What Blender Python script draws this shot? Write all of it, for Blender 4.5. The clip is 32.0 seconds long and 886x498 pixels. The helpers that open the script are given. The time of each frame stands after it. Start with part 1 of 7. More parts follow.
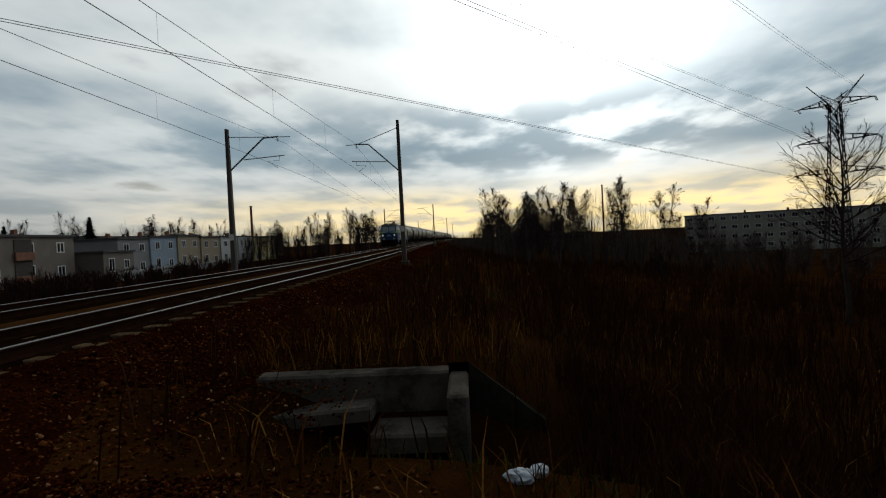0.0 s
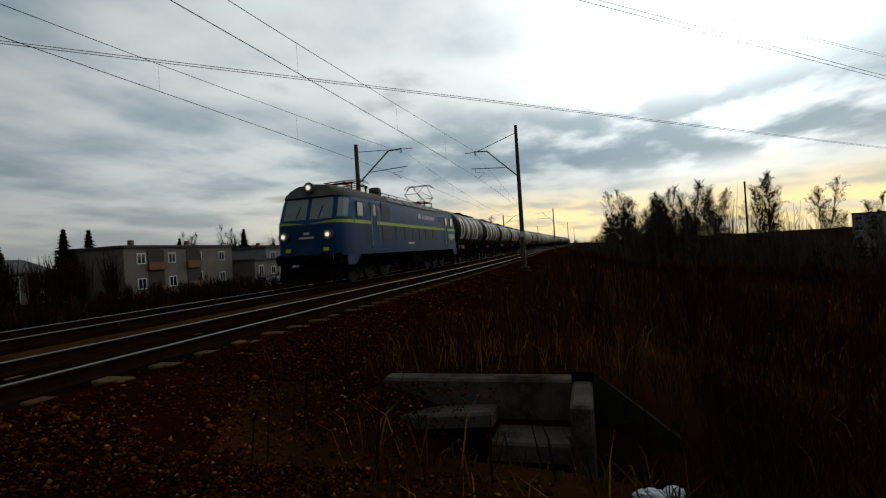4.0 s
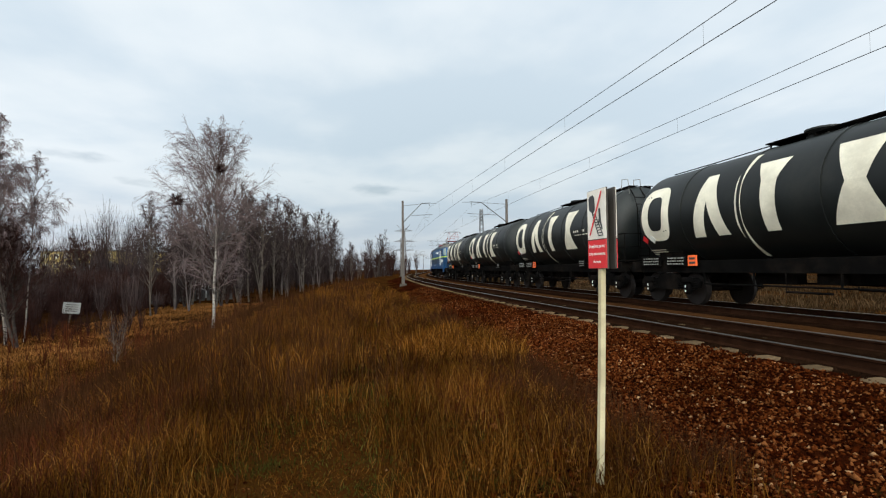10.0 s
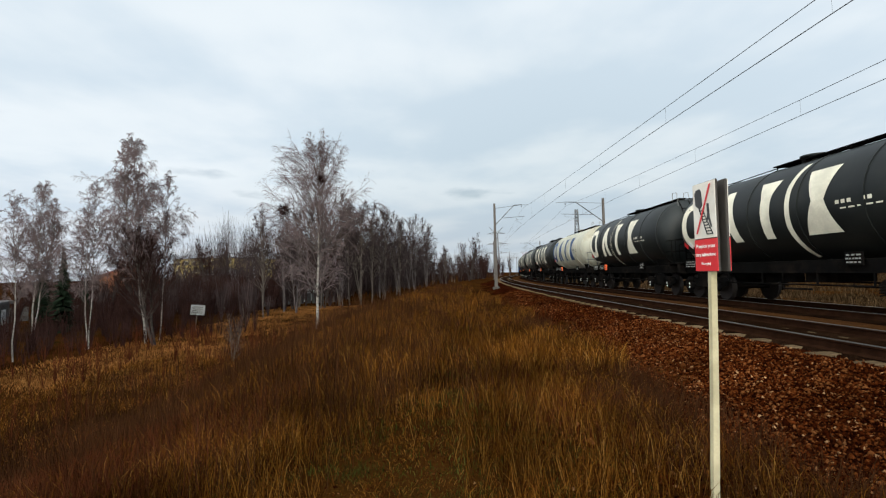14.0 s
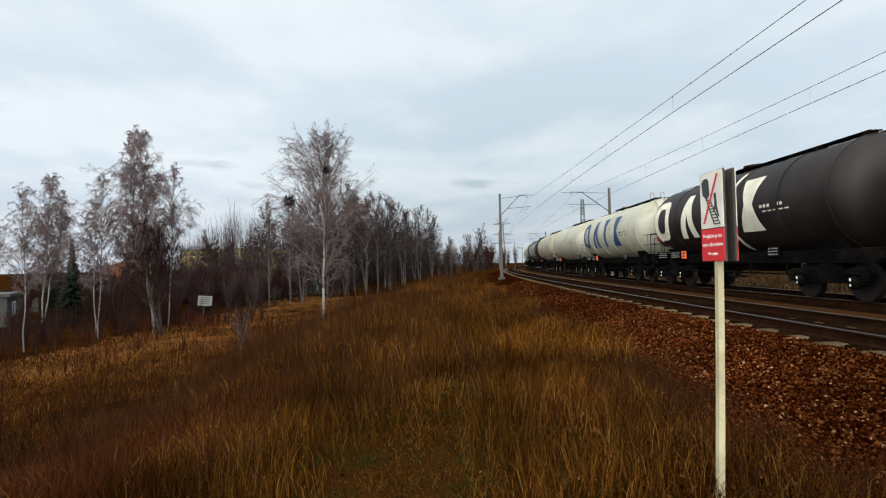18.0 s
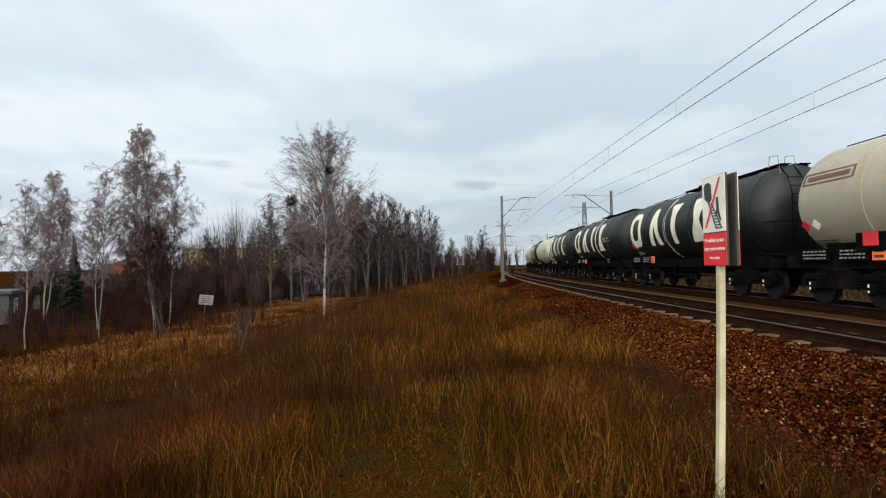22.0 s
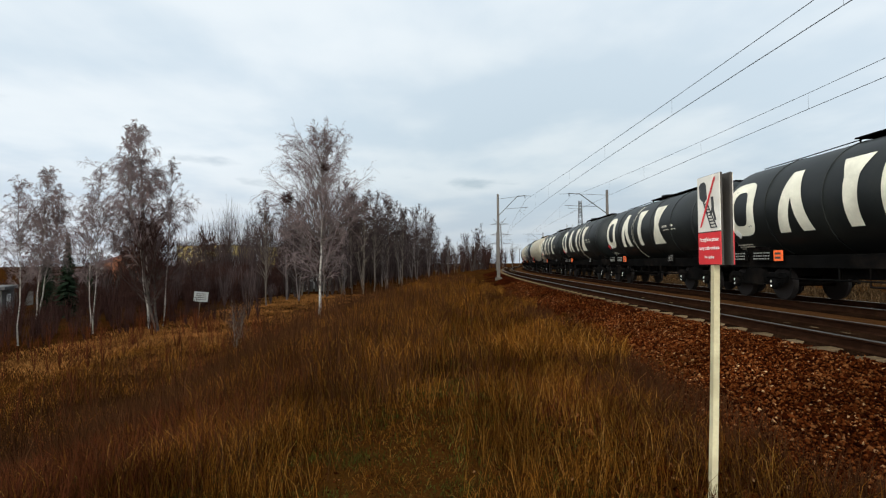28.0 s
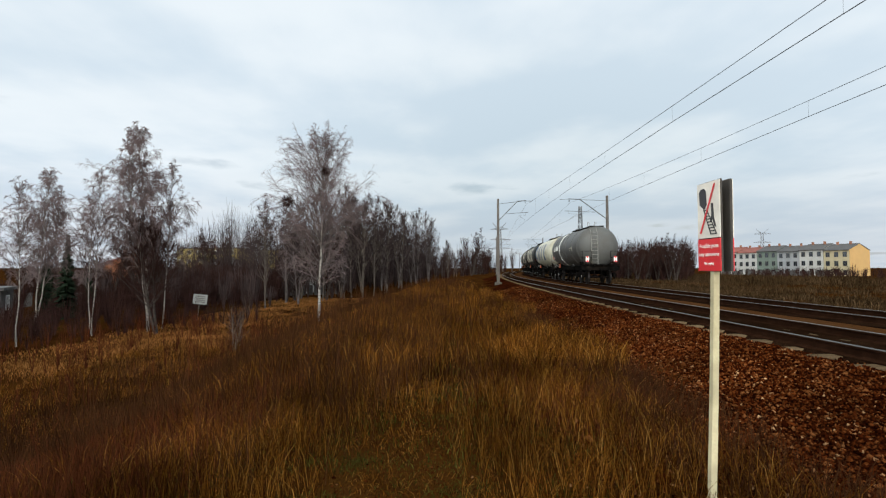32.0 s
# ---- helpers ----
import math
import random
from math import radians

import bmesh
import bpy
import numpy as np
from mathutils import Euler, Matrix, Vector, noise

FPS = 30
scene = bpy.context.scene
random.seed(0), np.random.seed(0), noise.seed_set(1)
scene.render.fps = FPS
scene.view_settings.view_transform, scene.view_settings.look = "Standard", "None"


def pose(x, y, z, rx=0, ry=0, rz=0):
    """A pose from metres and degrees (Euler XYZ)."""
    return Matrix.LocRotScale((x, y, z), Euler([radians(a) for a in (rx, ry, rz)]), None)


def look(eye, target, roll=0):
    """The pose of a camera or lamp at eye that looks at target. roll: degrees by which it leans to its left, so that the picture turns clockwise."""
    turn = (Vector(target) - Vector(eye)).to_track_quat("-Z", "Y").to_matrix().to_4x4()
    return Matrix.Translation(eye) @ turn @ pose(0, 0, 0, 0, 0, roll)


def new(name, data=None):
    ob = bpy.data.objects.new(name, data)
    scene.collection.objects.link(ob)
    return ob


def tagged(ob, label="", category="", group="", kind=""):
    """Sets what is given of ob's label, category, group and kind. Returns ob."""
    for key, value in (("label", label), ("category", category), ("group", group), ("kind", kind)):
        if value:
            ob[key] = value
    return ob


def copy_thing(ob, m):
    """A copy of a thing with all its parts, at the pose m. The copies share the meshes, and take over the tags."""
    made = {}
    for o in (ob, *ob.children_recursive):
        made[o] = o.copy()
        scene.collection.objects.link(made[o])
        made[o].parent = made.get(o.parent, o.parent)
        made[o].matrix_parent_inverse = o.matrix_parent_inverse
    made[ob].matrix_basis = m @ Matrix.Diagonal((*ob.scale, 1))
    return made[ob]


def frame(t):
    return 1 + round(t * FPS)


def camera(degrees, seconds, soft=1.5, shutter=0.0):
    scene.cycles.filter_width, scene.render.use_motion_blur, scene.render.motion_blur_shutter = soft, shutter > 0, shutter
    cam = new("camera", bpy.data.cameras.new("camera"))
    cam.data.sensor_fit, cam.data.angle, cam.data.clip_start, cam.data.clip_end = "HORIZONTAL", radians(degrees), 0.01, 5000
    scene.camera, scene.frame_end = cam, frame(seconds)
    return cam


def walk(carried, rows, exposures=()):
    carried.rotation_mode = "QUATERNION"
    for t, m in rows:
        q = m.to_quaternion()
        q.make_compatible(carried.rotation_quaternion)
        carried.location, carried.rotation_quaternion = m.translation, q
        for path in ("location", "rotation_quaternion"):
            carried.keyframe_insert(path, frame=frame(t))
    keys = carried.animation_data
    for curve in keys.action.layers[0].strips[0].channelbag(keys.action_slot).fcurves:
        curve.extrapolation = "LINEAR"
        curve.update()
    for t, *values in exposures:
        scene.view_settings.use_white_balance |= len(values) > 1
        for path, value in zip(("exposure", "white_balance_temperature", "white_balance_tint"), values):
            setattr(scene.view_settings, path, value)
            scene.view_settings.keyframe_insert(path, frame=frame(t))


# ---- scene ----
cam = camera(82.4, 32.0, soft=1.2)

# seconds, x, y, z, heading (from +x), pitch, roll
PATH = [
    (0, -3.901, 6.300, 1.035, 182.71, -1.22, -2.92),
    (0.5, -3.901, 6.301, 1.035, 182.78, -0.66, -3.10),
    (1, -3.901, 6.300, 1.035, 183.05, -0.52, -3.33),
    (1.5, -3.901, 6.300, 1.035, 183.45, -0.84, -3.23),
    (2, -3.901, 6.300, 1.035, 183.67, -0.58, -3.37),
    (2.5, -3.901, 6.300, 1.035, 184.31, 0.09, -3.14),
    (3, -3.901, 6.300, 1.035, 184.30, 0.01, -3.54),
    (3.5, -3.901, 6.299, 1.035, 186.77, -0.12, -4.40),
    (4, -3.895, 6.300, 1.037, 196.10, 0.20, -3.60),
    (4.5, -3.888, 6.302, 1.037, 207.04, 3.05, -1.95),
    (5, -3.971, 6.251, 1.048, 228.33, 3.83, -2.72),
    (5.5, -4.097, 6.176, 1.066, 260.27, 4.50, -2.24),
    (6, -4.218, 6.103, 1.083, 291.15, 5.16, -1.78),
    (6.5, -4.306, 6.050, 1.095, 313.51, 5.63, -1.45),
    (7, -4.189, 6.168, 1.117, 321.73, 4.97, -3.22),
    (7.5, -4.080, 6.262, 1.130, 329.48, 3.65, -2.65),
    (8, -3.940, 6.399, 1.118, 336.05, 3.46, -0.38),
    (8.5, -3.921, 6.507, 1.088, 343.44, 0.72, 1.59),
    (9, -3.834, 6.664, 1.096, 342.10, 1.00, 0.52),
    (9.5, -3.844, 6.820, 1.095, 345.86, 2.33, -2.46),
    (10, -3.799, 6.908, 1.102, 347.99, 2.24, -0.60),
    (10.5, -3.783, 6.869, 1.110, 353.53, 1.25, 0.43),
    (11, -3.741, 6.849, 1.127, 356.33, -0.04, -0.07),
    (11.5, -3.672, 6.826, 1.120, 358.60, 1.05, 0.30),
    (12, -3.637, 6.816, 1.117, 358.88, 1.72, 0.22),
    (12.5, -3.637, 6.817, 1.117, 358.82, 2.02, -0.27),
    (13, -3.637, 6.817, 1.117, 359.58, 2.00, -0.95),
    (13.5, -3.637, 6.817, 1.117, 358.75, 2.10, -0.84),
    (14, -3.637, 6.817, 1.117, 358.52, 2.72, -1.17),
    (14.5, -3.637, 6.817, 1.117, 357.96, 2.95, -1.48),
    (15.5, -3.637, 6.817, 1.117, 358.00, 2.58, -1.26),
    (16.5, -3.637, 6.817, 1.117, 358.03, 2.21, -1.05),
    (17, -3.637, 6.817, 1.117, 357.94, 2.21, -1.14),
    (17.5, -3.637, 6.817, 1.117, 358.28, 2.00, -1.08),
    (18, -3.637, 6.817, 1.117, 359.15, 1.67, -1.29),
    (18.5, -3.637, 6.817, 1.117, 358.77, 1.85, -1.02),
    (19, -3.637, 6.817, 1.117, 358.54, 2.20, -0.95),
    (19.5, -3.637, 6.817, 1.117, 358.61, 2.51, -1.09),
    (20, -3.637, 6.817, 1.117, 358.80, 2.45, -0.93),
    (20.5, -3.637, 6.816, 1.117, 359.15, 2.12, -1.22),
    (21, -3.637, 6.817, 1.117, 359.15, 1.99, -1.03),
    (21.5, -3.637, 6.817, 1.117, 359.42, 1.69, -1.02),
    (22, -3.637, 6.816, 1.117, 359.31, 1.84, -0.71),
    (22.5, -3.637, 6.816, 1.117, 359.52, 2.16, -0.65),
    (23, -3.637, 6.817, 1.117, 359.05, 1.87, -0.66),
    (23.5, -3.637, 6.817, 1.117, 358.82, 1.87, -1.01),
    (24, -3.637, 6.817, 1.117, 358.80, 1.60, -0.55),
    (24.5, -3.637, 6.817, 1.117, 358.88, 1.42, -0.61),
    (25, -3.637, 6.817, 1.117, 358.78, 1.54, -0.51),
    (25.5, -3.637, 6.817, 1.117, 358.82, 1.51, -0.22),
    (26.5, -3.637, 6.816, 1.117, 358.95, 1.80, -0.21),
    (27.5, -3.637, 6.816, 1.117, 359.08, 2.09, -0.19),
    (28, -3.637, 6.816, 1.117, 358.85, 1.60, -0.43),
    (28.5, -3.637, 6.816, 1.117, 358.38, 1.88, -0.50),
    (29, -3.637, 6.817, 1.117, 358.33, 1.66, -0.43),
    (29.5, -3.637, 6.817, 1.117, 357.97, 1.57, -0.53),
    (30, -3.637, 6.817, 1.117, 357.52, 2.04, -0.54),
    (30.5, -3.637, 6.817, 1.117, 357.65, 2.40, -0.38),
    (31, -3.637, 6.816, 1.117, 357.99, 2.29, -0.16),
    (31.5, -3.637, 6.816, 1.117, 358.17, 2.26, 0.08),
    (32, -3.637, 6.816, 1.117, 358.83, 2.10, 0.01),
]


def eye_pose(x, y, z, heading, pitch, roll):
    h, p = radians(heading), radians(pitch)
    way = Vector((math.cos(h) * math.cos(p), math.sin(h) * math.cos(p), math.sin(p)))
    return look((x, y, z), Vector((x, y, z)) + way, roll)


walk(cam, [(r[0], eye_pose(*r[1:])) for r in PATH],
     [(0, -2.35), (3.4, -2.35), (4.5, -2.25), (5.5, -1.0), (6.5, 0.15), (7.2, 0.15), (8.5, 0.0), (32.0, 0.0)])

# ---- light ----
SUN_HEADING, SUN_ELEV = 167.0, 21.0
SUN_DIR = Vector((math.cos(radians(SUN_HEADING)) * math.cos(radians(SUN_ELEV)),
                  math.sin(radians(SUN_HEADING)) * math.cos(radians(SUN_ELEV)), math.sin(radians(SUN_ELEV))))
world = bpy.data.worlds.new("overcast_evening_sky")
scene.world = world
world.use_nodes = True


class Nodes:
    """Short way to write node trees."""

    def __init__(self, tree):
        self.tree, self.nodes, self.links = tree, tree.nodes, tree.links
        self.nodes.clear()

    def add(self, kind, **inputs):
        n = self.nodes.new(kind)
        for k, v in inputs.items():
            self.put(n, k.replace("_", " "), v)
        return n

    def put(self, n, key, v):
        sock = n.inputs[int(key) if key.isdigit() else key]
        if isinstance(v, bpy.types.NodeSocket):
            self.links.new(v, sock)
        else:
            sock.default_value = v

    def math(self, op, a, b=0.0, clamp=False):
        n = self.nodes.new("ShaderNodeMath")
        n.operation, n.use_clamp = op, clamp
        self.put(n, "0", a), self.put(n, "1", b)
        return n.outputs[0]

    def vec(self, op, a, b=(0, 0, 0)):
        n = self.nodes.new("ShaderNodeVectorMath")
        n.operation = op
        self.put(n, "0", a), self.put(n, "1", b)
        return n.outputs["Value" if op == "DOT_PRODUCT" else "Vector"]

    def mix(self, fac, a, b, blend="MIX"):
        n = self.nodes.new("ShaderNodeMix")
        n.data_type, n.blend_type = "RGBA", blend
        self.put(n, "0", fac)
        for i, v in ((6, a), (7, b)):
            self.put(n, str(i), v if isinstance(v, bpy.types.NodeSocket) else (*v, 1.0)[:4])
        return n.outputs[2]

    def noise(self, vector, scale, detail=4.0, rough=0.55):
        n = self.add("ShaderNodeTexNoise", Scale=scale, Detail=detail, Roughness=rough)
        if vector is not None:
            self.put(n, "Vector", vector)
        return n.outputs["Fac"]

    def ramp(self, fac, *stops):
        n = self.nodes.new("ShaderNodeValToRGB")
        el = n.color_ramp.elements
        while len(el) < len(stops):
            el.new(0.5)
        for e, (p, c) in zip(el, stops):
            e.position, e.color = p, (*c, 1.0)[:4] if not isinstance(c, float) else (c, c, c, 1)
        self.put(n, "Fac", fac)
        return n.outputs["Color"]

    def span(self, v, a, b, c=0.0, d=1.0):
        n = self.nodes.new("ShaderNodeMapRange")
        n.interpolation_type = "SMOOTHSTEP"
        for i, x in enumerate((v, a, b, c, d)):
            self.put(n, str(i), x)
        return n.outputs[0]


def build_sky():
    k = Nodes(world.node_tree)
    way = k.add("ShaderNodeTexCoord").outputs["Generated"]
    sep = k.nodes.new("ShaderNodeSeparateXYZ")
    k.put(sep, "0", way)
    z = sep.outputs["Z"]
    sky = k.nodes.new("ShaderNodeTexSky")
    sky.sky_type, sky.sun_disc = "NISHITA", False
    sky.sun_elevation, sky.sun_rotation = radians(SUN_ELEV), radians(90 - SUN_HEADING)
    sky.air_density, sky.dust_density = 1.2, 2.0
    clear = k.mix(1.0, sky.outputs[0], (0.09, 0.09, 0.10), "MULTIPLY")
    # clouds lie on a level sheet, so they thin out to streaks near the horizon
    up = k.math("ADD", k.math("MAXIMUM", z, 0.0), 0.10)
    comb = k.nodes.new("ShaderNodeCombineXYZ")
    k.put(comb, "0", k.math("DIVIDE", sep.outputs["X"], up))
    k.put(comb, "1", k.math("DIVIDE", sep.outputs["Y"], up))
    big = k.noise(k.vec("MULTIPLY", comb.outputs[0], (1.0, 0.8, 1.0)), 0.62, 5.0, 0.52)
    fine = k.noise(k.vec("MULTIPLY", comb.outputs[0], (0.9, 1.25, 1.0)), 1.35, 5.0, 0.5)
    thick = k.math("ADD", k.math("MULTIPLY", big, 0.65), k.math("MULTIPLY", fine, 0.35))
    toward = k.vec("DOT_PRODUCT", way, tuple(SUN_DIR))
    side = k.span(toward, -0.25, 0.95)
    # light grey-blue cloud away from the sun, three times brighter round it
    light = k.mix(side, (0.845, 0.92, 0.975), (3.7, 3.95, 3.95))
    dark = k.mix(side, (0.66, 0.775, 0.875), (1.35, 1.85, 2.2))
    cloud = k.mix(k.span(thick, 0.41, 0.61), light, dark)
    gap = k.span(thick, 0.42, 0.34)
    col = k.mix(k.math("MULTIPLY", gap, 0.55), cloud, clear)
    # the veil before the sun, and the yellow evening band under it
    glow = k.math("POWER", k.math("MAXIMUM", toward, 0.0), 38.0)
    col = k.mix(1.0, col, k.mix(glow, (0, 0, 0), (7.0, 7.2, 7.0)), "ADD")
    wide = k.math("POWER", k.math("MAXIMUM", toward, 0.0), 11.0)
    col = k.mix(1.0, col, k.mix(k.math("MULTIPLY", wide, k.span(z, 0.22, 0.36)), (0, 0, 0), (1.9, 1.9, 1.8)), "ADD")
    bank = k.math("MULTIPLY", k.math("MULTIPLY", k.span(z, 0.10, 0.15), k.span(z, 0.31, 0.19)), k.span(toward, 0.45, 0.92))
    col = k.mix(k.math("MULTIPLY", bank, k.span(fine, 0.40, 0.56, 0.10, 0.75)), col, (1.05, 1.5, 1.8))
    low = k.math("MULTIPLY", k.span(z, 0.12, 0.03), k.span(toward, 0.55, 0.97))
    streak = k.span(fine, 0.62, 0.42)
    col = k.mix(k.math("MULTIPLY", low, k.math("ADD", 0.35, k.math("MULTIPLY", streak, 0.6))), col, (9.5, 6.9, 2.4))
    haze = k.math("MULTIPLY", k.span(z, 0.20, 0.0), 0.50)
    col = k.mix(haze, col, k.mix(side, (0.60, 0.62, 0.69), (3.0, 2.7, 2.1)))
    col = k.mix(1.0, col, k.mix(k.span(toward, -1.0, -0.62), (0.78, 0.82, 0.82), (1, 1, 1)), "MULTIPLY")
    below = k.span(z, -0.01, -0.06)
    col = k.mix(below, col, (0.10, 0.09, 0.07))
    bg = k.add("ShaderNodeBackground", Color=col, Strength=1.0)
    out = k.nodes.new("ShaderNodeOutputWorld")
    k.links.new(bg.outputs[0], out.inputs[0])


build_sky()
sun = new("sun", bpy.data.lights.new("sun", "SUN"))
sun.data.energy, sun.data.angle, sun.data.color = 0.7, radians(14), (1.0, 0.88, 0.72)
sun.matrix_basis = look((0, 0, 60), Vector((0, 0, 60)) - SUN_DIR)


# ---- materials ----
def material(name, base, rough=0.7, metal=0.0, vary=0.25, scale=3.0, fine=40.0, bump=0.15, dirt=None, dirt_amount=0.5,
             per_piece=0.0, per_island=0.0, coat=0.0, glow=None, glow_strength=0.0, space="Object", spec=0.5):
    m = bpy.data.materials.new(name)
    m.use_nodes = True
    k = Nodes(m.node_tree)
    at = k.add("ShaderNodeTexCoord").outputs[space]
    big, small = k.noise(at, scale, 4.0), k.noise(at, fine, 3.0)
    lo = tuple(c * (1 - vary) for c in base)
    hi = tuple(min(1.0, c * (1 + vary)) for c in base)
    col = k.mix(k.span(big, 0.3, 0.7), lo, hi)
    col = k.mix(k.math("MULTIPLY", k.span(small, 0.35, 0.65), 0.35), col, tuple(c * (1 - 1.2 * vary) for c in base))
    if dirt:
        spot = k.noise(at, scale * 0.6 + 0.3, 6.0, 0.7)
        col = k.mix(k.math("MULTIPLY", k.span(spot, 0.45, 0.68), dirt_amount), col, dirt)
    if per_piece:
        r = k.nodes.new("ShaderNodeObjectInfo").outputs["Random"]
        col = k.mix(1.0, col, k.ramp(r, (0.0, 1 - per_piece), (1.0, 1.0)), "MULTIPLY")
    if per_island:
        r = k.nodes.new("ShaderNodeNewGeometry").outputs["Random Per Island"]
        col = k.mix(1.0, col, k.ramp(r, (0.0, 1 - per_island), (1.0, 1.0)), "MULTIPLY")
    b = k.add("ShaderNodeBsdfPrincipled", Base_Color=col, Metallic=metal)
    k.put(b, "Roughness", k.math("ADD", rough - 0.08, k.math("MULTIPLY", big, 0.16)))
    k.put(b, "Coat Weight", coat)
    k.put(b, "Specular IOR Level", spec)
    if bump:
        n = k.add("ShaderNodeBump", Strength=bump, Distance=0.02, Height=small)
        k.put(b, "Normal", n.outputs[0])
    if glow:
        k.put(b, "Emission Color", (*glow, 1.0)), k.put(b, "Emission Strength", glow_strength)
    out = k.nodes.new("ShaderNodeOutputMaterial")
    k.links.new(b.outputs[0], out.inputs[0])
    return m


def blend_material(name, colours, scale, rough=0.95, bump=0.4, fine=30.0, per_island=0.0):
    """Ground and plant colours mixed in patches at two scales."""
    m = bpy.data.materials.new(name)
    m.use_nodes = True
    k = Nodes(m.node_tree)
    at = k.add("ShaderNodeTexCoord").outputs["Object"]
    col = k.ramp(k.noise(at, scale, 6.0, 0.65), *[(0.28 + 0.44 * i / (len(colours) - 1), c) for i, c in enumerate(colours)])
    small = k.noise(at, fine, 4.0, 0.7)
    col = k.mix(1.0, col, k.ramp(small, (0.3, 0.55), (0.7, 1.25)), "MULTIPLY")
    if per_island:
        r = k.nodes.new("ShaderNodeNewGeometry").outputs["Random Per Island"]
        col = k.mix(1.0, col, k.ramp(r, (0.0, 1 - per_island), (1.0, 1.0)), "MULTIPLY")
    b = k.add("ShaderNodeBsdfPrincipled", Base_Color=col, Roughness=rough)
    k.put(b, "Specular IOR Level", 0.0)
    n = k.add("ShaderNodeBump", Strength=bump, Distance=0.05, Height=small)
    k.put(b, "Normal", n.outputs[0])
    out = k.nodes.new("ShaderNodeOutputMaterial")
    k.links.new(b.outputs[0], out.inputs[0])
    return m


def island_material(name, stops, patch=0.5, low=0.55, high=1.2, rough=0.9, spec=0.0, thin=0.0):
    """Each blade or stone takes its own colour from the stops; patches make drifts of lighter and darker ones."""
    m = bpy.data.materials.new(name)
    m.use_nodes = True
    k = Nodes(m.node_tree)
    at = k.add("ShaderNodeTexCoord").outputs["Object"]
    r = k.nodes.new("ShaderNodeNewGeometry").outputs["Random Per Island"]
    col = k.ramp(r, *stops)
    col = k.mix(1.0, col, k.ramp(k.noise(at, patch, 4.0, 0.6), (0.35, low), (0.65, high)), "MULTIPLY")
    grain = k.noise(at, 45.0, 3.0)
    col = k.mix(1.0, col, k.ramp(grain, (0.3, 0.75), (0.7, 1.15)), "MULTIPLY")
    b = k.add("ShaderNodeBsdfPrincipled", Base_Color=col, Roughness=rough)
    k.put(b, "Specular IOR Level", spec)
    out = k.nodes.new("ShaderNodeOutputMaterial")
    shade = b.outputs[0]
    if thin:
        through_it = k.add("ShaderNodeBsdfTranslucent", Color=col)
        both = k.add("ShaderNodeMixShader", Fac=thin)
        k.links.new(b.outputs[0], both.inputs[1])
        k.links.new(through_it.outputs[0], both.inputs[2])
        shade = both.outputs[0]
    k.links.new(shade, out.inputs[0])
    return m


def bark_birch():
    m = bpy.data.materials.new("birch_bark")
    m.use_nodes = True
    k = Nodes(m.node_tree)
    at = k.add("ShaderNodeTexCoord").outputs["Object"]
    stripe = k.noise(k.vec("MULTIPLY", at, (3.0, 3.0, 14.0)), 1.0, 5.0, 0.7)
    col = k.mix(k.span(stripe, 0.49, 0.60), (0.255, 0.222, 0.19), (0.030, 0.022, 0.019))
    b = k.add("ShaderNodeBsdfPrincipled", Base_Color=col, Roughness=0.8)
    out = k.nodes.new("ShaderNodeOutputMaterial")
    k.links.new(b.outputs[0], out.inputs[0])
    return m


def glass_material(name, tint, rough=0.08):
    return material(name, tint, rough, 0.0, 0.1, 2.0, 20.0, 0.0, coat=0.5, spec=0.8)


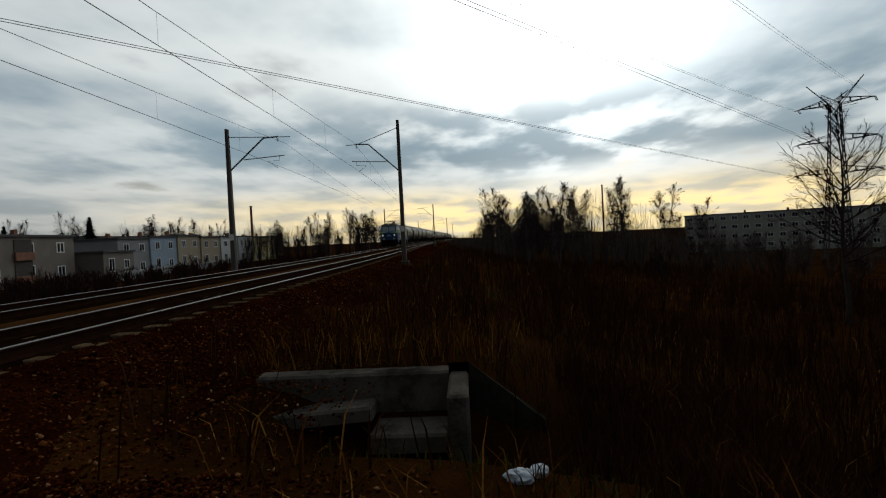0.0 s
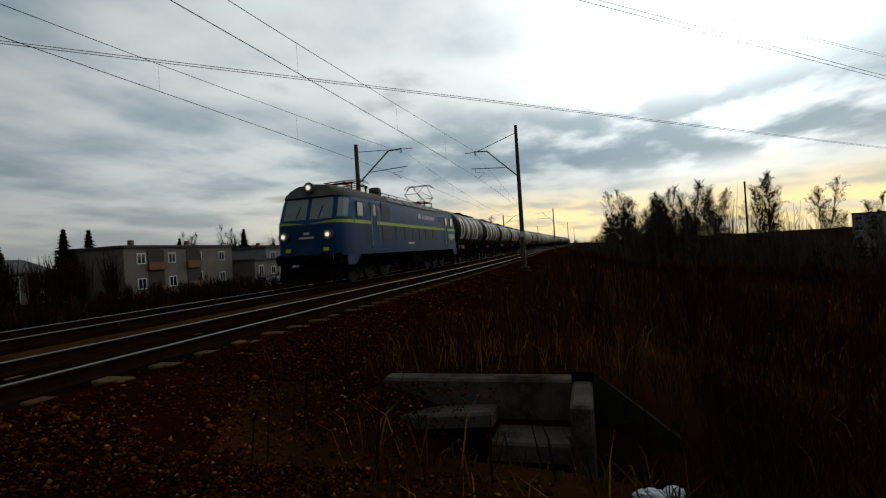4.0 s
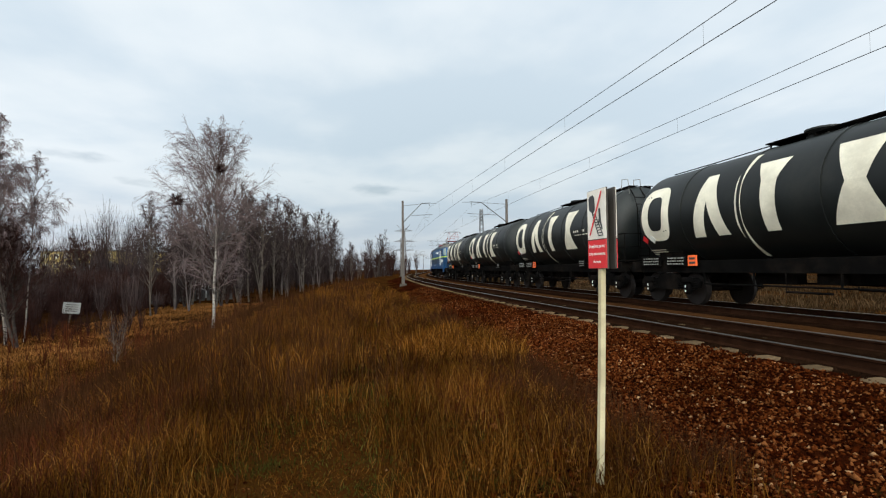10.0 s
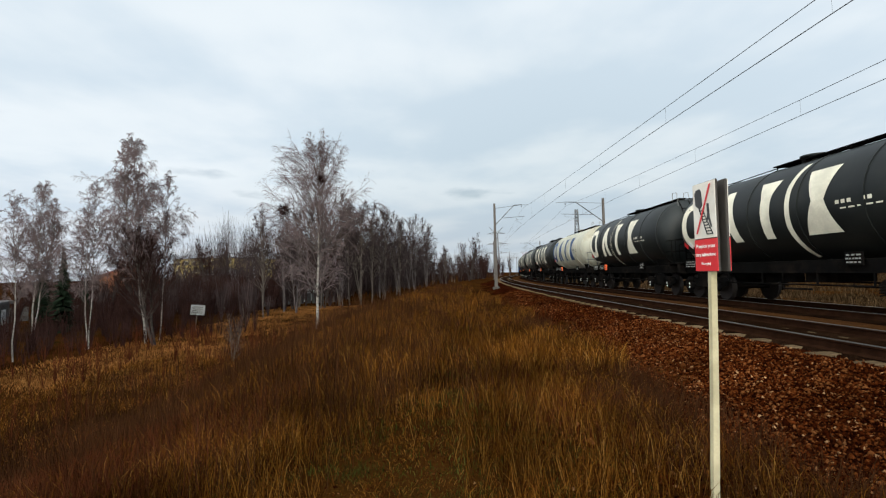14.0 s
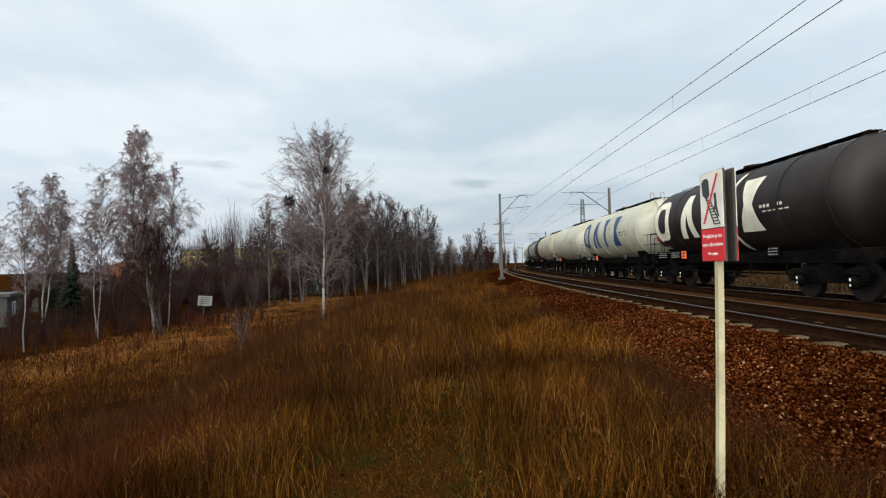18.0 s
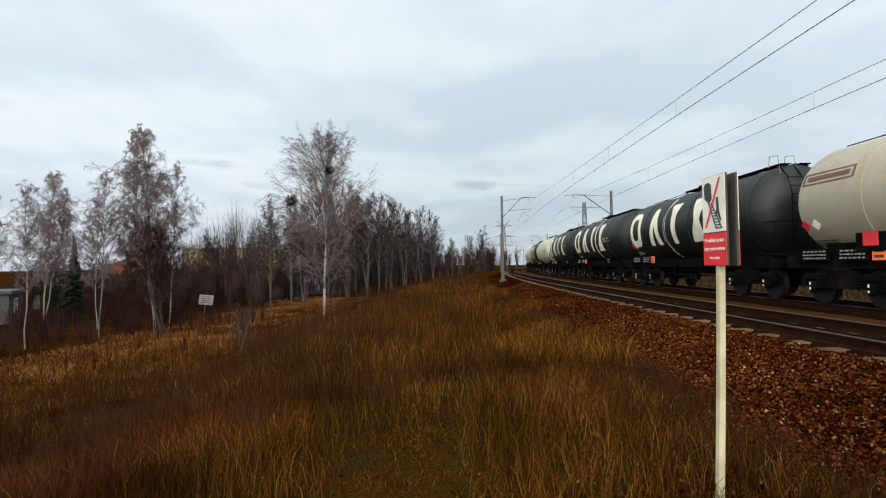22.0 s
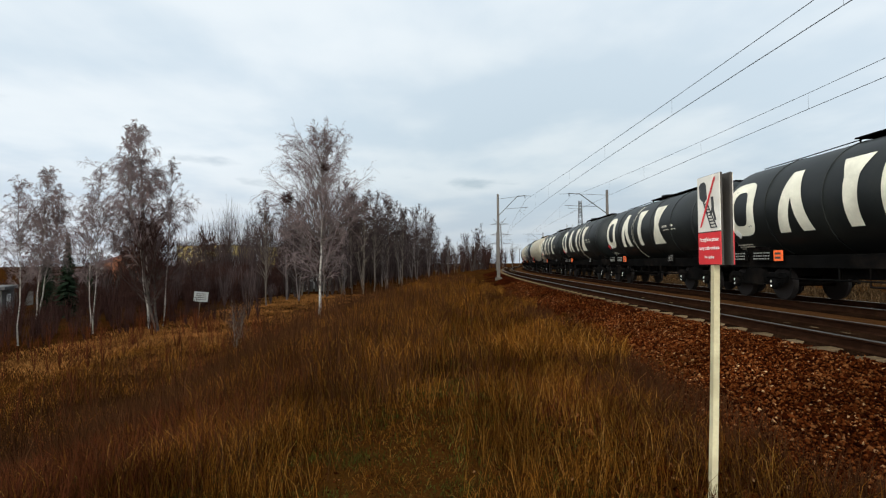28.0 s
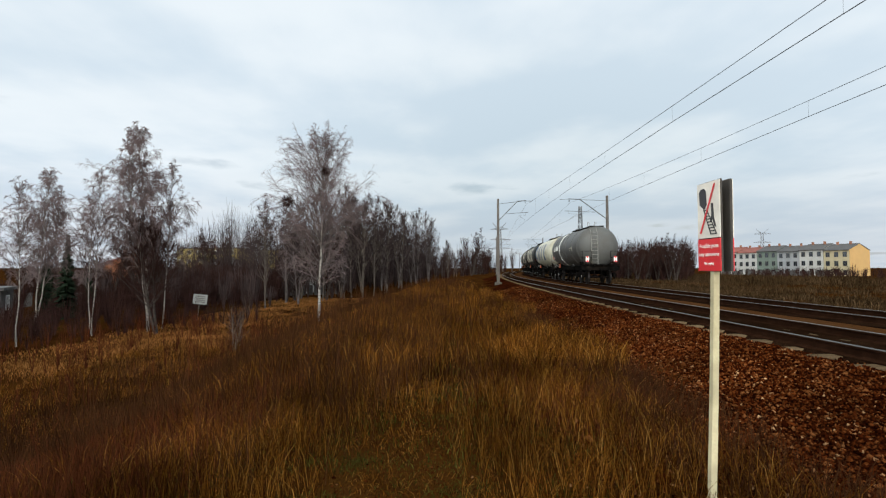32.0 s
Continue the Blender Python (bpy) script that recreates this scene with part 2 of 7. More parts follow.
MAT = dict(
    soil=blend_material("dry_grass_soil", [(0.006, 0.00252, 0.00098), (0.018, 0.00672, 0.00175), (0.038, 0.01386, 0.00315), (0.016, 0.01008, 0.0021)], 0.22),
    ballast=blend_material("rusty_ballast_bed", [(0.0056, 0.001107, 0.00042), (0.0168, 0.003383, 0.00105), (0.0304, 0.00738, 0.002205)], 0.8, fine=22.0, bump=0.8),
    # ballast between the rails, with the shade there put into its colour
    bed_shade=blend_material("shade_dark_ballast", [(0.005, 0.0024, 0.0013), (0.011, 0.0050, 0.0026), (0.022, 0.0105, 0.0055)], 1.2, fine=24.0, bump=0.8),
    between=blend_material("sandy_track_bed", [(0.026, 0.01012, 0.00375), (0.056, 0.02288, 0.00825), (0.04, 0.0176, 0.0075)], 0.7, fine=18.0, bump=0.7),
    stone=island_material("ballast_stone", [(0.0, (0.005366, 0.0009016, 0.0002732)), (0.40, (0.02862, 0.005281, 0.001185)), (0.74, (0.06619, 0.01578, 0.003734)), (0.965, (0.1252, 0.04444, 0.01412)), (1.0, (0.2683, 0.1449, 0.07059))], 0.6, 0.55, 1.25),
    rail_head=material("worn_rail_steel", (0.10, 0.09, 0.08), 0.45, 1.0, 0.12, 2.0, 90.0, 0.02),
    rail_web=material("rusty_rail_web", (0.019, 0.0082, 0.0045), 0.95, 0.0, 0.3, 5.0, 50.0, 0.2, spec=0.0),
    sleeper=material("weathered_concrete_sleeper", (0.125, 0.082, 0.046), 0.9, 0, 0.25, 4.0, 50.0, 0.25, dirt=(0.030, 0.014, 0.008), dirt_amount=0.85, per_piece=0.4, spec=0.0),
    concrete=material("stained_concrete", (0.080, 0.069, 0.057), 0.92, 0, 0.3, 1.8, 35.0, 0.4, dirt=(0.012, 0.010, 0.008), dirt_amount=0.9, spec=0.0),
    # darker copy of the concrete: the wing's backlit shade is in the colour
    concrete_shade=material("shaded_mossy_concrete", (0.030, 0.027, 0.020), 0.95, 0, 0.35, 1.6, 35.0, 0.4, dirt=(0.008, 0.009, 0.005), dirt_amount=0.9, spec=0.0),
    mast=material("grey_concrete_mast", (0.075, 0.062, 0.053), 0.85, 0, 0.2, 2.0, 30.0, 0.2, dirt=(0.055, 0.044, 0.036)),
    steel=material("dull_galvanised_steel", (0.14, 0.145, 0.15), 0.55, 0.7, 0.2, 3.0, 40.0, 0.05),
    pylon_steel=material("dark_pylon_steel", (0.05, 0.052, 0.055), 0.8, 0.0, 0.2, 3.0, 40.0, 0.05, spec=0.1),
    wire=material("dark_copper_wire", (0.05, 0.048, 0.048), 0.6, 0.3, 0.15, 3.0, 40.0, 0.0),
    insulator=material("brown_glazed_insulator", (0.055, 0.035, 0.03), 0.3, 0, 0.2, 5.0, 50.0, 0.0),
    blue=material("blue_locomotive_paint", (0.0020, 0.056, 0.160), 0.5, 0, 0.24, 1.1, 12.0, 0.04, dirt=(0.006, 0.030, 0.066), dirt_amount=0.6, spec=0.22),
    navy=material("navy_locomotive_paint", (0.0020, 0.044, 0.130), 0.5, 0, 0.24, 1.2, 12.0, 0.04, dirt=(0.008, 0.022, 0.042), dirt_amount=0.65, spec=0.22),
    lime=material("lime_stripe_paint", (0.42, 0.55, 0.03), 0.5, 0, 0.12, 2.0, 25.0, 0.02),
    loco_roof=material("dusty_grey_roof", (0.105, 0.098, 0.086), 0.8, 0, 0.25, 1.0, 15.0, 0.1, dirt=(0.08, 0.07, 0.06), spec=0.2),
    under=material("sooty_running_gear", (0.006, 0.0052, 0.005), 0.85, 0.0, 0.35, 3.0, 30.0, 0.15, dirt=(0.016, 0.012, 0.009), dirt_amount=0.5, spec=0.0),
    wheel=material("brown_wheel_steel", (0.007, 0.0055, 0.005), 0.85, 0.0, 0.3, 4.0, 40.0, 0.05, spec=0.0),
    tyre=material("worn_wheel_tyre", (0.016, 0.013, 0.012), 0.6, 0.3, 0.2, 4.0, 40.0, 0.02, spec=0.1),
    dark_glass=glass_material("dark_window_glass", (0.012, 0.016, 0.022)),
    # cab glass whose pale base colour paints in the sky's reflection
    sky_sheen_glass=glass_material("sky_sheen_cab_glass", (0.16, 0.20, 0.19), 0.05),
    white=material("dulled_white_paint", (0.72, 0.70, 0.64), 0.6, 0, 0.1, 2.0, 30.0, 0.03),
    chalk=material("cream_marking_paint", (0.66, 0.60, 0.47), 0.65, 0, 0.12, 1.5, 25.0, 0.03, dirt=(0.42, 0.37, 0.28), dirt_amount=0.5),
    mark_blue=material("blue_marking_paint", (0.012, 0.048, 0.135), 0.6, 0, 0.15, 2.0, 25.0, 0.03),
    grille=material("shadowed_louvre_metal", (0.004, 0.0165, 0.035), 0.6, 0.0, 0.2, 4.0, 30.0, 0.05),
    red=material("signal_red_paint", (0.58, 0.018, 0.022), 0.5, 0, 0.1, 2.0, 30.0, 0.02),
    orange=material("orange_hazard_plate", (0.90, 0.13, 0.02), 0.5, 0, 0.08, 2.0, 30.0, 0.02),
    yellow=material("yellow_marking_paint", (0.70, 0.52, 0.03), 0.5, 0, 0.1, 2.0, 30.0, 0.02),
    teal=material("pale_teal_stripe_paint", (0.12, 0.34, 0.34), 0.6, 0, 0.15, 3.0, 30.0, 0.02),
    sign_brown=material("faded_brown_marking", (0.10, 0.035, 0.025), 0.6, 0, 0.15, 3.0, 30.0, 0.02),
    red_arm=material("red_pantograph_paint", (0.28, 0.025, 0.025), 0.55, 0.3, 0.2, 3.0, 30.0, 0.02),
    lamp_lit=material("lit_headlamp", (0.9, 0.85, 0.7), 0.3, glow=(1.0, 0.86, 0.62), glow_strength=4.0, bump=0.0),
    lamp_off=glass_material("unlit_lamp_glass", (0.45, 0.47, 0.48), 0.1),
    tank_black=material("black_tank_paint", (0.0062, 0.0076, 0.0070), 0.5, 0, 0.3, 0.8, 10.0, 0.03, dirt=(0.016, 0.0155, 0.012), dirt_amount=0.55, spec=0.27),
    tank_brown=material("sooty_brown_tank_paint", (0.014, 0.0085, 0.0075), 0.55, 0, 0.3, 0.8, 10.0, 0.03, dirt=(0.024, 0.017, 0.013), dirt_amount=0.6, spec=0.22),
    ladder=material("pale_ladder_steel", (0.20, 0.19, 0.17), 0.7, 0.0, 0.2, 5.0, 40.0, 0.02, spec=0.2),
    grey_ink=material("dulled_grey_lettering", (0.22, 0.21, 0.19), 0.7, 0.0, 0.2, 8.0, 40.0, 0.0),
    tank_blue=material("dark_navy_tank_paint", (0.0045, 0.0095, 0.0155), 0.46, 0, 0.25, 0.8, 10.0, 0.03, dirt=(0.012, 0.017, 0.020), dirt_amount=0.4, spec=0.3),
    tank_white=material("yellowed_white_tank_paint", (0.40, 0.375, 0.29), 0.5, 0, 0.1, 0.7, 10.0, 0.03, dirt=(0.22, 0.175, 0.11), dirt_amount=0.6, spec=0.35),
    tank_beige=material("dusty_beige_tank_paint", (0.33, 0.285, 0.205), 0.55, 0, 0.12, 0.7, 10.0, 0.03, dirt=(0.23, 0.165, 0.11), dirt_amount=0.6, spec=0.35),
    tank_grey=material("slate_grey_tank_paint", (0.062, 0.060, 0.055), 0.5, 0, 0.15, 0.7, 10.0, 0.03, dirt=(0.048, 0.040, 0.032), dirt_amount=0.6, spec=0.35),
    frame_black=material("grimy_black_underframe", (0.0045, 0.0042, 0.004), 0.8, 0.0, 0.3, 2.0, 25.0, 0.1, dirt=(0.018, 0.013, 0.010), dirt_amount=0.5, spec=0.0),
    wood=material("pale_weathered_post_wood", (0.4, 0.3354, 0.2016), 0.8, 0, 0.15, 3.0, 60.0, 0.2, dirt=(0.24, 0.195, 0.108), dirt_amount=0.5),
    board_back=material("brown_plywood_back", (0.042, 0.033, 0.026), 0.85, 0, 0.2, 4.0, 40.0, 0.15),
    board_white=material("faded_sign_white", (0.66, 0.60, 0.52), 0.6, 0, 0.1, 5.0, 40.0, 0.05, dirt=(0.48, 0.40, 0.32), dirt_amount=0.5),
    ink=material("black_sign_ink", (0.03, 0.028, 0.028), 0.6, 0, 0.1, 5.0, 40.0, 0.0),
    birch=bark_birch(),
    limb=material("grey_birch_limbs", (0.100, 0.081, 0.074), 0.9, 0, 0.35, 3.0, 25.0, 0.2, spec=0.0),
    bark=material("grey_brown_bark", (0.10, 0.080, 0.065), 0.9, 0, 0.35, 3.0, 25.0, 0.5, spec=0.0),
    bark_dark=material("dark_wet_bark", (0.045, 0.035, 0.030), 0.9, 0, 0.35, 3.0, 25.0, 0.5, spec=0.0),
    twig=material("grey_birch_twigs", (0.1755, 0.128, 0.1235), 0.9, 0, 0.3, 1.0, 8.0, 0.0, per_island=0.4, spec=0.0),
    twig_wood=material("brown_wood_twigs", (0.060, 0.042, 0.039), 0.9, 0, 0.35, 0.4, 8.0, 0.0, per_island=0.5, spec=0.0),
    # twigs towards the sun, lightened so their colour carries the haze
    twig_pale=material("haze_pale_thicket_twigs", (0.105, 0.082, 0.066), 0.9, 0, 0.35, 0.4, 8.0, 0.0, per_island=0.5, spec=0.0),
    twig_dark=material("dark_brown_twigs", (0.036, 0.0175, 0.0145), 0.9, 0, 0.3, 1.0, 8.0, 0.0, per_island=0.4, spec=0.0),
    needle=material("dark_spruce_needles", (0.016, 0.024, 0.014), 0.9, 0, 0.35, 2.0, 15.0, 0.0, per_island=0.4, spec=0.0),
    grass=island_material("tan_dry_grass", [(0.0, (0.01641, 0.004745, 0.0007872)), (0.35, (0.05651, 0.01875, 0.002854)), (0.7, (0.1322, 0.04745, 0.007134)), (0.9, (0.2187, 0.09185, 0.01624)), (1.0, (0.3281, 0.1684, 0.04182))], 0.6, 0.30, 1.25, thin=0.25),
    grass_green=island_material("green_winter_grass", [(0.0, (0.012, 0.012, 0.003)), (0.6, (0.036, 0.040, 0.007)), (1.0, (0.085, 0.074, 0.017))], 1.3, 0.35, 1.2, thin=0.25),
    far_scrub=island_material("dull_brown_scrub_grass", [(0.0, (0.014, 0.0075, 0.0035)), (0.6, (0.042, 0.023, 0.0105)), (1.0, (0.085, 0.052, 0.026))], 0.12, 0.4, 1.2),
    meadow=island_material("orange_brown_meadow_grass", [(0.0, (0.0675, 0.02475, 0.006528)), (0.6, (0.1755, 0.06975, 0.01795)), (1.0, (0.3105, 0.1463, 0.04488))], 0.25, 0.6, 1.2),
    weed_red=material("red_brown_dead_stalks", (0.076, 0.02132, 0.008663), 0.9, 0, 0.35, 0.6, 5.0, 0.0, per_island=0.6, spec=0.0),
    weed=material("dark_dead_weed", (0.05, 0.01974, 0.00837), 0.9, 0, 0.35, 0.6, 5.0, 0.0, per_island=0.6, spec=0.0),
    plaster_white=material("white_plaster", (0.34, 0.325, 0.30), 0.85, 0, 0.1, 0.6, 12.0, 0.08, dirt=(0.36, 0.34, 0.31)),
    plaster_bright=material("bright_white_plaster", (0.476, 0.4828, 0.476), 0.85, 0, 0.08, 0.6, 12.0, 0.06, dirt=(0.374, 0.3672, 0.3536), dirt_amount=0.4),
    plaster_blue=material("pale_blue_plaster", (0.2584, 0.3264, 0.3944), 0.85, 0, 0.08, 0.6, 12.0, 0.06, dirt=(0.2312, 0.272, 0.3128), dirt_amount=0.4),
    plaster_sand=material("sand_plaster", (0.3128, 0.2516, 0.1768), 0.85, 0, 0.08, 0.6, 12.0, 0.06, dirt=(0.2584, 0.2108, 0.1496), dirt_amount=0.4),
    plaster_straw=material("straw_yellow_plaster", (0.3944, 0.3196, 0.1224), 0.85, 0, 0.08, 0.6, 12.0, 0.06),
    plaster_grey=material("grey_plaster", (0.22, 0.22, 0.225), 0.85, 0, 0.1, 0.6, 12.0, 0.08, dirt=(0.22, 0.21, 0.2)),
    plaster_tan=material("tan_plaster", (0.155, 0.128, 0.105), 0.85, 0, 0.1, 0.6, 12.0, 0.08, dirt=(0.2, 0.17, 0.14)),
    plaster_cream=material("cream_plaster", (0.34, 0.28, 0.17), 0.85, 0, 0.08, 0.6, 12.0, 0.08, dirt=(0.30, 0.24, 0.15)),
    plaster_yellow=material("apricot_plaster", (0.40, 0.235, 0.085), 0.85, 0, 0.06, 0.6, 12.0, 0.06),
    plaster_orange=material("orange_plaster", (0.26, 0.09, 0.035), 0.85, 0, 0.1, 0.6, 12.0, 0.08),
    plaster_green=material("grey_green_plaster", (0.11, 0.135, 0.11), 0.85, 0, 0.1, 0.6, 12.0, 0.08),
    plaster_lemon=material("yellow_plaster", (0.36, 0.26, 0.07), 0.85, 0, 0.1, 0.6, 12.0, 0.08),
    panel=material("panel_block_concrete", (0.27, 0.265, 0.225), 0.9, 0, 0.1, 0.4, 10.0, 0.1),
    roof_dark=material("dark_roof_felt", (0.055, 0.05, 0.048), 0.9, 0, 0.2, 1.0, 20.0, 0.1),
    roof_red=material("red_brown_roof_tiles", (0.16, 0.045, 0.03), 0.85, 0, 0.2, 1.0, 20.0, 0.1),
    brick=material("brown_brick", (0.20, 0.085, 0.05), 0.9, 0, 0.2, 2.0, 30.0, 0.1),
    frame_white=material("white_window_frame", (0.75, 0.75, 0.73), 0.5, 0, 0.05, 2.0, 20.0, 0.0),
    plastic=material("white_plastic_bag", (0.28, 0.32, 0.36), 0.5, 0, 0.1, 6.0, 40.0, 0.2),
    fence=material("grey_board_fence", (0.06, 0.055, 0.05), 0.9, 0, 0.25, 1.0, 15.0, 0.2),
)


# ---- building blocks ----
class G:
    """Vertices and faces of one part."""

    def __init__(self):
        self.v, self.f = [], []

    def add(self, v, f):
        n = len(self.v)
        self.v += [tuple(p) for p in v]
        self.f += [tuple(i + n for i in q) for q in f]
        return self

    def box(self, x, y, z, sx, sy, sz, bev=0.0, rz=0.0):
        """Box centred at x, y, z; bev chamfers its upright edges and top."""
        hx, hy, hz = sx / 2, sy / 2, sz / 2
        b = min(bev, hx * 0.6, hy * 0.6, hz * 0.9)
        if b <= 0:
            v = [(-hx, -hy, -hz), (hx, -hy, -hz), (hx, hy, -hz), (-hx, hy, -hz), (-hx, -hy, hz), (hx, -hy, hz), (hx, hy, hz), (-hx, hy, hz)]
            f = [(3, 2, 1, 0), (4, 5, 6, 7), (0, 1, 5, 4), (1, 2, 6, 5), (2, 3, 7, 6), (3, 0, 4, 7)]
        else:
            def ring(ax, ay, c):
                return [(-ax + c, -ay), (ax - c, -ay), (ax, -ay + c), (ax, ay - c), (ax - c, ay), (-ax + c, ay), (-ax, ay - c), (-ax, -ay + c)]
            r1, r2 = ring(hx, hy, b), ring(hx - b, hy - b, b * 0.5)
            v = [(*p, -hz) for p in r1] + [(*p, hz - b) for p in r1] + [(*p, hz) for p in r2]
            f = [tuple(range(7, -1, -1)), tuple(range(16, 24))]
            for a in (0, 8):
                f += [(a + i, a + (i + 1) % 8, a + 8 + (i + 1) % 8, a + 8 + i) for i in range(8)]
        if rz:
            c, s = math.cos(rz), math.sin(rz)
            v = [(p[0] * c - p[1] * s, p[0] * s + p[1] * c, p[2]) for p in v]
        return self.add([(p[0] + x, p[1] + y, p[2] + z) for p in v], f)

    def tube(self, pts, radii, n=6, caps=True):
        pts = [Vector(p) for p in pts]
        if not isinstance(radii, (list, tuple)):
            radii = [radii] * len(pts)
        v, f = [], []
        for i, p in enumerate(pts):
            d = (pts[min(i + 1, len(pts) - 1)] - pts[max(i - 1, 0)]).normalized()
            a = d.cross(Vector((0, 0, 1)) if abs(d.z) < 0.9 else Vector((1, 0, 0))).normalized()
            b = d.cross(a)
            v += [p + (a * math.cos(t) + b * math.sin(t)) * radii[i] for t in (2 * math.pi * j / n for j in range(n))]
        for i in range(len(pts) - 1):
            f += [(i * n + j, i * n + (j + 1) % n, (i + 1) * n + (j + 1) % n, (i + 1) * n + j) for j in range(n)]
        if caps:
            f += [tuple(range(n - 1, -1, -1)), tuple(range((len(pts) - 1) * n, len(pts) * n))]
        return self.add(v, f)

    def lathe(self, profile, axis="x", n=32, at=(0, 0, 0)):
        """Turns (along, radius) pairs about an axis."""
        v, f = [], []
        for a, r in profile:
            for j in range(n):
                t = 2 * math.pi * j / n
                c, s = r * math.cos(t), r * math.sin(t)
                p = {"x": (a, c, s), "y": (c, a, s), "z": (c, s, a)}[axis]
                v.append((p[0] + at[0], p[1] + at[1], p[2] + at[2]))
        m = len(profile)
        for i in range(m - 1):
            f += [(i * n + j, i * n + (j + 1) % n, (i + 1) * n + (j + 1) % n, (i + 1) * n + j) for j in range(n)]
        f += [tuple(range(n - 1, -1, -1)), tuple(range((m - 1) * n, m * n))]
        return self.add(v, f)

    def prism(self, poly, y0, y1):
        """Extrudes an (x, z) outline from y0 to y1."""
        n = len(poly)
        v = [(x, y0, z) for x, z in poly] + [(x, y1, z) for x, z in poly]
        f = [tuple(range(n)), tuple(range(2 * n - 1, n - 1, -1))]
        f += [((i + 1) % n, i, n + i, n + (i + 1) % n) for i in range(n)]
        return self.add(v, f)


def part(name, g, mat, parent=None, label="", smooth=False, at=None):
    me = bpy.data.meshes.new(name)
    me.from_pydata(g.v, [], g.f)
    if smooth:
        me.shade_smooth()
        me.set_sharp_from_angle(angle=radians(38))
    me.materials.append(MAT[mat] if isinstance(mat, str) else mat)
    ob = new(name, me)
    if parent is not None:
        ob.parent = parent
    if at is not None:
        ob.matrix_basis = at
    if label:
        ob["label"] = label
    return ob


def share(name, me, parent, at):
    ob = new(name, me)
    ob.parent = parent
    ob.matrix_basis = at
    return ob


def thing(name, label, category, group="", at=None, kind=""):
    ob = new(name)
    ob.empty_display_size = 0.2
    if at is not None:
        ob.matrix_basis = at
    return tagged(ob, label, category, group, kind)


def np_mesh(name, V, F, mat):
    """Fast mesh from arrays: V (n, 3), F (m, k)."""
    me = bpy.data.meshes.new(name)
    V, F = np.asarray(V, np.float32), np.asarray(F, np.int32)
    me.vertices.add(len(V))
    me.vertices.foreach_set("co", V.ravel())
    k = F.shape[1]
    me.loops.add(F.size)
    me.loops.foreach_set("vertex_index", F.ravel())
    me.polygons.add(len(F))
    me.polygons.foreach_set("loop_start", np.arange(0, F.size, k, dtype=np.int32))
    me.polygons.foreach_set("loop_total", np.full(len(F), k, np.int32))
    me.update(calc_edges=True)
    me.materials.append(MAT[mat] if isinstance(mat, str) else mat)
    return me


# ---- the line's plan: x along the track, y towards the path, z = 0 at the rail tops ----
FAR = 3.96


def smooth01(t):
    t = np.clip(t, 0.0, 1.0)
    return t * t * (3 - 2 * t)


def yc(x):
    """Sideways place of the near track's centre line."""
    x = np.asarray(x, float)
    a = np.clip(x, 0, 115) / 100
    right = -8.1 * a ** 2 - 0.6 * a ** 3 + np.maximum(x - 115, 0) * -(16.2 * 1.15 + 1.8 * 1.15 ** 2) / 100
    return right - 2.8 * smooth01((-x - 20) / 95)


_sx = np.arange(-900.0, 900.1, 1.0)
_arc = np.concatenate([[0], np.cumsum(np.hypot(1.0, np.diff(yc(_sx))))])
_arc -= np.interp(0.0, _sx, _arc)


def on_track(s, side=0.0):
    """Place and heading at arc length s, side metres off the near track's centre."""
    x = float(np.interp(s, _arc, _sx))
    d = float((yc(x + 0.5) - yc(x - 0.5)))
    n = math.hypot(1, d)
    return x - d / n * side, float(yc(x)) + side / n, math.atan2(d, 1.0)


def hills(x, y, s):
    return np.sin(x * 0.9 / s + 1.3 * np.sin(y * 0.7 / s)) * np.cos(y * 1.1 / s + 0.8 * np.sin(x * 0.5 / s))


def ground_z(x, y):
    """Height of the land."""
    x, y = np.asarray(x, float), np.asarray(y, float)
    u = y - yc(x)
    bed = -0.30
    ahead = smooth01((x + 2.0) / 8.0)
    behind = smooth01((-x - 5.5) / 2.5)
    near = bed - 0.34 * smooth01((u - 1.5) / 1.9)
    near = near - ahead * 2.7 * smooth01((u - 8.2) / 8.0)
    near = near - (1 - ahead) * 1.6 * smooth01((u - 9.0) / 7.0)
    near = near - behind * 1.0 * smooth01((u - 5.6) / 4.5) - behind * 0.55 * smooth01((u - 12) / 25.0)
    near = near - 4.2 * smooth01((-x - 30) / 60.0) * smooth01((y - 22) / 40.0)
    pit = np.exp(-(((x + 9.2) / 1.0) ** 2) ** 2 - (((y - 5.9) / 1.9) ** 2) ** 2)
    near = near - 0.75 * pit
    far_drop = 1.0 - ahead
    far = bed - 0.7 * smooth01((-u - FAR - 1.7) / 2.5) - 0.5 * smooth01((-u - 8) / 25.0)
    far = far - far_drop * 0.7 * smooth01((-u - 7.5) / 16.0)
    z = np.where(u > -FAR / 2, near, far)
    wild = smooth01((np.abs(u + FAR / 2) - 5.0) / 3.0)
    return z + wild * (0.07 * hills(x, y, 1.1) + 0.16 * hills(x + 7, y - 3, 6.0))


# ---- the land ----
def spread(lo, hi, step, reach, grow=1.16):
    """Grid lines: even between lo and hi, wider and wider out to reach."""
    mid = list(np.arange(lo, hi + step / 2, step))
    a, b, s = [], [], step
    p = lo
    while p > -reach:
        s *= grow
        p -= s
        a.append(p)
    p, s = hi, step
    while p < reach:
        s *= grow
        p += s
        b.append(p)
    return np.array(a[::-1] + mid + b)


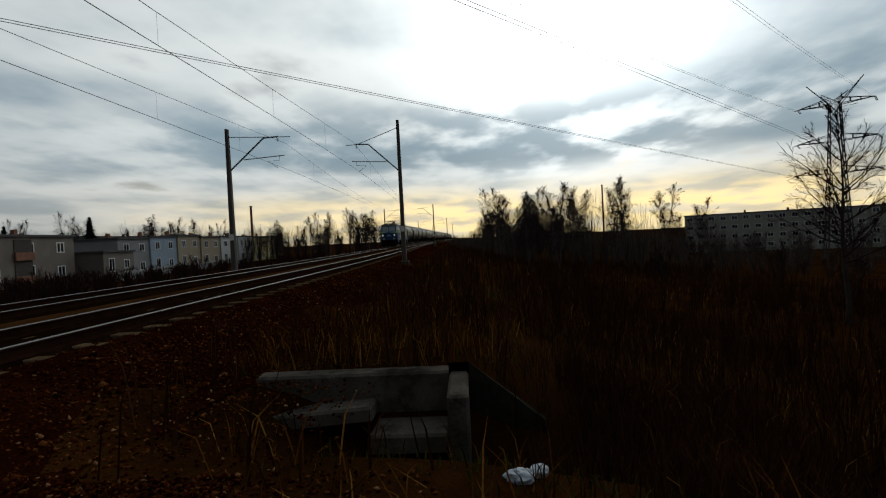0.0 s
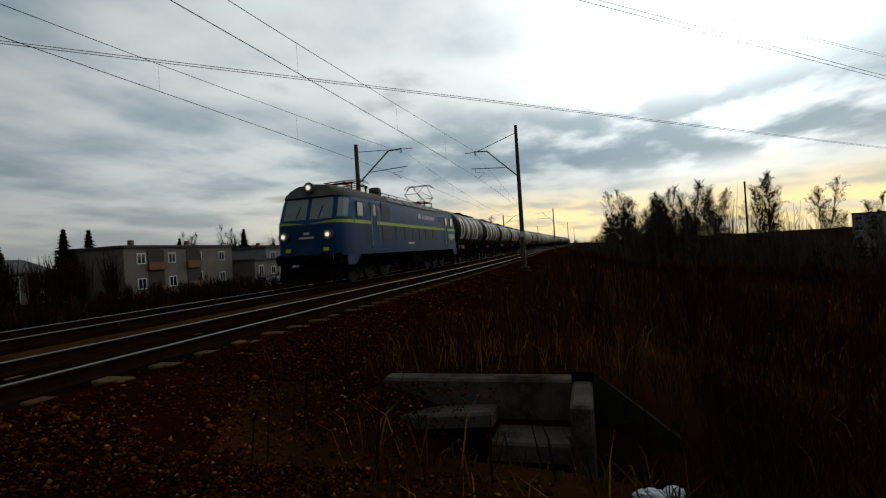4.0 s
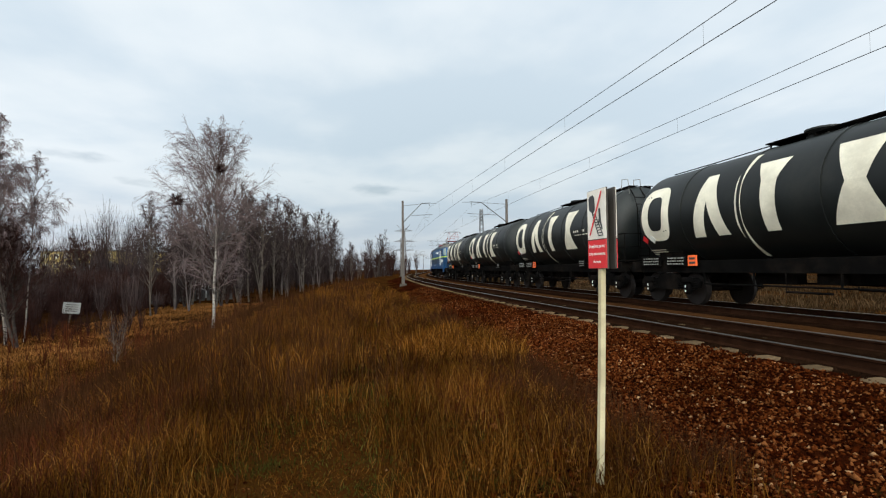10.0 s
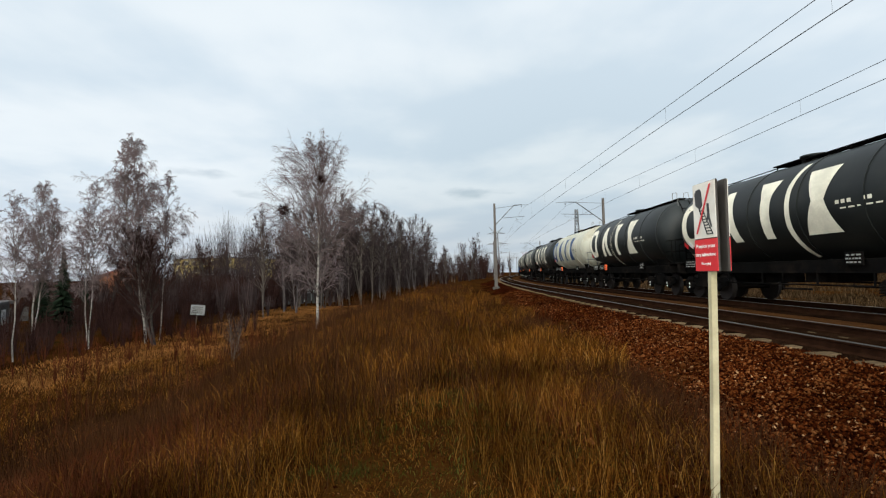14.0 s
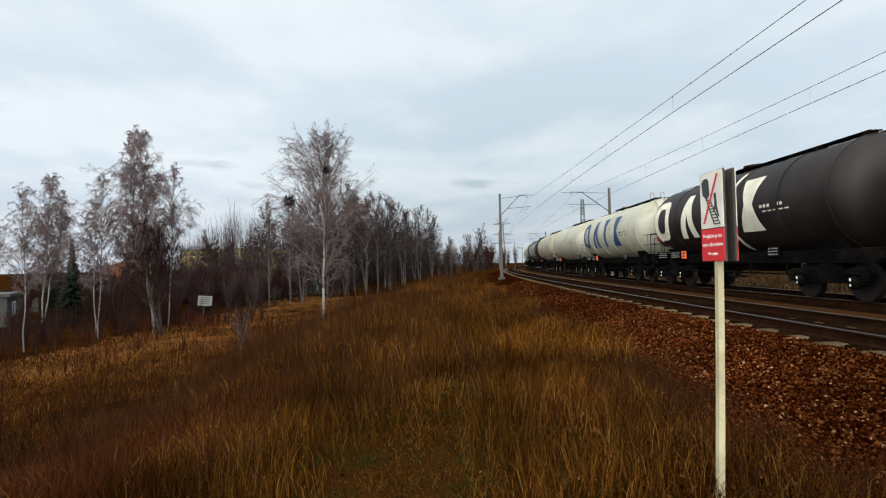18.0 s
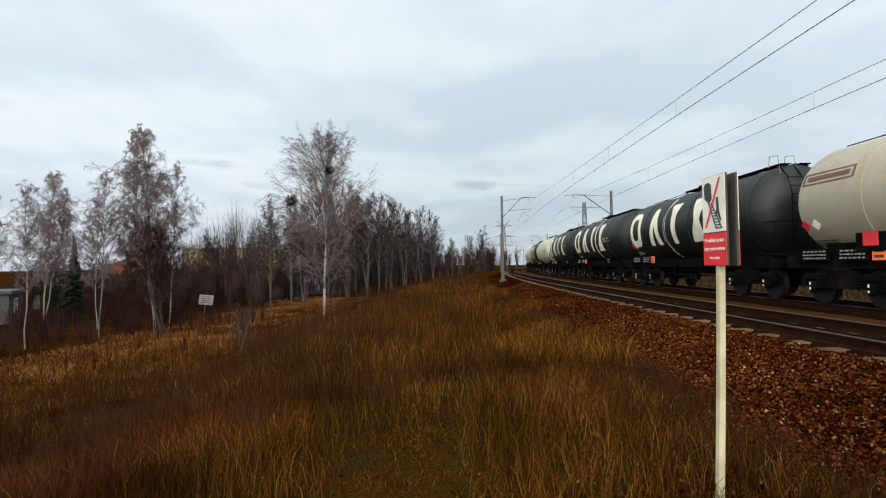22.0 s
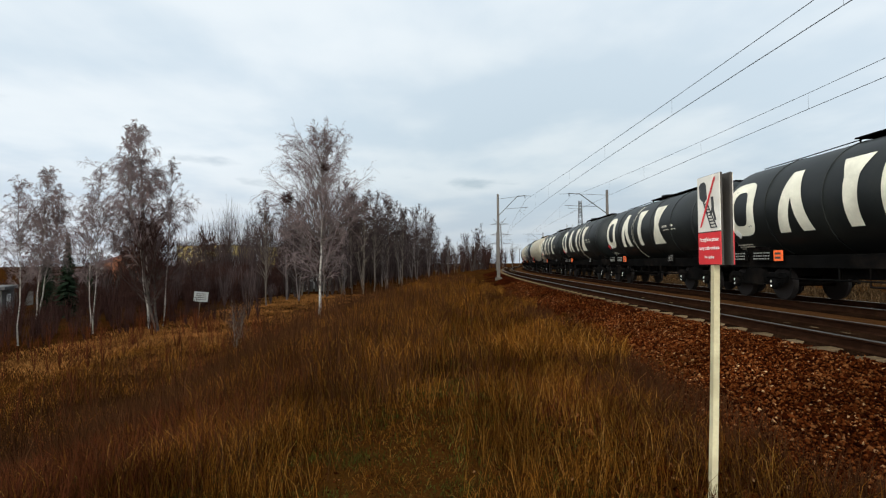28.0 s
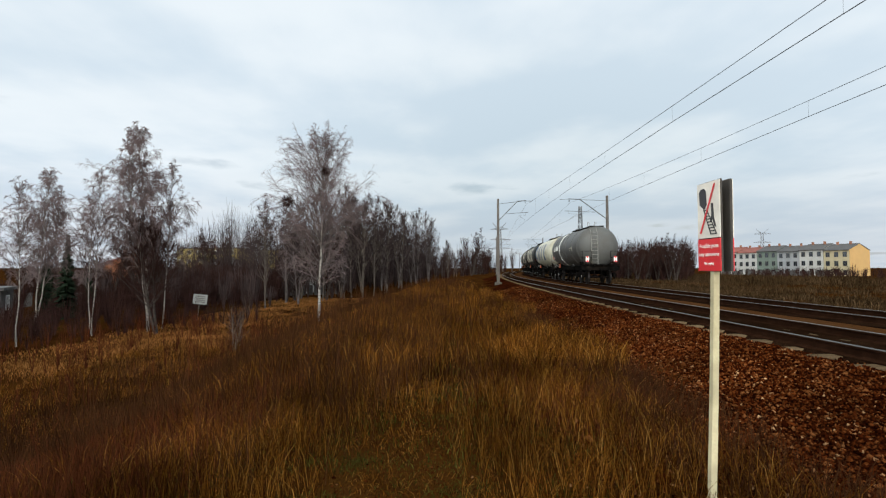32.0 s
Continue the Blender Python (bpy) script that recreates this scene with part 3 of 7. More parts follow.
def build_ground():
    gx, gy = spread(-22, 42, 0.4, 3200), spread(-14, 26, 0.4, 3200)
    X, Y = np.meshgrid(gx, gy, indexing="ij")
    V = np.stack([X, Y, ground_z(X, Y)], -1).reshape(-1, 3)
    n, m = len(gx), len(gy)
    i, j = np.meshgrid(np.arange(n - 1), np.arange(m - 1), indexing="ij")
    a = (i * m + j).ravel()
    me = np_mesh("ground", V, np.stack([a, a + m, a + m + 1, a + 1], 1), "soil")
    me.shade_smooth()
    tagged(new("ground", me), "brown grassy land sloping down from the railway", "ground", kind="structure")


def build_bed():
    """Ballast bed with sloped shoulders, and the sandy strip between the tracks."""
    xs = np.concatenate([np.arange(-460, -60, 6.0), np.arange(-60, 60, 0.8), np.arange(60, 460, 6.0)])
    for name, us, mat, label in (
            ("ballast_bed", [(-8.0, -0.86), (-6.6, -0.5), (-5.9, -0.235), (-2.7, -0.235), (-1.3, -0.235), (0.95, -0.225), (1.12, -0.185), (1.5, -0.200), (2.0, -0.33), (3.1, -0.60), (3.6, -0.66)], "ballast",
             "rust-brown crushed stone ballast under two tracks"),
            # two inner strips whose dark colour paints the shade between the rails
            ("stained_bed_near", [(-1.34, -0.232), (-1.28, -0.150), (-0.84, -0.150), (-0.68, -0.156), (-0.52, -0.182), (-0.3, -0.150), (0.3, -0.150), (0.52, -0.182), (0.68, -0.160), (0.82, -0.168), (0.9, -0.232)], "bed_shade", "ballast between the near rails, coloured dark for the shade there"),
            ("stained_bed_far", [(-FAR - 1.36, -0.232), (-FAR - 1.26, -0.150), (-FAR - 0.70, -0.155), (-FAR, -0.145), (-FAR + 0.70, -0.155), (-FAR + 1.24, -0.150), (-FAR + 1.34, -0.232)], "bed_shade", "ballast between the far rails, coloured dark for the shade there"),
            ("track_middle", [(-2.80, -0.20), (-2.5, -0.155), (-2.0, -0.135), (-1.5, -0.150), (-1.22, -0.20)], "between", "sandy tan gravel strip between the tracks")):
        V, m = [], len(us)
        for k, x in enumerate(xs):
            base = float(yc(x))
            for u, z in us:
                rough = 0.012 * float(hills(x * 2.2, u * 3.1, 1.0))
                V.append((x, base + u + (0.25 * math.sin(x * 0.9) if abs(u) > 3.05 and name == "ballast_bed" else 0.0), z + rough))
        a = (np.arange(len(xs) - 1)[:, None] * m + np.arange(m - 1)[None]).ravel()
        me = np_mesh(name, V, np.stack([a, a + m, a + m + 1, a + 1], 1), mat)
        me.shade_smooth()
        tagged(new(name, me), label, "ballast", kind="structure")


def build_track(side, label):
    """One track: two rails of real section, sleepers and clips."""
    track = thing("railway_track", label, "railway track", "parallel railway tracks")
    ss = list(np.arange(-440, -64, 8.0)) + list(np.arange(-64, 64, 2.0)) + list(np.arange(64, 441, 8.0))
    for off in (0.7535, -0.7535):
        for name, prof, mat in (("rail", [(-0.075, -0.172), (0.075, -0.172), (0.07, -0.160), (0.012, -0.140), (0.010, -0.045), (0.035, -0.036), (0.035, -0.008), (-0.035, -0.008), (-0.035, -0.036), (-0.010, -0.045), (-0.012, -0.140), (-0.07, -0.160)], "rail_web"),
                                ("running_surface", [(-0.034, -0.0078), (0.034, -0.0078), (0.027, 0.0), (-0.027, 0.0)], "rail_head")):
            g, n = G(), len(prof)
            for s in ss:
                x, y, h = on_track(s, side + off)
                for a, z in prof:
                    g.v.append((x - math.sin(h) * a, y + math.cos(h) * a, z))
            for i in range(len(ss) - 1):
                g.f += [(i * n + j, (i + 1) * n + j, (i + 1) * n + (j + 1) % n, i * n + (j + 1) % n) for j in range(n)]
            part(name, g, mat, track, "polished steel rail head" if name == "running_surface" else "")
    # sleeper: concrete, lower in the middle
    g = G()
    sec = []
    for y, w, z in ((-1.27, 0.11, -0.185), (-1.2, 0.13, -0.168), (-0.55, 0.12, -0.168), (-0.25, 0.105, -0.2), (0.25, 0.105, -0.2), (0.55, 0.12, -0.168), (1.2, 0.13, -0.168), (1.27, 0.11, -0.185)):
        sec.append([(-w - 0.02, y, -0.36), (w + 0.02, y, -0.36), (w, y, z - 0.015), (w - 0.02, y, z), (-w + 0.02, y, z), (-w, y, z - 0.015)])
    for r in sec:
        g.v += r
    for i in range(len(sec) - 1):
        g.f += [(i * 6 + j, i * 6 + (j + 1) % 6, (i + 1) * 6 + (j + 1) % 6, (i + 1) * 6 + j) for j in range(6)]
    g.f += [(5, 4, 3, 2, 1, 0), tuple(range(42, 48))]
    proto = part("sleeper", g, "sleeper", track)
    me = proto.data
    step = 0.76
    s = -57.0
    first = True
    while s < 57.0:
        x, y, h = on_track(s, side)
        m = pose(x, y, random.uniform(-0.022, -0.006), 0, 0, math.degrees(h) + random.uniform(-0.6, 0.6))
        if first:
            proto.matrix_basis, first = m, False
        else:
            share("sleeper", me, track, m)
        s += step
    far = G()
    for a, b in ((-300, -57.4), (57.4, 300)):
        s = a
        while s < b:
            x, y, h = on_track(s, side)
            far.box(x, y, -0.25, 0.25, 2.54, 0.16, 0.02, h)
            s += step
    ob = part("distant_sleepers", far, "sleeper", track)
    ob["kind"] = "stuff"
    return track


def build_stones():
    """Loose ballast stones on the bed and its shoulder."""
    rs = np.random.RandomState(5)
    ico = np.array([(1, 0, 0), (0, 1, 0), (-1, 0, 0), (0, -1, 0), (0, 0, 1), (0, 0, -1)], float)
    fac = np.array([(0, 1, 4), (1, 2, 4), (2, 3, 4), (3, 0, 4), (1, 0, 5), (2, 1, 5), (3, 2, 5), (0, 3, 5)])
    n = 130000
    x = np.concatenate([rs.normal(0, 9, int(n * 0.6)), rs.uniform(-34, 34, n - int(n * 0.6))]) - 1
    u = np.where(rs.rand(n) < 0.86, rs.triangular(1.2, 1.9, 5.4, n), rs.uniform(-1.2, 1.3, n))
    u = np.where(rs.rand(n) < 0.10, rs.uniform(-3.0, -1.2, n), u)
    k = n // 2
    x[:k], u[:k] = rs.uniform(-7.5, 9.5, k), np.where(rs.rand(k) < 0.6, rs.uniform(1.2, 4.6, k), rs.triangular(1.3, 4.0, 6.2, k))
    k = 700
    x[:k], u[:k] = rs.normal(1.2, 2.2, k), rs.normal(7.3, 0.8, k)
    size = rs.uniform(0.011, 0.026, n) * np.where(rs.rand(n) < 0.05, 1.6, 1.0)
    size[:k] *= 0.6
    y = yc(x) + u
    prof_u, prof_z = [-8, -6.6, -5.9, 0.95, 1.12, 1.5, 2.0, 3.1, 3.6, 9], [-0.86, -0.5, -0.235, -0.225, -0.185, -0.20, -0.33, -0.60, -0.66, -0.66]
    shift = 0.25 * np.sin(x * 0.9) * np.clip((u - 2.0) / 1.1, 0, 1)
    z = np.maximum(np.interp(u - shift, prof_u, prof_z), ground_z(x, y)) + size * 0.3
    keep = ~((np.abs(np.abs(u) - 0.7535) < 0.11) | ((np.abs(u + FAR) < 0.11)))
    x, y, z, size = x[keep], y[keep], z[keep], size[keep]
    n = len(x)
    jit = (ico[None] + rs.normal(0, 0.28, (n, 6, 3))) * rs.uniform(0.7, 1.2, (n, 6, 1)) * size[:, None, None] * rs.uniform(0.7, 1.3, (n, 1, 3))
    a = rs.uniform(0, 6.28, n)
    c, s = np.cos(a)[:, None], np.sin(a)[:, None]
    V = np.stack([jit[..., 0] * c - jit[..., 1] * s + x[:, None], jit[..., 0] * s + jit[..., 1] * c + y[:, None], jit[..., 2] * 0.8 + z[:, None]], -1).reshape(-1, 3)
    F = (fac[None] + 6 * np.arange(n)[:, None, None]).reshape(-1, 3)
    tagged(new("ballast_stones", np_mesh("ballast_stones", V, F, "stone")), "loose rust-brown and grey ballast stones beside the track", "stones", kind="stuff")


# ---- the train ----
def ring_surface(g, prof, stations, xend, closed=True):
    """Loft of a (y, z) outline over stations (distance from the end, width factor), both ends; xend(z) gives the end's rake."""
    rows = [(1, d, w) for d, w in stations] + [(-1, d, w) for d, w in stations[::-1]]
    n = len(prof)
    for sgn, d, w in rows:
        for y, z in prof:
            g.v.append((sgn * (xend(z) - d), y * w, z))
    for i in range(len(rows) - 1):
        for j in range(n if closed else n - 1):
            g.f.append((i * n + j, (i + 1) * n + j, (i + 1) * n + (j + 1) % n, i * n + (j + 1) % n))
    if closed:
        g.f += [tuple(range(n)), tuple(range(len(rows) * n - 1, (len(rows) - 1) * n - 1, -1))]
    return g


def nose(z):
    """Rake of the cab front: upright below the belt, leaning back above it."""
    if z < 2.2:
        return 9.15 - 0.10 * max(0.0, 1.5 - z)
    return 9.15 - 0.62 * (z - 2.2) / 1.5 if z < 3.7 else 8.53 - 0.5 * (z - 3.7)


ENDS = [(0.0, 0.70), (0.06, 0.80), (0.22, 0.90), (0.5, 0.97), (1.0, 1.0)]


def wheels(parent, x, r):
    """Two wheels on one axle, each with its tyre."""
    for sgn in (1, -1):
        y = sgn * 0.75
        g = G().lathe([(y - 0.065, 0.12), (y - 0.06, r - 0.08), (y + 0.06, r - 0.09), (y + 0.065, 0.15)], "y", 24, (x, 0, r))
        g.tube([(x, 0, r), (x, y, r)], 0.08, 10)
        w = part("wheel", g, "wheel", parent, smooth=True)
        t = G().lathe([(sgn * 0.82, r - 0.075), (sgn * 0.82, r - 0.005), (sgn * 0.74, r), (sgn * 0.70, r + 0.028), (sgn * 0.68, r + 0.02), (sgn * 0.68, r - 0.075)], "y", 28, (x, 0, r))
        part("tyre", t, "tyre", w, smooth=True)


def coil(x, y, z, h, r):
    return [(x + r * math.cos(a), y + r * math.sin(a), z + h * a / (2 * math.pi * 4)) for a in np.linspace(0, 2 * math.pi * 4, 33)]


def buffers(parent, x, mat="under"):
    sgn = 1 if x > 0 else -1
    for y in (0.875, -0.875):
        g = G()
        g.lathe([(x - sgn * 0.62, 0.13), (x - sgn * 0.25, 0.12), (x - sgn * 0.25, 0.09), (x - sgn * 0.05, 0.09), (x - sgn * 0.05, 0.20), (x, 0.19), (x + sgn * 0.01, 0.12)][::sgn], "x", 16, (0, y, 1.05))
        part("buffer", g, mat, parent, smooth=True)
    g = G()
    g.tube([(x - sgn * 0.55, 0, 1.0), (x - sgn * 0.2, 0, 0.98), (x - sgn * 0.12, 0, 0.62), (x - sgn * 0.25, 0.05, 0.5)], 0.035, 8)
    g.box(x - sgn * 0.45, 0, 1.0, 0.2, 0.14, 0.16, 0.02)
    part("coupling_hook", g, mat, parent)
    for y in (0.4, -0.45):
        g = G()
        g.tube([(x - sgn * 0.5, y, 0.95), (x - sgn * 0.3, y * 1.02, 0.7), (x - sgn * 0.15, y, 0.55), (x - sgn * 0.1, y, 0.75)], 0.022, 6)
        part("brake_hose", g, mat, parent)


def pantograph(parent, x, raised):
    p = G()
    z0 = 4.12
    for y in (0.55, -0.55):
        for dx in (0.75, -0.75):
            p.tube([(x + dx, y, 3.9), (x + dx, y, z0 + 0.12)], [0.05, 0.03], 8)
    for y in (0.55, -0.55):
        p.tube([(x - 0.95, y, z0 + 0.12), (x + 0.95, y, z0 + 0.12)], 0.03, 6)
    for dx in (0.75, -0.75):
        p.tube([(x + dx, -0.6, z0 + 0.12), (x + dx, 0.6, z0 + 0.12)], 0.03, 6)
    base = part("pantograph_base", p, "under", parent)
    up = 0.55 if raised else 0.10
    top = z0 + (1.22 if raised else 0.30)
    a = G()
    for sx in (1, -1):
        kx = x + sx * (1.7 if raised else 1.35)
        for y in (0.5, -0.5):
            a.tube([(x + sx * 0.35, y, z0 + 0.14), (kx, y * 0.85, z0 + up)], 0.026, 6)
        a.tube([(kx, -0.45, z0 + up), (kx, 0.45, z0 + up)], 0.02, 6)
    a.tube([(x - 0.36, 0, z0 + 0.14), (x + 0.36, 0, z0 + 0.14)], 0.03, 6)
    for sx in (1, -1):
        a.tube([(x + sx * 0.35, -0.5, z0 + 0.14), (x + sx * 0.35, 0.5, z0 + 0.14)], 0.03, 6)
    part("lower_frame", a, "red_arm", base, "red tubular pantograph arm")
    b = G()
    for sx in (1, -1):
        kx = x + sx * (1.7 if raised else 1.35)
        for y in (0.42, -0.42):
            b.tube([(kx, y, z0 + up), (x + sx * 0.22, y * 1.1, top)], 0.018, 6)
        b.tube([(kx, 0.42, z0 + up), (x + sx * 0.22, -0.46, top)], 0.012, 5)
    part("upper_frame", b, "red_arm", base)
    c = G()
    for sx in (0.22, -0.22):
        c.tube([(x + sx, -0.95, top - 0.2), (x + sx, -0.75, top), (x + sx, 0.75, top), (x + sx, 0.95, top - 0.2)], 0.024, 6)
    part("contact_strip", c, "steel", base)


def cab_glass(s, sg, w0, w1, z0=2.54, z1=3.36):
    """A pane following the rounded cab front between two width factors."""
    g = G()
    ws, ds = [w for d, w in ENDS], [d for d, w in ENDS]
    cuts = [w0] + [w for w in ws if w0 < w < w1] + [w1]
    rows = len(cuts)
    zs = [z0] + [z for z in (2.7, 2.9, 3.1) if z0 < z < z1] + [z1]
    m = len(zs)
    for off in (0.018, -0.03):
        for w in cuts:
            d = float(np.interp(w, ws, ds)) if w > ws[0] else 0.0
            for z in zs:
                wide = 1.48 * float(np.interp(z, [2.335, 2.7, 3.1, 3.42], [1.0, 0.998, 0.985, 0.955]))
                g.v.append((s * (nose(z) - d + off), sg * (wide * w + off), z))
    n = m * rows
    for k in range(rows - 1):
        for j in range(m - 1):
            a = m * k + j
            g.f += [(a, a + m, a + m + 1, a + 1), (n + a + 1, n + a + m + 1, n + a + m, n + a)]
        a, b = m * k, m * k + m - 1
        g.f += [(a, n + a, n + a + m, a + m), (b, b + m, n + b + m, n + b)]
    for j in range(m - 1):
        a, b = j, m * (rows - 1) + j
        g.f += [(a, a + 1, n + a + 1, n + a), (b, n + b, n + b + 1, b + 1)]
    return g


def build_loco():
    loco = thing("electric_locomotive", "blue six-axle electric locomotive with a lime stripe and grey roof", "locomotive")
    W = 1.48
    lower = [(-W, 1.12), (-W, 1.75), (-W, 2.33), (W, 2.33), (W, 1.75), (W, 1.12)]
    upper = [(-W, 2.33), (-W, 2.47), (-W * 0.995, 2.9), (-W * 0.97, 3.38), (W * 0.97, 3.38), (W * 0.995, 2.9), (W, 2.47), (W, 2.33)]
    part("lower_body", ring_surface(G(), [(-W, 1.12), (-W, 1.6), (-W, 2.33), (-0.5, 2.33), (0.5, 2.33), (W, 2.33), (W, 1.6), (W, 1.12), (0.5, 1.12), (-0.5, 1.12)], ENDS, nose), "navy", loco, "navy blue lower body", True)
    part("upper_body", ring_surface(G(), [(-W, 2.335), (-W * 0.998, 2.7), (-W * 0.985, 3.1), (-W * 0.955, 3.42), (-0.5, 3.44), (0.5, 3.44), (W * 0.955, 3.42), (W * 0.985, 3.1), (W * 0.998, 2.7), (W, 2.335), (0.5, 2.335), (-0.5, 2.335)], ENDS, nose), "blue", loco, "bright blue upper body", True)
    roof = [(-W * 0.96, 3.424), (-W * 0.93, 3.56), (-W * 0.80, 3.74), (-W * 0.55, 3.88), (0, 3.95), (W * 0.55, 3.88), (W * 0.80, 3.74), (W * 0.93, 3.56), (W * 0.96, 3.424)]
    part("roof", ring_surface(G(), roof, [(-0.10, 0.72), (0.05, 0.84), (0.25, 0.92), (0.5, 0.97), (1.0, 1.0)], nose), "loco_roof", loco, "dusty grey curved roof", True)
    for y in (1, -1):
        # stripe along each side, a touch proud of the panels
        g = G()
        e = y * (W + 0.006)
        g.prism([(-8.0, 2.35), (8.0, 2.35), (8.0, 2.49), (-8.0, 2.49)], e - 0.005, e + 0.005)
        part("stripe", g, "lime", loco)
    for s in (1, -1):
        # the stripe wraps the nose and dips in a flat V at its middle
        g = G()
        pts = [(d, w) for d, w in ENDS[::-1]]
        side_l = [(nose(2.4) - d, W * w) for d, w in pts]
        run = side_l + [(nose(2.4), 0.0)] + [(x, -y) for x, y in side_l[::-1]]
        for i, (x, y) in enumerate(run):
            dip = 0.20 * max(0.0, 1 - abs(y) / 1.1)
            out = 0.012
            g.v += [(s * (x + out), y * 1.008, 2.355 - dip), (s * (x + out), y * 1.008, 2.475 - dip * 0.55)]
        for i in range(len(run) - 1):
            g.f.append((2 * i, 2 * i + 2, 2 * i + 3, 2 * i + 1))
        part("nose_stripe", g, "lime", loco)
        # windscreens, two panes with a pillar
        for y in (0.47, -0.47):
            sg = 1 if y > 0 else -1
            ws = part("windscreen", cab_glass(s, sg, 0.05, 0.68), "sky_sheen_glass", loco, "windscreen pane with a painted pale sky sheen")
            w = G()
            w.tube([(s * (nose(2.6) + 0.05), y, 2.6), (s * (nose(3.05) + 0.04), y + 0.12, 3.05)], 0.012, 5)
            part("wiper", w, "under", ws)
            # corner window between the cab front and side
        for y in (1, -1):
            g = cab_glass(s, y, 0.80, 0.965, 2.58, 3.32)
            part("corner_window", g, "sky_sheen_glass", loco)
            g = G()
            g.box(s * 7.45, y * (W - 0.002), 2.93, 0.56, 0.035, 0.56, 0.02)
            cw = part("cab_side_window", g, "dark_glass", loco)
            f = G()
            for dx, dz, sx, sz in ((0, 0.30, 0.64, 0.035), (0, -0.30, 0.64, 0.035), (0.30, 0, 0.035, 0.6), (-0.30, 0, 0.035, 0.6)):
                f.box(s * 7.45 + dx, y * (W + 0.005), 2.93 + dz, sx, 0.04, sz)
            part("window_frame", f, "navy", cw)
            # door with upright grab rails
            g = G()
            g.box(s * 6.05, y * (W + 0.003), 2.28, 0.62, 0.02, 2.0, 0.01)
            d = part("cab_door", g, "navy", loco, "narrow blue cab door")
            h = G()
            h.box(s * 6.05, y * (W + 0.012), 2.95, 0.34, 0.02, 0.5, 0.01)
            part("door_window", h, "dark_glass", d)
            for dx in (0.42, -0.42):
                r = G()
                r.tube([(s * 6.05 + dx, y * (W + 0.01), 1.45), (s * 6.05 + dx, y * (W + 0.07), 1.5), (s * 6.05 + dx, y * (W + 0.07), 3.1), (s * 6.05 + dx, y * (W + 0.01), 3.15)], 0.016, 6)
                part("grab_rail", r, "white", d, "white upright grab rail")
            st = G()
            for z in (0.45, 0.8, 1.08):
                st.box(s * 6.05, y * (W - 0.08), z, 0.5, 0.2, 0.03, 0.005)
            for dx in (0.24, -0.24):
                st.tube([(s * 6.05 + dx, y * (W - 0.04), 0.42), (s * 6.05 + dx, y * (W - 0.04), 1.2)], 0.015, 5)
            part("door_steps", st, "under", loco)
            # headlamps below the stripe
            g = G()
            hx = nose(1.9)
            g.lathe([(s * (hx - 0.22), 0.14), (s * (hx + 0.02), 0.20), (s * (hx + 0.10), 0.21), (s * (hx + 0.10), 0.17)][::s], "x", 24, (0, y * 0.93, 1.92))
            hl = part("headlamp", g, "loco_roof", loco, "round grey headlamp housing", True)
            g = G()
            g.lathe([(s * (hx + 0.06), 0.165), (s * (hx + 0.10), 0.155), (s * (hx + 0.125), 0.08)][::s], "x", 20, (0, y * 0.93, 1.92))
            part("lens", g, "lamp_off", hl, "clear headlamp lens", True)
            if s > 0:
                g = G().lathe([(hx + 0.127, 0.085), (hx + 0.135, 0.08), (hx + 0.14, 0.03)], "x", 16, (0, y * 0.93, 1.92))
                part("bulb", g, "lamp_lit", hl, "glowing headlamp bulb", True)
            g = G()
            g.box(s * (hx + 0.02), y * 0.80, 1.38, 0.04, 0.22, 0.14, 0.01)
            part("marker_plate", g, "yellow", loco, "small yellow plate")
        g = G()
        g.lathe([(s * 8.35, 0.10), (s * 8.55, 0.19), (s * 8.78, 0.21), (s * 8.80, 0.17)][::s], "x", 24, (0, 0, 3.78))
        tl = part("top_headlamp", g, "loco_roof", loco, "round roof headlamp housing", True)
        g = G()
        g.lathe([(s * 8.76, 0.165), (s * 8.80, 0.15), (s * 8.82, 0.08)][::s], "x", 20, (0, 0, 3.78))
        part("lens", g, "lamp_off", tl, "", True)
        if s > 0:
            part("bulb", G().lathe([(8.825, 0.095), (8.833, 0.09), (8.838, 0.03)], "x", 16, (0, 0, 3.78)), "lamp_lit", tl, "glowing headlamp bulb", True)
        # operator mark and name on the nose as plain bars
        g = G()
        g.box(s * (nose(2.0) + 0.012), 0, 2.0, 0.012, 0.24, 0.09, 0.004)
        g.box(s * (nose(1.86) + 0.012), 0, 1.84, 0.012, 0.62, 0.07, 0.004)
        part("nose_marking", g, "white", loco)
        # plough and buffer beam
        g = G()
        g.box(s * 9.0, 0, 1.02, 0.3, 2.7, 0.36, 0.04)
        part("buffer_beam", g, "under", loco)
        g = G()
        g.prism([(s * 8.6, 0.75), (s * 9.1, 0.75), (s * 9.25, 0.22), (s * 9.15, 0.20), (s * 8.7, 0.5)], -1.2, 1.2)
        part("rail_guard", g, "under", loco)
        buffers(loco, s * 9.62)
        g = G()
        for y in (1.15, -1.15):
            g.tube([(s * 9.16, y, 1.2), (s * 9.32, y, 1.2), (s * 9.32, y, 0.95), (s * 9.2, y, 0.8)], 0.014, 5)
        part("shunter_handrail", g, "steel", loco)
    for y in (1, -1):
        # low machine-room windows and the panels above
        for i, x in enumerate((4.6, 3.0, 1.75, 0.5, -0.6, -1.8, -3.2)):
            w = 1.1 if i == 0 else 0.9
            g = G()
            g.box(x, y * (W + 0.001), 2.02, w, 0.025, 0.62, 0.012)
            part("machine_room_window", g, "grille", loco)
        g = G()
        g.box(4.62, y * (W * 0.985), 2.93, 1.05, 0.05, 0.80, 0.012)
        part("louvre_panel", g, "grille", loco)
        g = G()
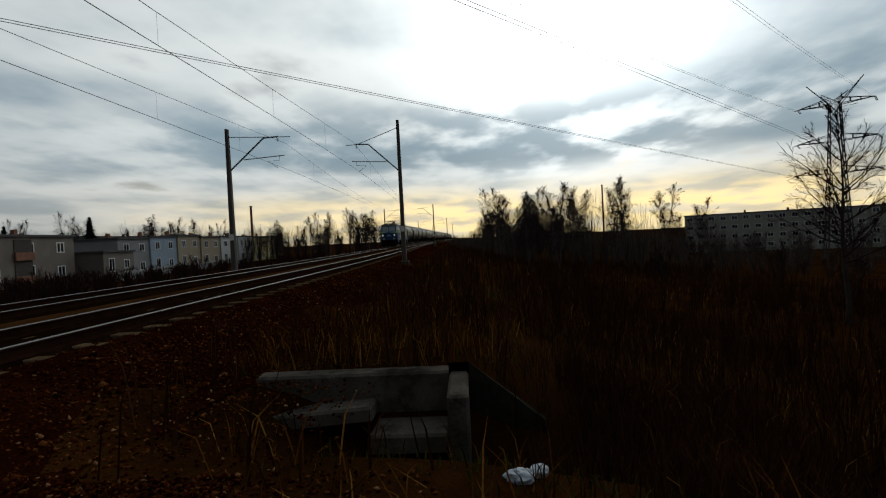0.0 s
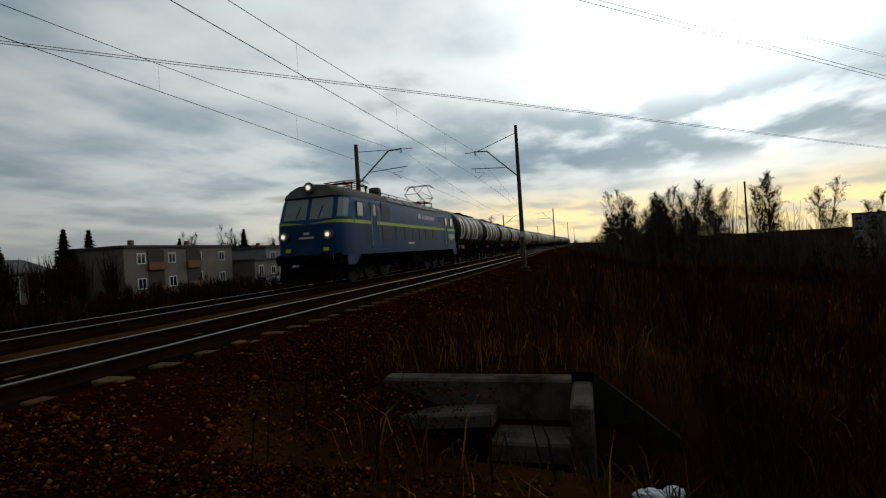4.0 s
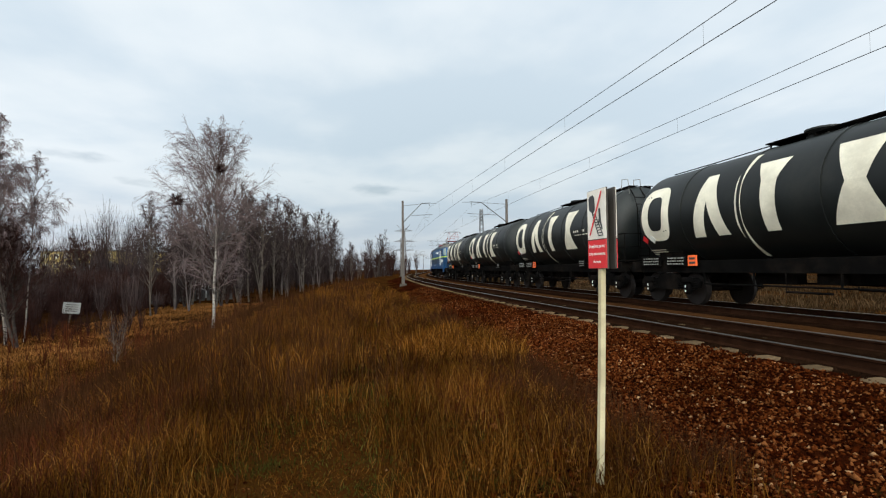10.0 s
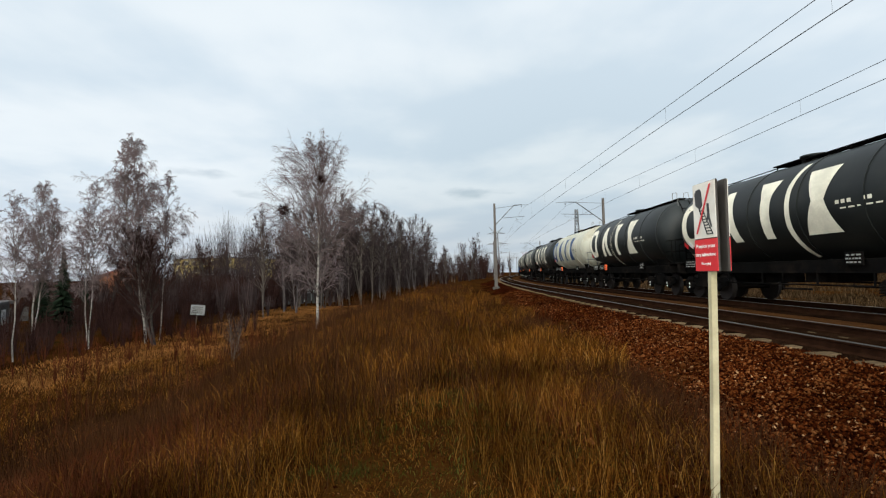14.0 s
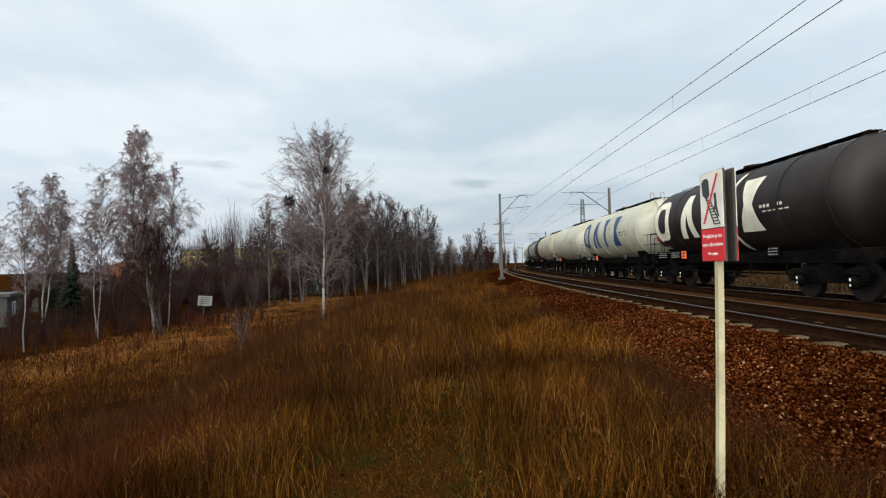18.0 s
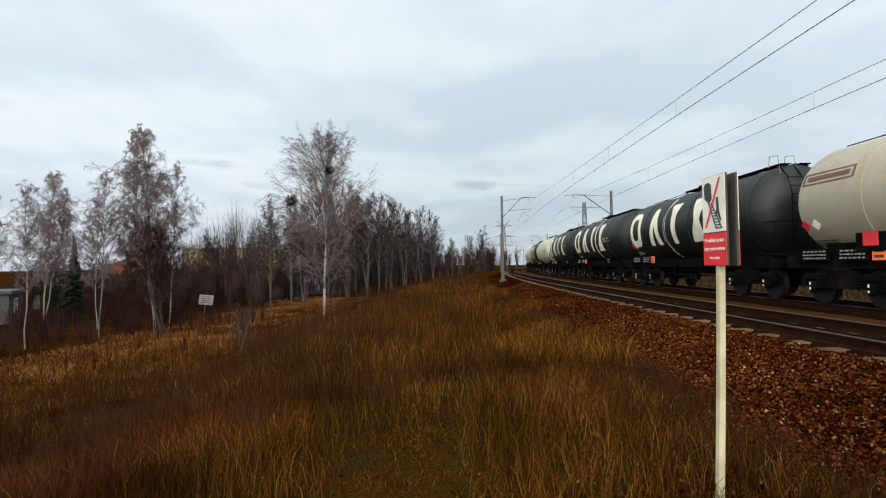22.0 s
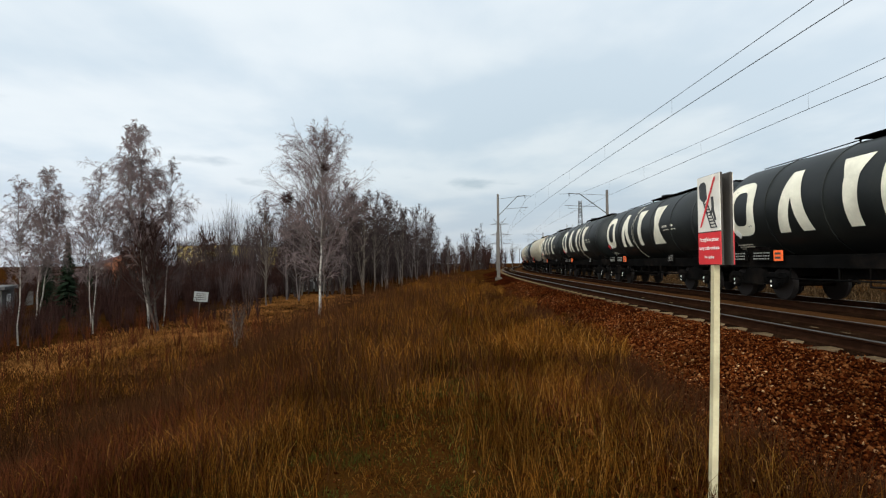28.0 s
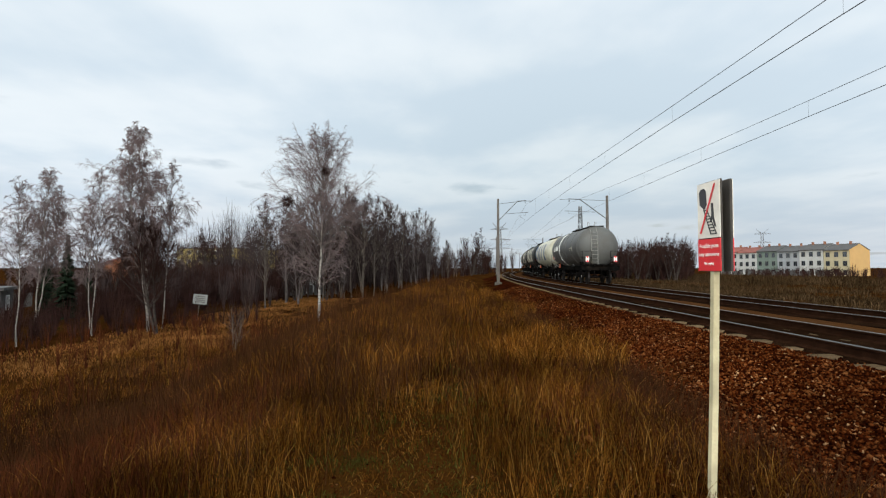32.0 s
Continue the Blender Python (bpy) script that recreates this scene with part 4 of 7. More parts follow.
        g.box(-4.7, y * (W * 0.985), 2.92, 0.9, 0.03, 0.55, 0.012)
        part("louvre_panel", g, "navy", loco)
        for i in range(7):
            x = 3.6 - i * 1.2
            g = G()
            g.v += [(x - 0.5, y * W * 0.955, 3.47), (x + 0.5, y * W * 0.955, 3.47), (x + 0.5, y * W * 0.80, 3.76), (x - 0.5, y * W * 0.80, 3.76)]
            g.v += [(p[0], p[1] + y * 0.02, p[2] + 0.03) for p in g.v]
            g.f += [(0, 1, 2, 3), (7, 6, 5, 4), (0, 4, 5, 1), (1, 5, 6, 2), (2, 6, 7, 3), (3, 7, 4, 0)]
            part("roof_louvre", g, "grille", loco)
        # markings: operator mark, name, running number, small inscriptions as bars
        for name, items in (("operator_mark", [(-0.45, 2.92, 0.46, 0.46)]), ("name_marking", [(-2.15, 2.92, 2.5, 0.36)]),
                            ("number_marking", [(-7.45, 1.98, 1.35, 0.30)]),
                            ("inscription", [(-6.62, 1.95, 0.26, 0.18), (1.2, 1.55, 0.9, 0.09), (-7.3, 1.76, 0.7, 0.03)])):
            g = G()
            for x, z, sx, sz in items:
                n = max(1, round(sx / (sz * 0.72))) if sz > 0.1 else 1
                for i in range(n):
                    g.box(x - sx / 2 + sx * (i + 0.5) / n, y * (W + 0.004 - 0.022 * (z > 2.6)), z, sx / n * 0.72 if n > 1 else sx, 0.012, sz)
            part(name, g, "white", loco, "white marking bars")
        # fuel-tank-like boxes between the bogies
        g = G()
        g.box(0.1, y * 1.2, 0.82, 1.9, 0.5, 0.62, 0.05)
        part("battery_box", g, "under", loco)
    g = G()
    g.box(0, 0, 1.03, 16.8, 2.5, 0.2, 0.03)
    part("underframe", g, "under", loco)
    for s in (1, -1):
        for y in (1, -1):
            g = G().prism([(s * 7.55, 1.14), (s * 8.72, 1.14), (s * 8.72, 0.74), (s * 8.1, 0.74), (s * 7.85, 0.86)], y * (W - 0.05) - 0.03, y * (W - 0.05) + 0.03)
            part("cab_skirt", g, "navy", loco)
    for c in (5.25, -5.25):
        g = G()
        for y in (1.12, -1.12):
            g.prism([(c - 2.6, 0.95), (c + 2.6, 0.95), (c + 2.5, 0.62), (c + 1.6, 0.55), (c + 0.85, 0.72), (c - 0.85, 0.72), (c - 1.6, 0.55), (c - 2.5, 0.62)], y - 0.06, y + 0.06)
        g.box(c, 0, 0.8, 0.5, 2.2, 0.3, 0.03)
        b = part("bogie", g, "under", loco, "sooty three-axle bogie")
        for dx in (1.75, 0, -1.75):
            wheels(loco, c + dx, 0.62)
            for y in (1.22, -1.22):
                g = G()
                g.box(c + dx, y, 0.62, 0.34, 0.16, 0.34, 0.05)
                for e in (0.28, -0.28):
                    g.tube(coil(c + dx + e, y, 0.56, 0.34, 0.08), 0.018, 5, False)
                part("axle_box", g, "under", b)
        g = G()
        for y in (1.3, -1.3):
            for dx in (2.45, -2.45):
                g.tube([(c + dx, y, 0.35), (c + dx, y, 0.95)], 0.03, 6)
        part("sand_pipe", g, "under", b)
    pantograph(loco, 5.35, False)
    pantograph(loco, -5.35, True)
    g = G()
    g.box(2.4, 0.1, 4.16, 0.5, 0.5, 0.52, 0.06)
    part("roof_box", g, "loco_roof", loco, "square grey roof vent box")
    g = G()
    g.tube([(-4.2, 0.3, 4.12), (-1.0, 0.35, 4.15), (2.0, 0.35, 4.15), (4.2, 0.3, 4.12)], 0.02, 6)
    for x in (-3.6, -1.8, 0.0, 1.2, 3.6):
        g.tube([(x, 0.34, 3.9), (x, 0.34, 4.14)], [0.05, 0.02], 6)
    part("roof_conductor", g, "under", loco)
    return loco


TANK_R, TANK_Z, TANK_L = 1.43, 2.60, 11.2


def on_tank(g, poly_rows, y_side):
    """Lays strips (x0, x1, a0, a1 in degrees, taper to x2, x3) on the curved shell, a paint layer proud of it."""
    r = TANK_R + 0.008
    for x0, x1, a0, a1, x2, x3 in poly_rows:
        k = 6
        n = len(g.v)
        for i in range(k + 1):
            t = i / k
            a = radians(a0 + (a1 - a0) * t)
            for x in (x0 + (x2 - x0) * t, x1 + (x3 - x1) * t):
                g.v.append((x, y_side * r * math.cos(a), TANK_Z + r * math.sin(a)))
        for i in range(k):
            q = (n + 2 * i, n + 2 * i + 1, n + 2 * i + 3, n + 2 * i + 2)
            g.f.append(q if y_side > 0 else q[::-1])


def ring_on_tank(g, cx, ca, rx, ra, wx, wa, y_side):
    """A rounded block ring laid on the curved shell."""
    r, n, m = TANK_R + 0.008, len(g.v), 40
    for i in range(m):
        t = 2 * math.pi * i / m
        c, s = math.cos(t), math.sin(t)
        e = (abs(c) ** 3.4 + abs(s) ** 3.4) ** (-1 / 3.4)
        for px, pa in ((rx, ra), (rx - wx, ra - wa)):
            a = radians(ca + pa * e * s)
            g.v.append((cx + px * e * c, y_side * r * math.cos(a), TANK_Z + r * math.sin(a)))
    for i in range(m):
        j = (i + 1) % m
        q = (n + 2 * i, n + 2 * j, n + 2 * j + 1, n + 2 * i + 1)
        g.f.append(q[::-1] if y_side > 0 else q)


def build_wagon(kind):
    """Bogie tank wagon, front end at +x."""
    look_of = {
        "black": ("tank_black", "chalk", "black bogie tank wagon with big cream block markings"),
        "coal": ("tank_black", "chalk", "black bogie tank wagon with cream block markings and a curved band"),
        "brown": ("tank_brown", "chalk", "sooty brown bogie tank wagon with big cream block markings"),
        "blue": ("tank_blue", "chalk", "dark navy bogie tank wagon with big cream block markings"),
        "white": ("tank_white", "mark_blue", "yellowed white bogie tank wagon with big blue block markings"),
        "plain": ("tank_white", None, "yellowed white bogie tank wagon, plain and dusty"),
        "beige": ("tank_beige", None, "dusty beige bogie tank wagon with rust streaks"),
        "sand": ("tank_beige", None, "dusty beige bogie tank wagon with a teal name stripe"),
        "pale": ("tank_white", None, "yellowed white bogie tank wagon with a teal name stripe"),
        "grey": ("tank_grey", "white", "slate grey bogie tank wagon with a white ring band"),
    }[kind]
    wag = thing("tank_wagon", look_of[2], "tank wagon", "tank wagons of the goods train")
    h = TANK_L / 2
    prof = [(-h, 0.05), (-h + 0.03, 0.55), (-h + 0.10, 0.95), (-h + 0.22, 1.22), (-h + 0.38, 1.37), (-h + 0.55, TANK_R)]
    shell = G().lathe(prof + [(-3.1, TANK_R), (0, TANK_R), (3.1, TANK_R)] + [(-a, r) for a, r in prof[::-1]], "x", 40, (0, 0, TANK_Z))
    tank = part("tank", shell, look_of[0], wag, look_of[2].split(" bogie")[0] + " painted tank", True)
    for x in ((-4.95, -3.1, -1.05, 1.05, 3.2) if kind != "grey" else (-4.95, -2.9, -0.55, 0.55, 1.3, 3.4)):
        g = G().lathe([(x - 0.05, TANK_R - 0.02), (x - 0.045, TANK_R + 0.022), (x + 0.045, TANK_R + 0.022), (x + 0.05, TANK_R - 0.02)], "x", 40, (0, 0, TANK_Z))
        part("ring_band", g, look_of[0], tank, "", True)
    if kind == "grey":
        g = G().lathe([(1.42, TANK_R - 0.02), (1.425, TANK_R + 0.03), (1.58, TANK_R + 0.03), (1.585, TANK_R - 0.02)], "x", 40, (0, 0, TANK_Z))
        part("white_band", g, "white", tank, "white painted ring band", True)
        g = G()
        for y in (1, -1):
            on_tank(g, [(a, a + 0.38, -3, 13, a, a + 0.38) for a in (2.15, 2.65, 3.15)] + [(3.68, 4.1, -4, 5, 3.78, 4.0), (3.78, 4.0, 5, 13, 3.84, 3.94)], y)
        part("name_marking", g, "white", tank, "plain white name blocks")
        for y in (1, -1):
            g = G()
            on_tank(g, [(0.55, 1.3, 36, 38, 0.55, 1.3)], y)
            part("jacket_edge", g, "frame_black", tank)
    elif look_of[1]:
        lo, hi = -30, 38
        for y in (1, -1):
            f = h - 0.18
            # ring block, wedge block, pillar block, curved band and waisted block
            shapes = {
                "ring_marking": "ring",
                "wedge_marking": [(f - 3.93, f - 3.52, lo, 8, f - 3.68, f - 3.28), (f - 3.05, f - 2.64, lo, 8, f - 3.28, f - 2.89), (f - 3.68, f - 2.89, 8, hi, f - 3.48, f - 3.09)],
                "pillar_marking": [(f - 5.41, f - 5.04, lo, hi - 20, f - 5.44, f - 5.01), (f - 5.44, f - 5.01, hi - 20, hi, f - 5.66, f - 4.79)],
                "curved_band": [(f - 6.34, f - 6.18, -62, -20, f - 6.22, f - 6.03), (f - 6.22, f - 6.03, -20, 22, f - 6.23, f - 6.05), (f - 6.23, f - 6.05, 22, 55, f - 6.36, f - 6.20)],
                "waisted_marking": [(f - 7.77, f - 6.66, lo, 4, f - 7.42, f - 7.01), (f - 7.42, f - 7.01, 4, hi, f - 7.72, f - 6.71)],
            }
            if kind == "white":
                del shapes["curved_band"]
            if kind == "blue":
                shapes["curved_band"] = [(f - 4.35, f - 4.17, -44, -14, f - 4.28, f - 4.10)]
            if kind == "coal":
                shapes["curved_band"] = [(a + 1.78, b + 1.78, c, d, e + 1.78, k + 1.78) for a, b, c, d, e, k in shapes["curved_band"]]
            for nm, rows in shapes.items():
                g = G()
                if rows == "ring":
                    ring_on_tank(g, f - 1.06, 4, 0.66, 34, 0.33, 13, y)
                else:
                    on_tank(g, rows, y)
                part(nm, g, look_of[1], tank, "", True)
    if kind in ("sand", "pale"):
        for y in (1, -1):
            g = G()
            on_tank(g, [(h - 2.2, h - 0.6, 22, 27, h - 2.2, h - 0.6)], y)
            part("name_stripe", g, "teal", tank, "pale teal name stripe")
    if kind in ("beige", "sand", "pale"):
        for y in (1, -1):
            g = G()
            x0, x1, a0, a1 = h - 2.15, h - 0.55, 17, 30
            on_tank(g, [(x0, x1, a0, a0 + 1.5, x0, x1), (x0, x1, a1 - 1.5, a1, x0, x1), (x0, x0 + 0.05, a0, a1, x0, x0 + 0.05), (x1 - 0.05, x1, a0, a1, x1 - 0.05, x1), (x0 + 0.14, x1 - 0.14, a0 + 4, a1 - 4, x0 + 0.14, x1 - 0.14)], y)
            if kind == "beige":
                part("name_frame", g, "sign_brown", tank, "brown framed name bar")
            g = G().box(h - 2.3, y * 1.12, 1.62, 0.85, 0.05, 0.62, 0.02)
            hp = part("hazard_panel", g, "frame_black", wag, "black hazard panel")
            part("hazard_square", G().box(h - 2.3, y * 1.15, 1.64, 0.40, 0.03, 0.40, 0.01), "red", hp, "red hazard square")
    for y in (1, -1):
        # hazard diamonds and small inscriptions
        for x, mat in ((h - 0.55, "red"), (h - 0.92, "white")):
            g, r, a = G(), TANK_R + 0.014, radians(-27 if kind not in ("beige", "sand") else -24)
            cx, cy, cz = x, y * r * math.cos(a), TANK_Z + r * math.sin(a)
            ty, tz = -y * math.sin(a), math.cos(a)
            g.v += [(cx - 0.15, cy, cz), (cx, cy - ty * 0.15, cz - tz * 0.15), (cx + 0.15, cy, cz), (cx, cy + ty * 0.15, cz + tz * 0.15)]
            g.v += [(p[0], p[1] - y * 0.01, p[2]) for p in g.v]
            g.f += [(0, 1, 2, 3), (7, 6, 5, 4), (0, 4, 5, 1), (1, 5, 6, 2), (2, 6, 7, 3), (3, 7, 4, 0)]
            part("hazard_diamond", g, mat, tank)
        g = G()
        on_tank(g, [(h - 1.25, h - 0.5, a, a + 1.6, h - 1.25, h - 0.5) for a in (-44, -47.5, -51)], y)
        on_tank(g, [(-h + 2.0 + 0.24 * q, -h + 2.17 + 0.24 * q, -8, -6.6, -h + 2.0 + 0.24 * q, -h + 2.17 + 0.24 * q) for q in range(5)] + [(-h + q, -h + q + 0.11, -3, 0.5, -h + q, -h + q + 0.11) for q in (2.25, 2.42, 2.8, 2.97, 3.14)], y)
        part("small_inscription", g, "chalk" if kind in ("black", "coal", "brown", "blue", "grey") else "ink", tank)["kind"] = "stuff"
    # manhole, top walkway and its railing
    g = G().lathe([(TANK_Z + TANK_R - 0.06, 0.36), (TANK_Z + TANK_R + 0.12, 0.36), (TANK_Z + TANK_R + 0.13, 0.40), (TANK_Z + TANK_R + 0.17, 0.40), (TANK_Z + TANK_R + 0.2, 0.2)], "z", 20)
    part("manhole_cover", g, look_of[0], tank, "", True)
    top = TANK_Z + TANK_R
    mid, long = (-2.55, 5.1)
    walk_g = G().box(mid, 0, top + 0.015, long, 0.06, 0.05)
    for x in (mid - 0.47 * long, mid - 0.16 * long, mid + 0.16 * long, mid + 0.47 * long):
        walk_g.box(x, 0, top - 0.03, 0.05, 0.94, 0.09)
    walkway = part("top_walkway", walk_g, "frame_black", wag, "dark slatted roof walkway")
    for y in (0.18, 0.30, 0.42, -0.18, -0.30, -0.42):
        part("walkway_slat", G().box(mid, y, top + 0.035, long, 0.08, 0.03), "frame_black", walkway)
    deck = G().box(0.45, 0, top + 0.075, 1.5, 0.9, 0.035, 0.01)
    for x in (-0.2, 1.1):
        for y in (0.38, -0.38):
            deck.tube([(x, y, top - 0.09), (x, y, top + 0.07)], 0.022, 5)
    part("manhole_deck", deck, "frame_black", wag, "small raised deck by the manhole")
    for y in (0.24, -0.24):
        part("top_rail", G().tube([(0.9, y, top + 0.07), (3.2, y, top + 0.03), (4.95, y, top + 0.02)], 0.016, 5), "frame_black", wag)
    # end platform with railing and ladder
    s = 1 if kind in ("black", "brown") else -1
    g = G()
    g.box(s * 5.72, 0, 1.32, 0.68, 2.6, 0.05, 0.01)
    part("end_platform", g, "frame_black", wag)
    for e in (1, -1):
        g = G()
        for y in (1.25, 0.65):
            g.tube([(s * 6.0, e * y, 1.3), (s * 6.0, e * y, 2.25)], 0.018, 6)
        for z in (1.8, 2.25):
            g.tube([(s * 5.45, e * 1.25, z), (s * 6.0, e * 1.25, z), (s * 6.0, e * 0.65, z)], 0.018, 6)
        part("platform_railing", g, "frame_black" if kind not in ("plain", "white") else "steel", wag)
    if kind in ("coal", "white", "grey"):
        # ladder up the end to the walkway, with a hoop over the top
        g = G()
        for y in (0.15, 0.57):
            g.tube([(s * 5.74, y, 1.3), (s * 5.74, y, 3.15), (s * 5.55, y, 3.62), (s * 5.25, y, 3.95)], 0.02, 6)
        for i in range(9):
            z = 1.5 + 0.26 * i
            x = 5.735 if z < 3.15 else float(np.interp(z, [3.15, 3.62, 3.95], [5.735, 5.545, 5.245]))
            g.tube([(s * x, 0.15, z), (s * x, 0.57, z)], 0.015, 5)
        part("end_ladder", g, "frame_black" if kind == "coal" else "ladder", wag, "thin steel end ladder")
        for y in (0.12, 0.60):
            g = G().tube([(s * 4.75, y, top - 0.05), (s * 4.8, y, top + 0.30), (s * 5.2, y, top + 0.26), (s * 5.3, y, top - 0.30)], 0.014, 6)
            part("ladder_hoop", g, "ladder", wag)
    elif kind in ("plain", "pale", "sand", "beige"):
        for y in (0.72, 1.2):
            g = G().tube([(s * 5.6, y, 1.34), (s * 5.6, y, 2.05), (s * 5.75, y, 2.12), (s * 5.98, y, 2.05), (s * 5.98, y, 1.34)], 0.022, 6)
            part("end_hoop", g, "ladder", wag, "pale steel hoop rail")
    else:
        g = G().tube([(s * 5.3, 1.05, 2.1), (s * 6.1, 1.05, 2.05), (s * 6.1, 1.05, 1.3)], 0.016, 6)
        part("end_handrail", g, "frame_black", wag)
    # underframe: saddles, sills, boxes
    frame_part = part("underframe", G().box(0, 0, 1.1, 11.36, 0.3, 0.24, 0.02), "frame_black", wag, "grimy black underframe")
    for y in (0.95, -0.95):
        part("side_sill", G().box(0, y, 1.09, 11.34, 0.14, 0.34, 0.02), "frame_black", frame_part)
    for x in (-5.76, 5.76):
        part("headstock", G().box(x, 0, 1.1, 0.16, 2.6, 0.34, 0.02), "frame_black", frame_part)
    for x in (4.3, -4.3):
        g = G()
        arc = [(TANK_R * math.cos(a), TANK_Z + TANK_R * 0.99 * math.sin(a)) for a in np.linspace(radians(-132), radians(-48), 9)]
        poly = [(-0.85, 1.2)] + [(y, z) for y, z in arc] + [(0.85, 1.2)]
        n = len(poly)
        g.v += [(x - 0.55, y, z) for y, z in poly] + [(x + 0.55, y, z) for y, z in poly]
        g.f += [tuple(range(n)), tuple(range(2 * n - 1, n - 1, -1))] + [(i, n + i, n + (i + 1) % n, (i + 1) % n) for i in range(n)]
        part("tank_saddle", g, "frame_black", wag)
    for y in (1.08, -1.08):
        for x, sx, mat in ((5.05, 1.0, "frame_black"), (3.85, 0.95, "frame_black"), (3.12, 0.38, "orange"), (-2.4, 0.55, "frame_black")):
            g = G()
            g.box(x, y * 1.03, 1.26, sx, 0.03, 0.30, 0.01)
            pl = part("side_plate", g, mat, wag, "orange hazard plate" if mat == "orange" else "black inscription plate")
            if y > 0:
                dark = mat == "frame_black"
                for i in range(3 if dark else 2):
                    b = G()
                    if dark:
                        n = int(6 * sx) + (i * 5) % 3
                        for j in range(n):
                            w = sx * 0.82 / n
                            b.box(x - 0.41 * sx + w * (j + 0.5), y * 1.03 + 0.018, 1.345 - 0.085 * i, w * (0.55 + 0.3 * ((i + 2 * j) % 3 == 0)), 0.006, 0.036)
                    else:
                        b.box(x, y * 1.03 + 0.018, 1.32 - 0.12 * i, sx * 0.62, 0.006, 0.06)
                    part("inscription_bar", b, "grey_ink" if dark else "ink", pl)["kind"] = "stuff"
    for name, x, y, z, sx, sy, sz in (("brake_reservoir", 0.9, 0.45, 0.85, 1.2, 0.42, 0.4), ("outlet_valve_box", -0.6, 0.0, 0.85, 0.7, 1.5, 0.35), ("brake_cylinder", -2.2, -0.4, 0.85, 0.8, 0.4, 0.36)):
        g = G()
        g.box(x, y, z, sx, sy, sz, 0.09)
        part(name, g, "frame_black", wag)
    for y in (1.0, -1.0):
        g = G().tube([(-2.8, y, 0.62), (2.8, y, 0.62)], 0.025, 6)
        for x in (-2.8, -1.1, 1.1, 2.8):
            g.tube([(x, y, 0.62), (x, y, 1.05)], 0.025, 6)
        g.tube([(-0.9, y, 0.5), (0.2, y, 0.5), (0.2, y, 0.95)], 0.03, 6)
        part("brake_rigging", g, "frame_black", wag)
    for c in (4.3, -4.3):
        g = G()
        for y in (1.0, -1.0):
            g.prism([(c - 1.35, 0.66), (c - 1.2, 0.78), (c - 0.5, 0.72), (c - 0.4, 0.88), (c + 0.4, 0.88), (c + 0.5, 0.72), (c + 1.2, 0.78), (c + 1.35, 0.66), (c + 1.3, 0.5), (c + 0.45, 0.42), (c - 0.45, 0.42), (c - 1.3, 0.5)], y - 0.06, y + 0.06)
        g.box(c, 0, 0.78, 0.5, 2.1, 0.26, 0.03)
        b = part("bogie", g, "frame_black", wag, "cast black two-axle bogie")
        for dx in (0.9, -0.9):
            wheels(wag, c + dx, 0.46)
            for y in (1.08, -1.08):
                g = G()
                g.lathe([(y - 0.05, 0.17), (y, 0.16), (y + (0.06 if y > 0 else -0.06), 0.10)], "y", 14, (c + dx, 0, 0.46))
                g.box(c + dx, y, 0.72, 0.42, 0.1, 0.14, 0.03)
                for e in (0.30, -0.30):
                    g.tube(coil(c + dx + e, y, 0.42, 0.26, 0.07), 0.016, 5, False)
                part("axle_box", g, "frame_black", b)
                w = G()
                w.box(c + dx, y * 1.068, 0.53, 0.035, 0.012, 0.07)
                w.box(c + dx, y * 1.068, 0.40, 0.035, 0.012, 0.05)
                part("white_tick", w, "white", b)
    buffers(wag, 6.19, "frame_black"), buffers(wag, -6.19, "frame_black")
    return wag


PITCH = 12.4
ORDER = ("black black coal coal black white coal black sand plain white brown pale coal black coal "
         "beige blue sand coal black coal black white grey").split()

# arc length of the first wagon's leading tank end, by time
TRAIN_T = [0.0, 1.0, 2.0, 3.0, 4.0, 4.5, 5.5, 6.5, 7.5, 8.5, 9.7, 10.9, 12.7, 14.5, 17.4, 20.1, 22.2, 24.9, 27.8, 29.6, 30.4, 31.2, 32.0]
TRAIN_S = [-104.5, -88.5, -72.5, -56.4, -40.6, -32.4, -16.0, 0.2, 14.2, 27.9, 44.2, 60.9, 85.4, 109.2, 147.4, 183.1, 210.9, 245.1, 283.1, 307.3, 318.3, 329.1, 340.3]


def train_at(t):
    return float(np.interp(t, TRAIN_T, TRAIN_S))


def rail_pose(s, side, half):
    """Stands a vehicle on the rails by its two bogies."""
    ax, ay, _ = on_track(s + half, side)
    bx, by, _ = on_track(s - half, side)
    return pose((ax + bx) / 2, (ay + by) / 2, 0, 0, 0, math.degrees(math.atan2(ay - by, ax - bx)))


def build_train():
    loco = build_loco()
    made, wagons = {}, []
    for i, kind in enumerate(ORDER):
        if kind not in made:
            made[kind] = build_wagon(kind)
            w = made[kind]
        else:
            w = copy_thing(made[kind], pose(0, 0, 0))
        wagons.append(w)
    tail = wagons[-1]
    for y in (0.95, -0.95):
        g = G()
        g.box(-6.05, y, 1.70, 0.03, 0.22, 0.34, 0.01)
        b = part("tail_board", g, "white", tail, "white tail board with red wedges")
        for sgn in (1, -1):
            w = G()
            w.v += [(-6.07, y - 0.11, 1.70 + sgn * 0.19), (-6.07, y + 0.11, 1.70 + sgn * 0.19), (-6.07, y, 1.70 + sgn * 0.03)]
            w.v += [(-6.066, p[1], p[2]) for p in w.v[:3]]
            w.f += [(0, 1, 2), (5, 4, 3), (0, 3, 4, 1), (1, 4, 5, 2), (2, 5, 3, 0)]
            part("red_wedge", w, "red", b)
    return loco, wagons


# ---- overhead line ----
CONTACT_Z, CARRIER_Z = 5.5, 7.0
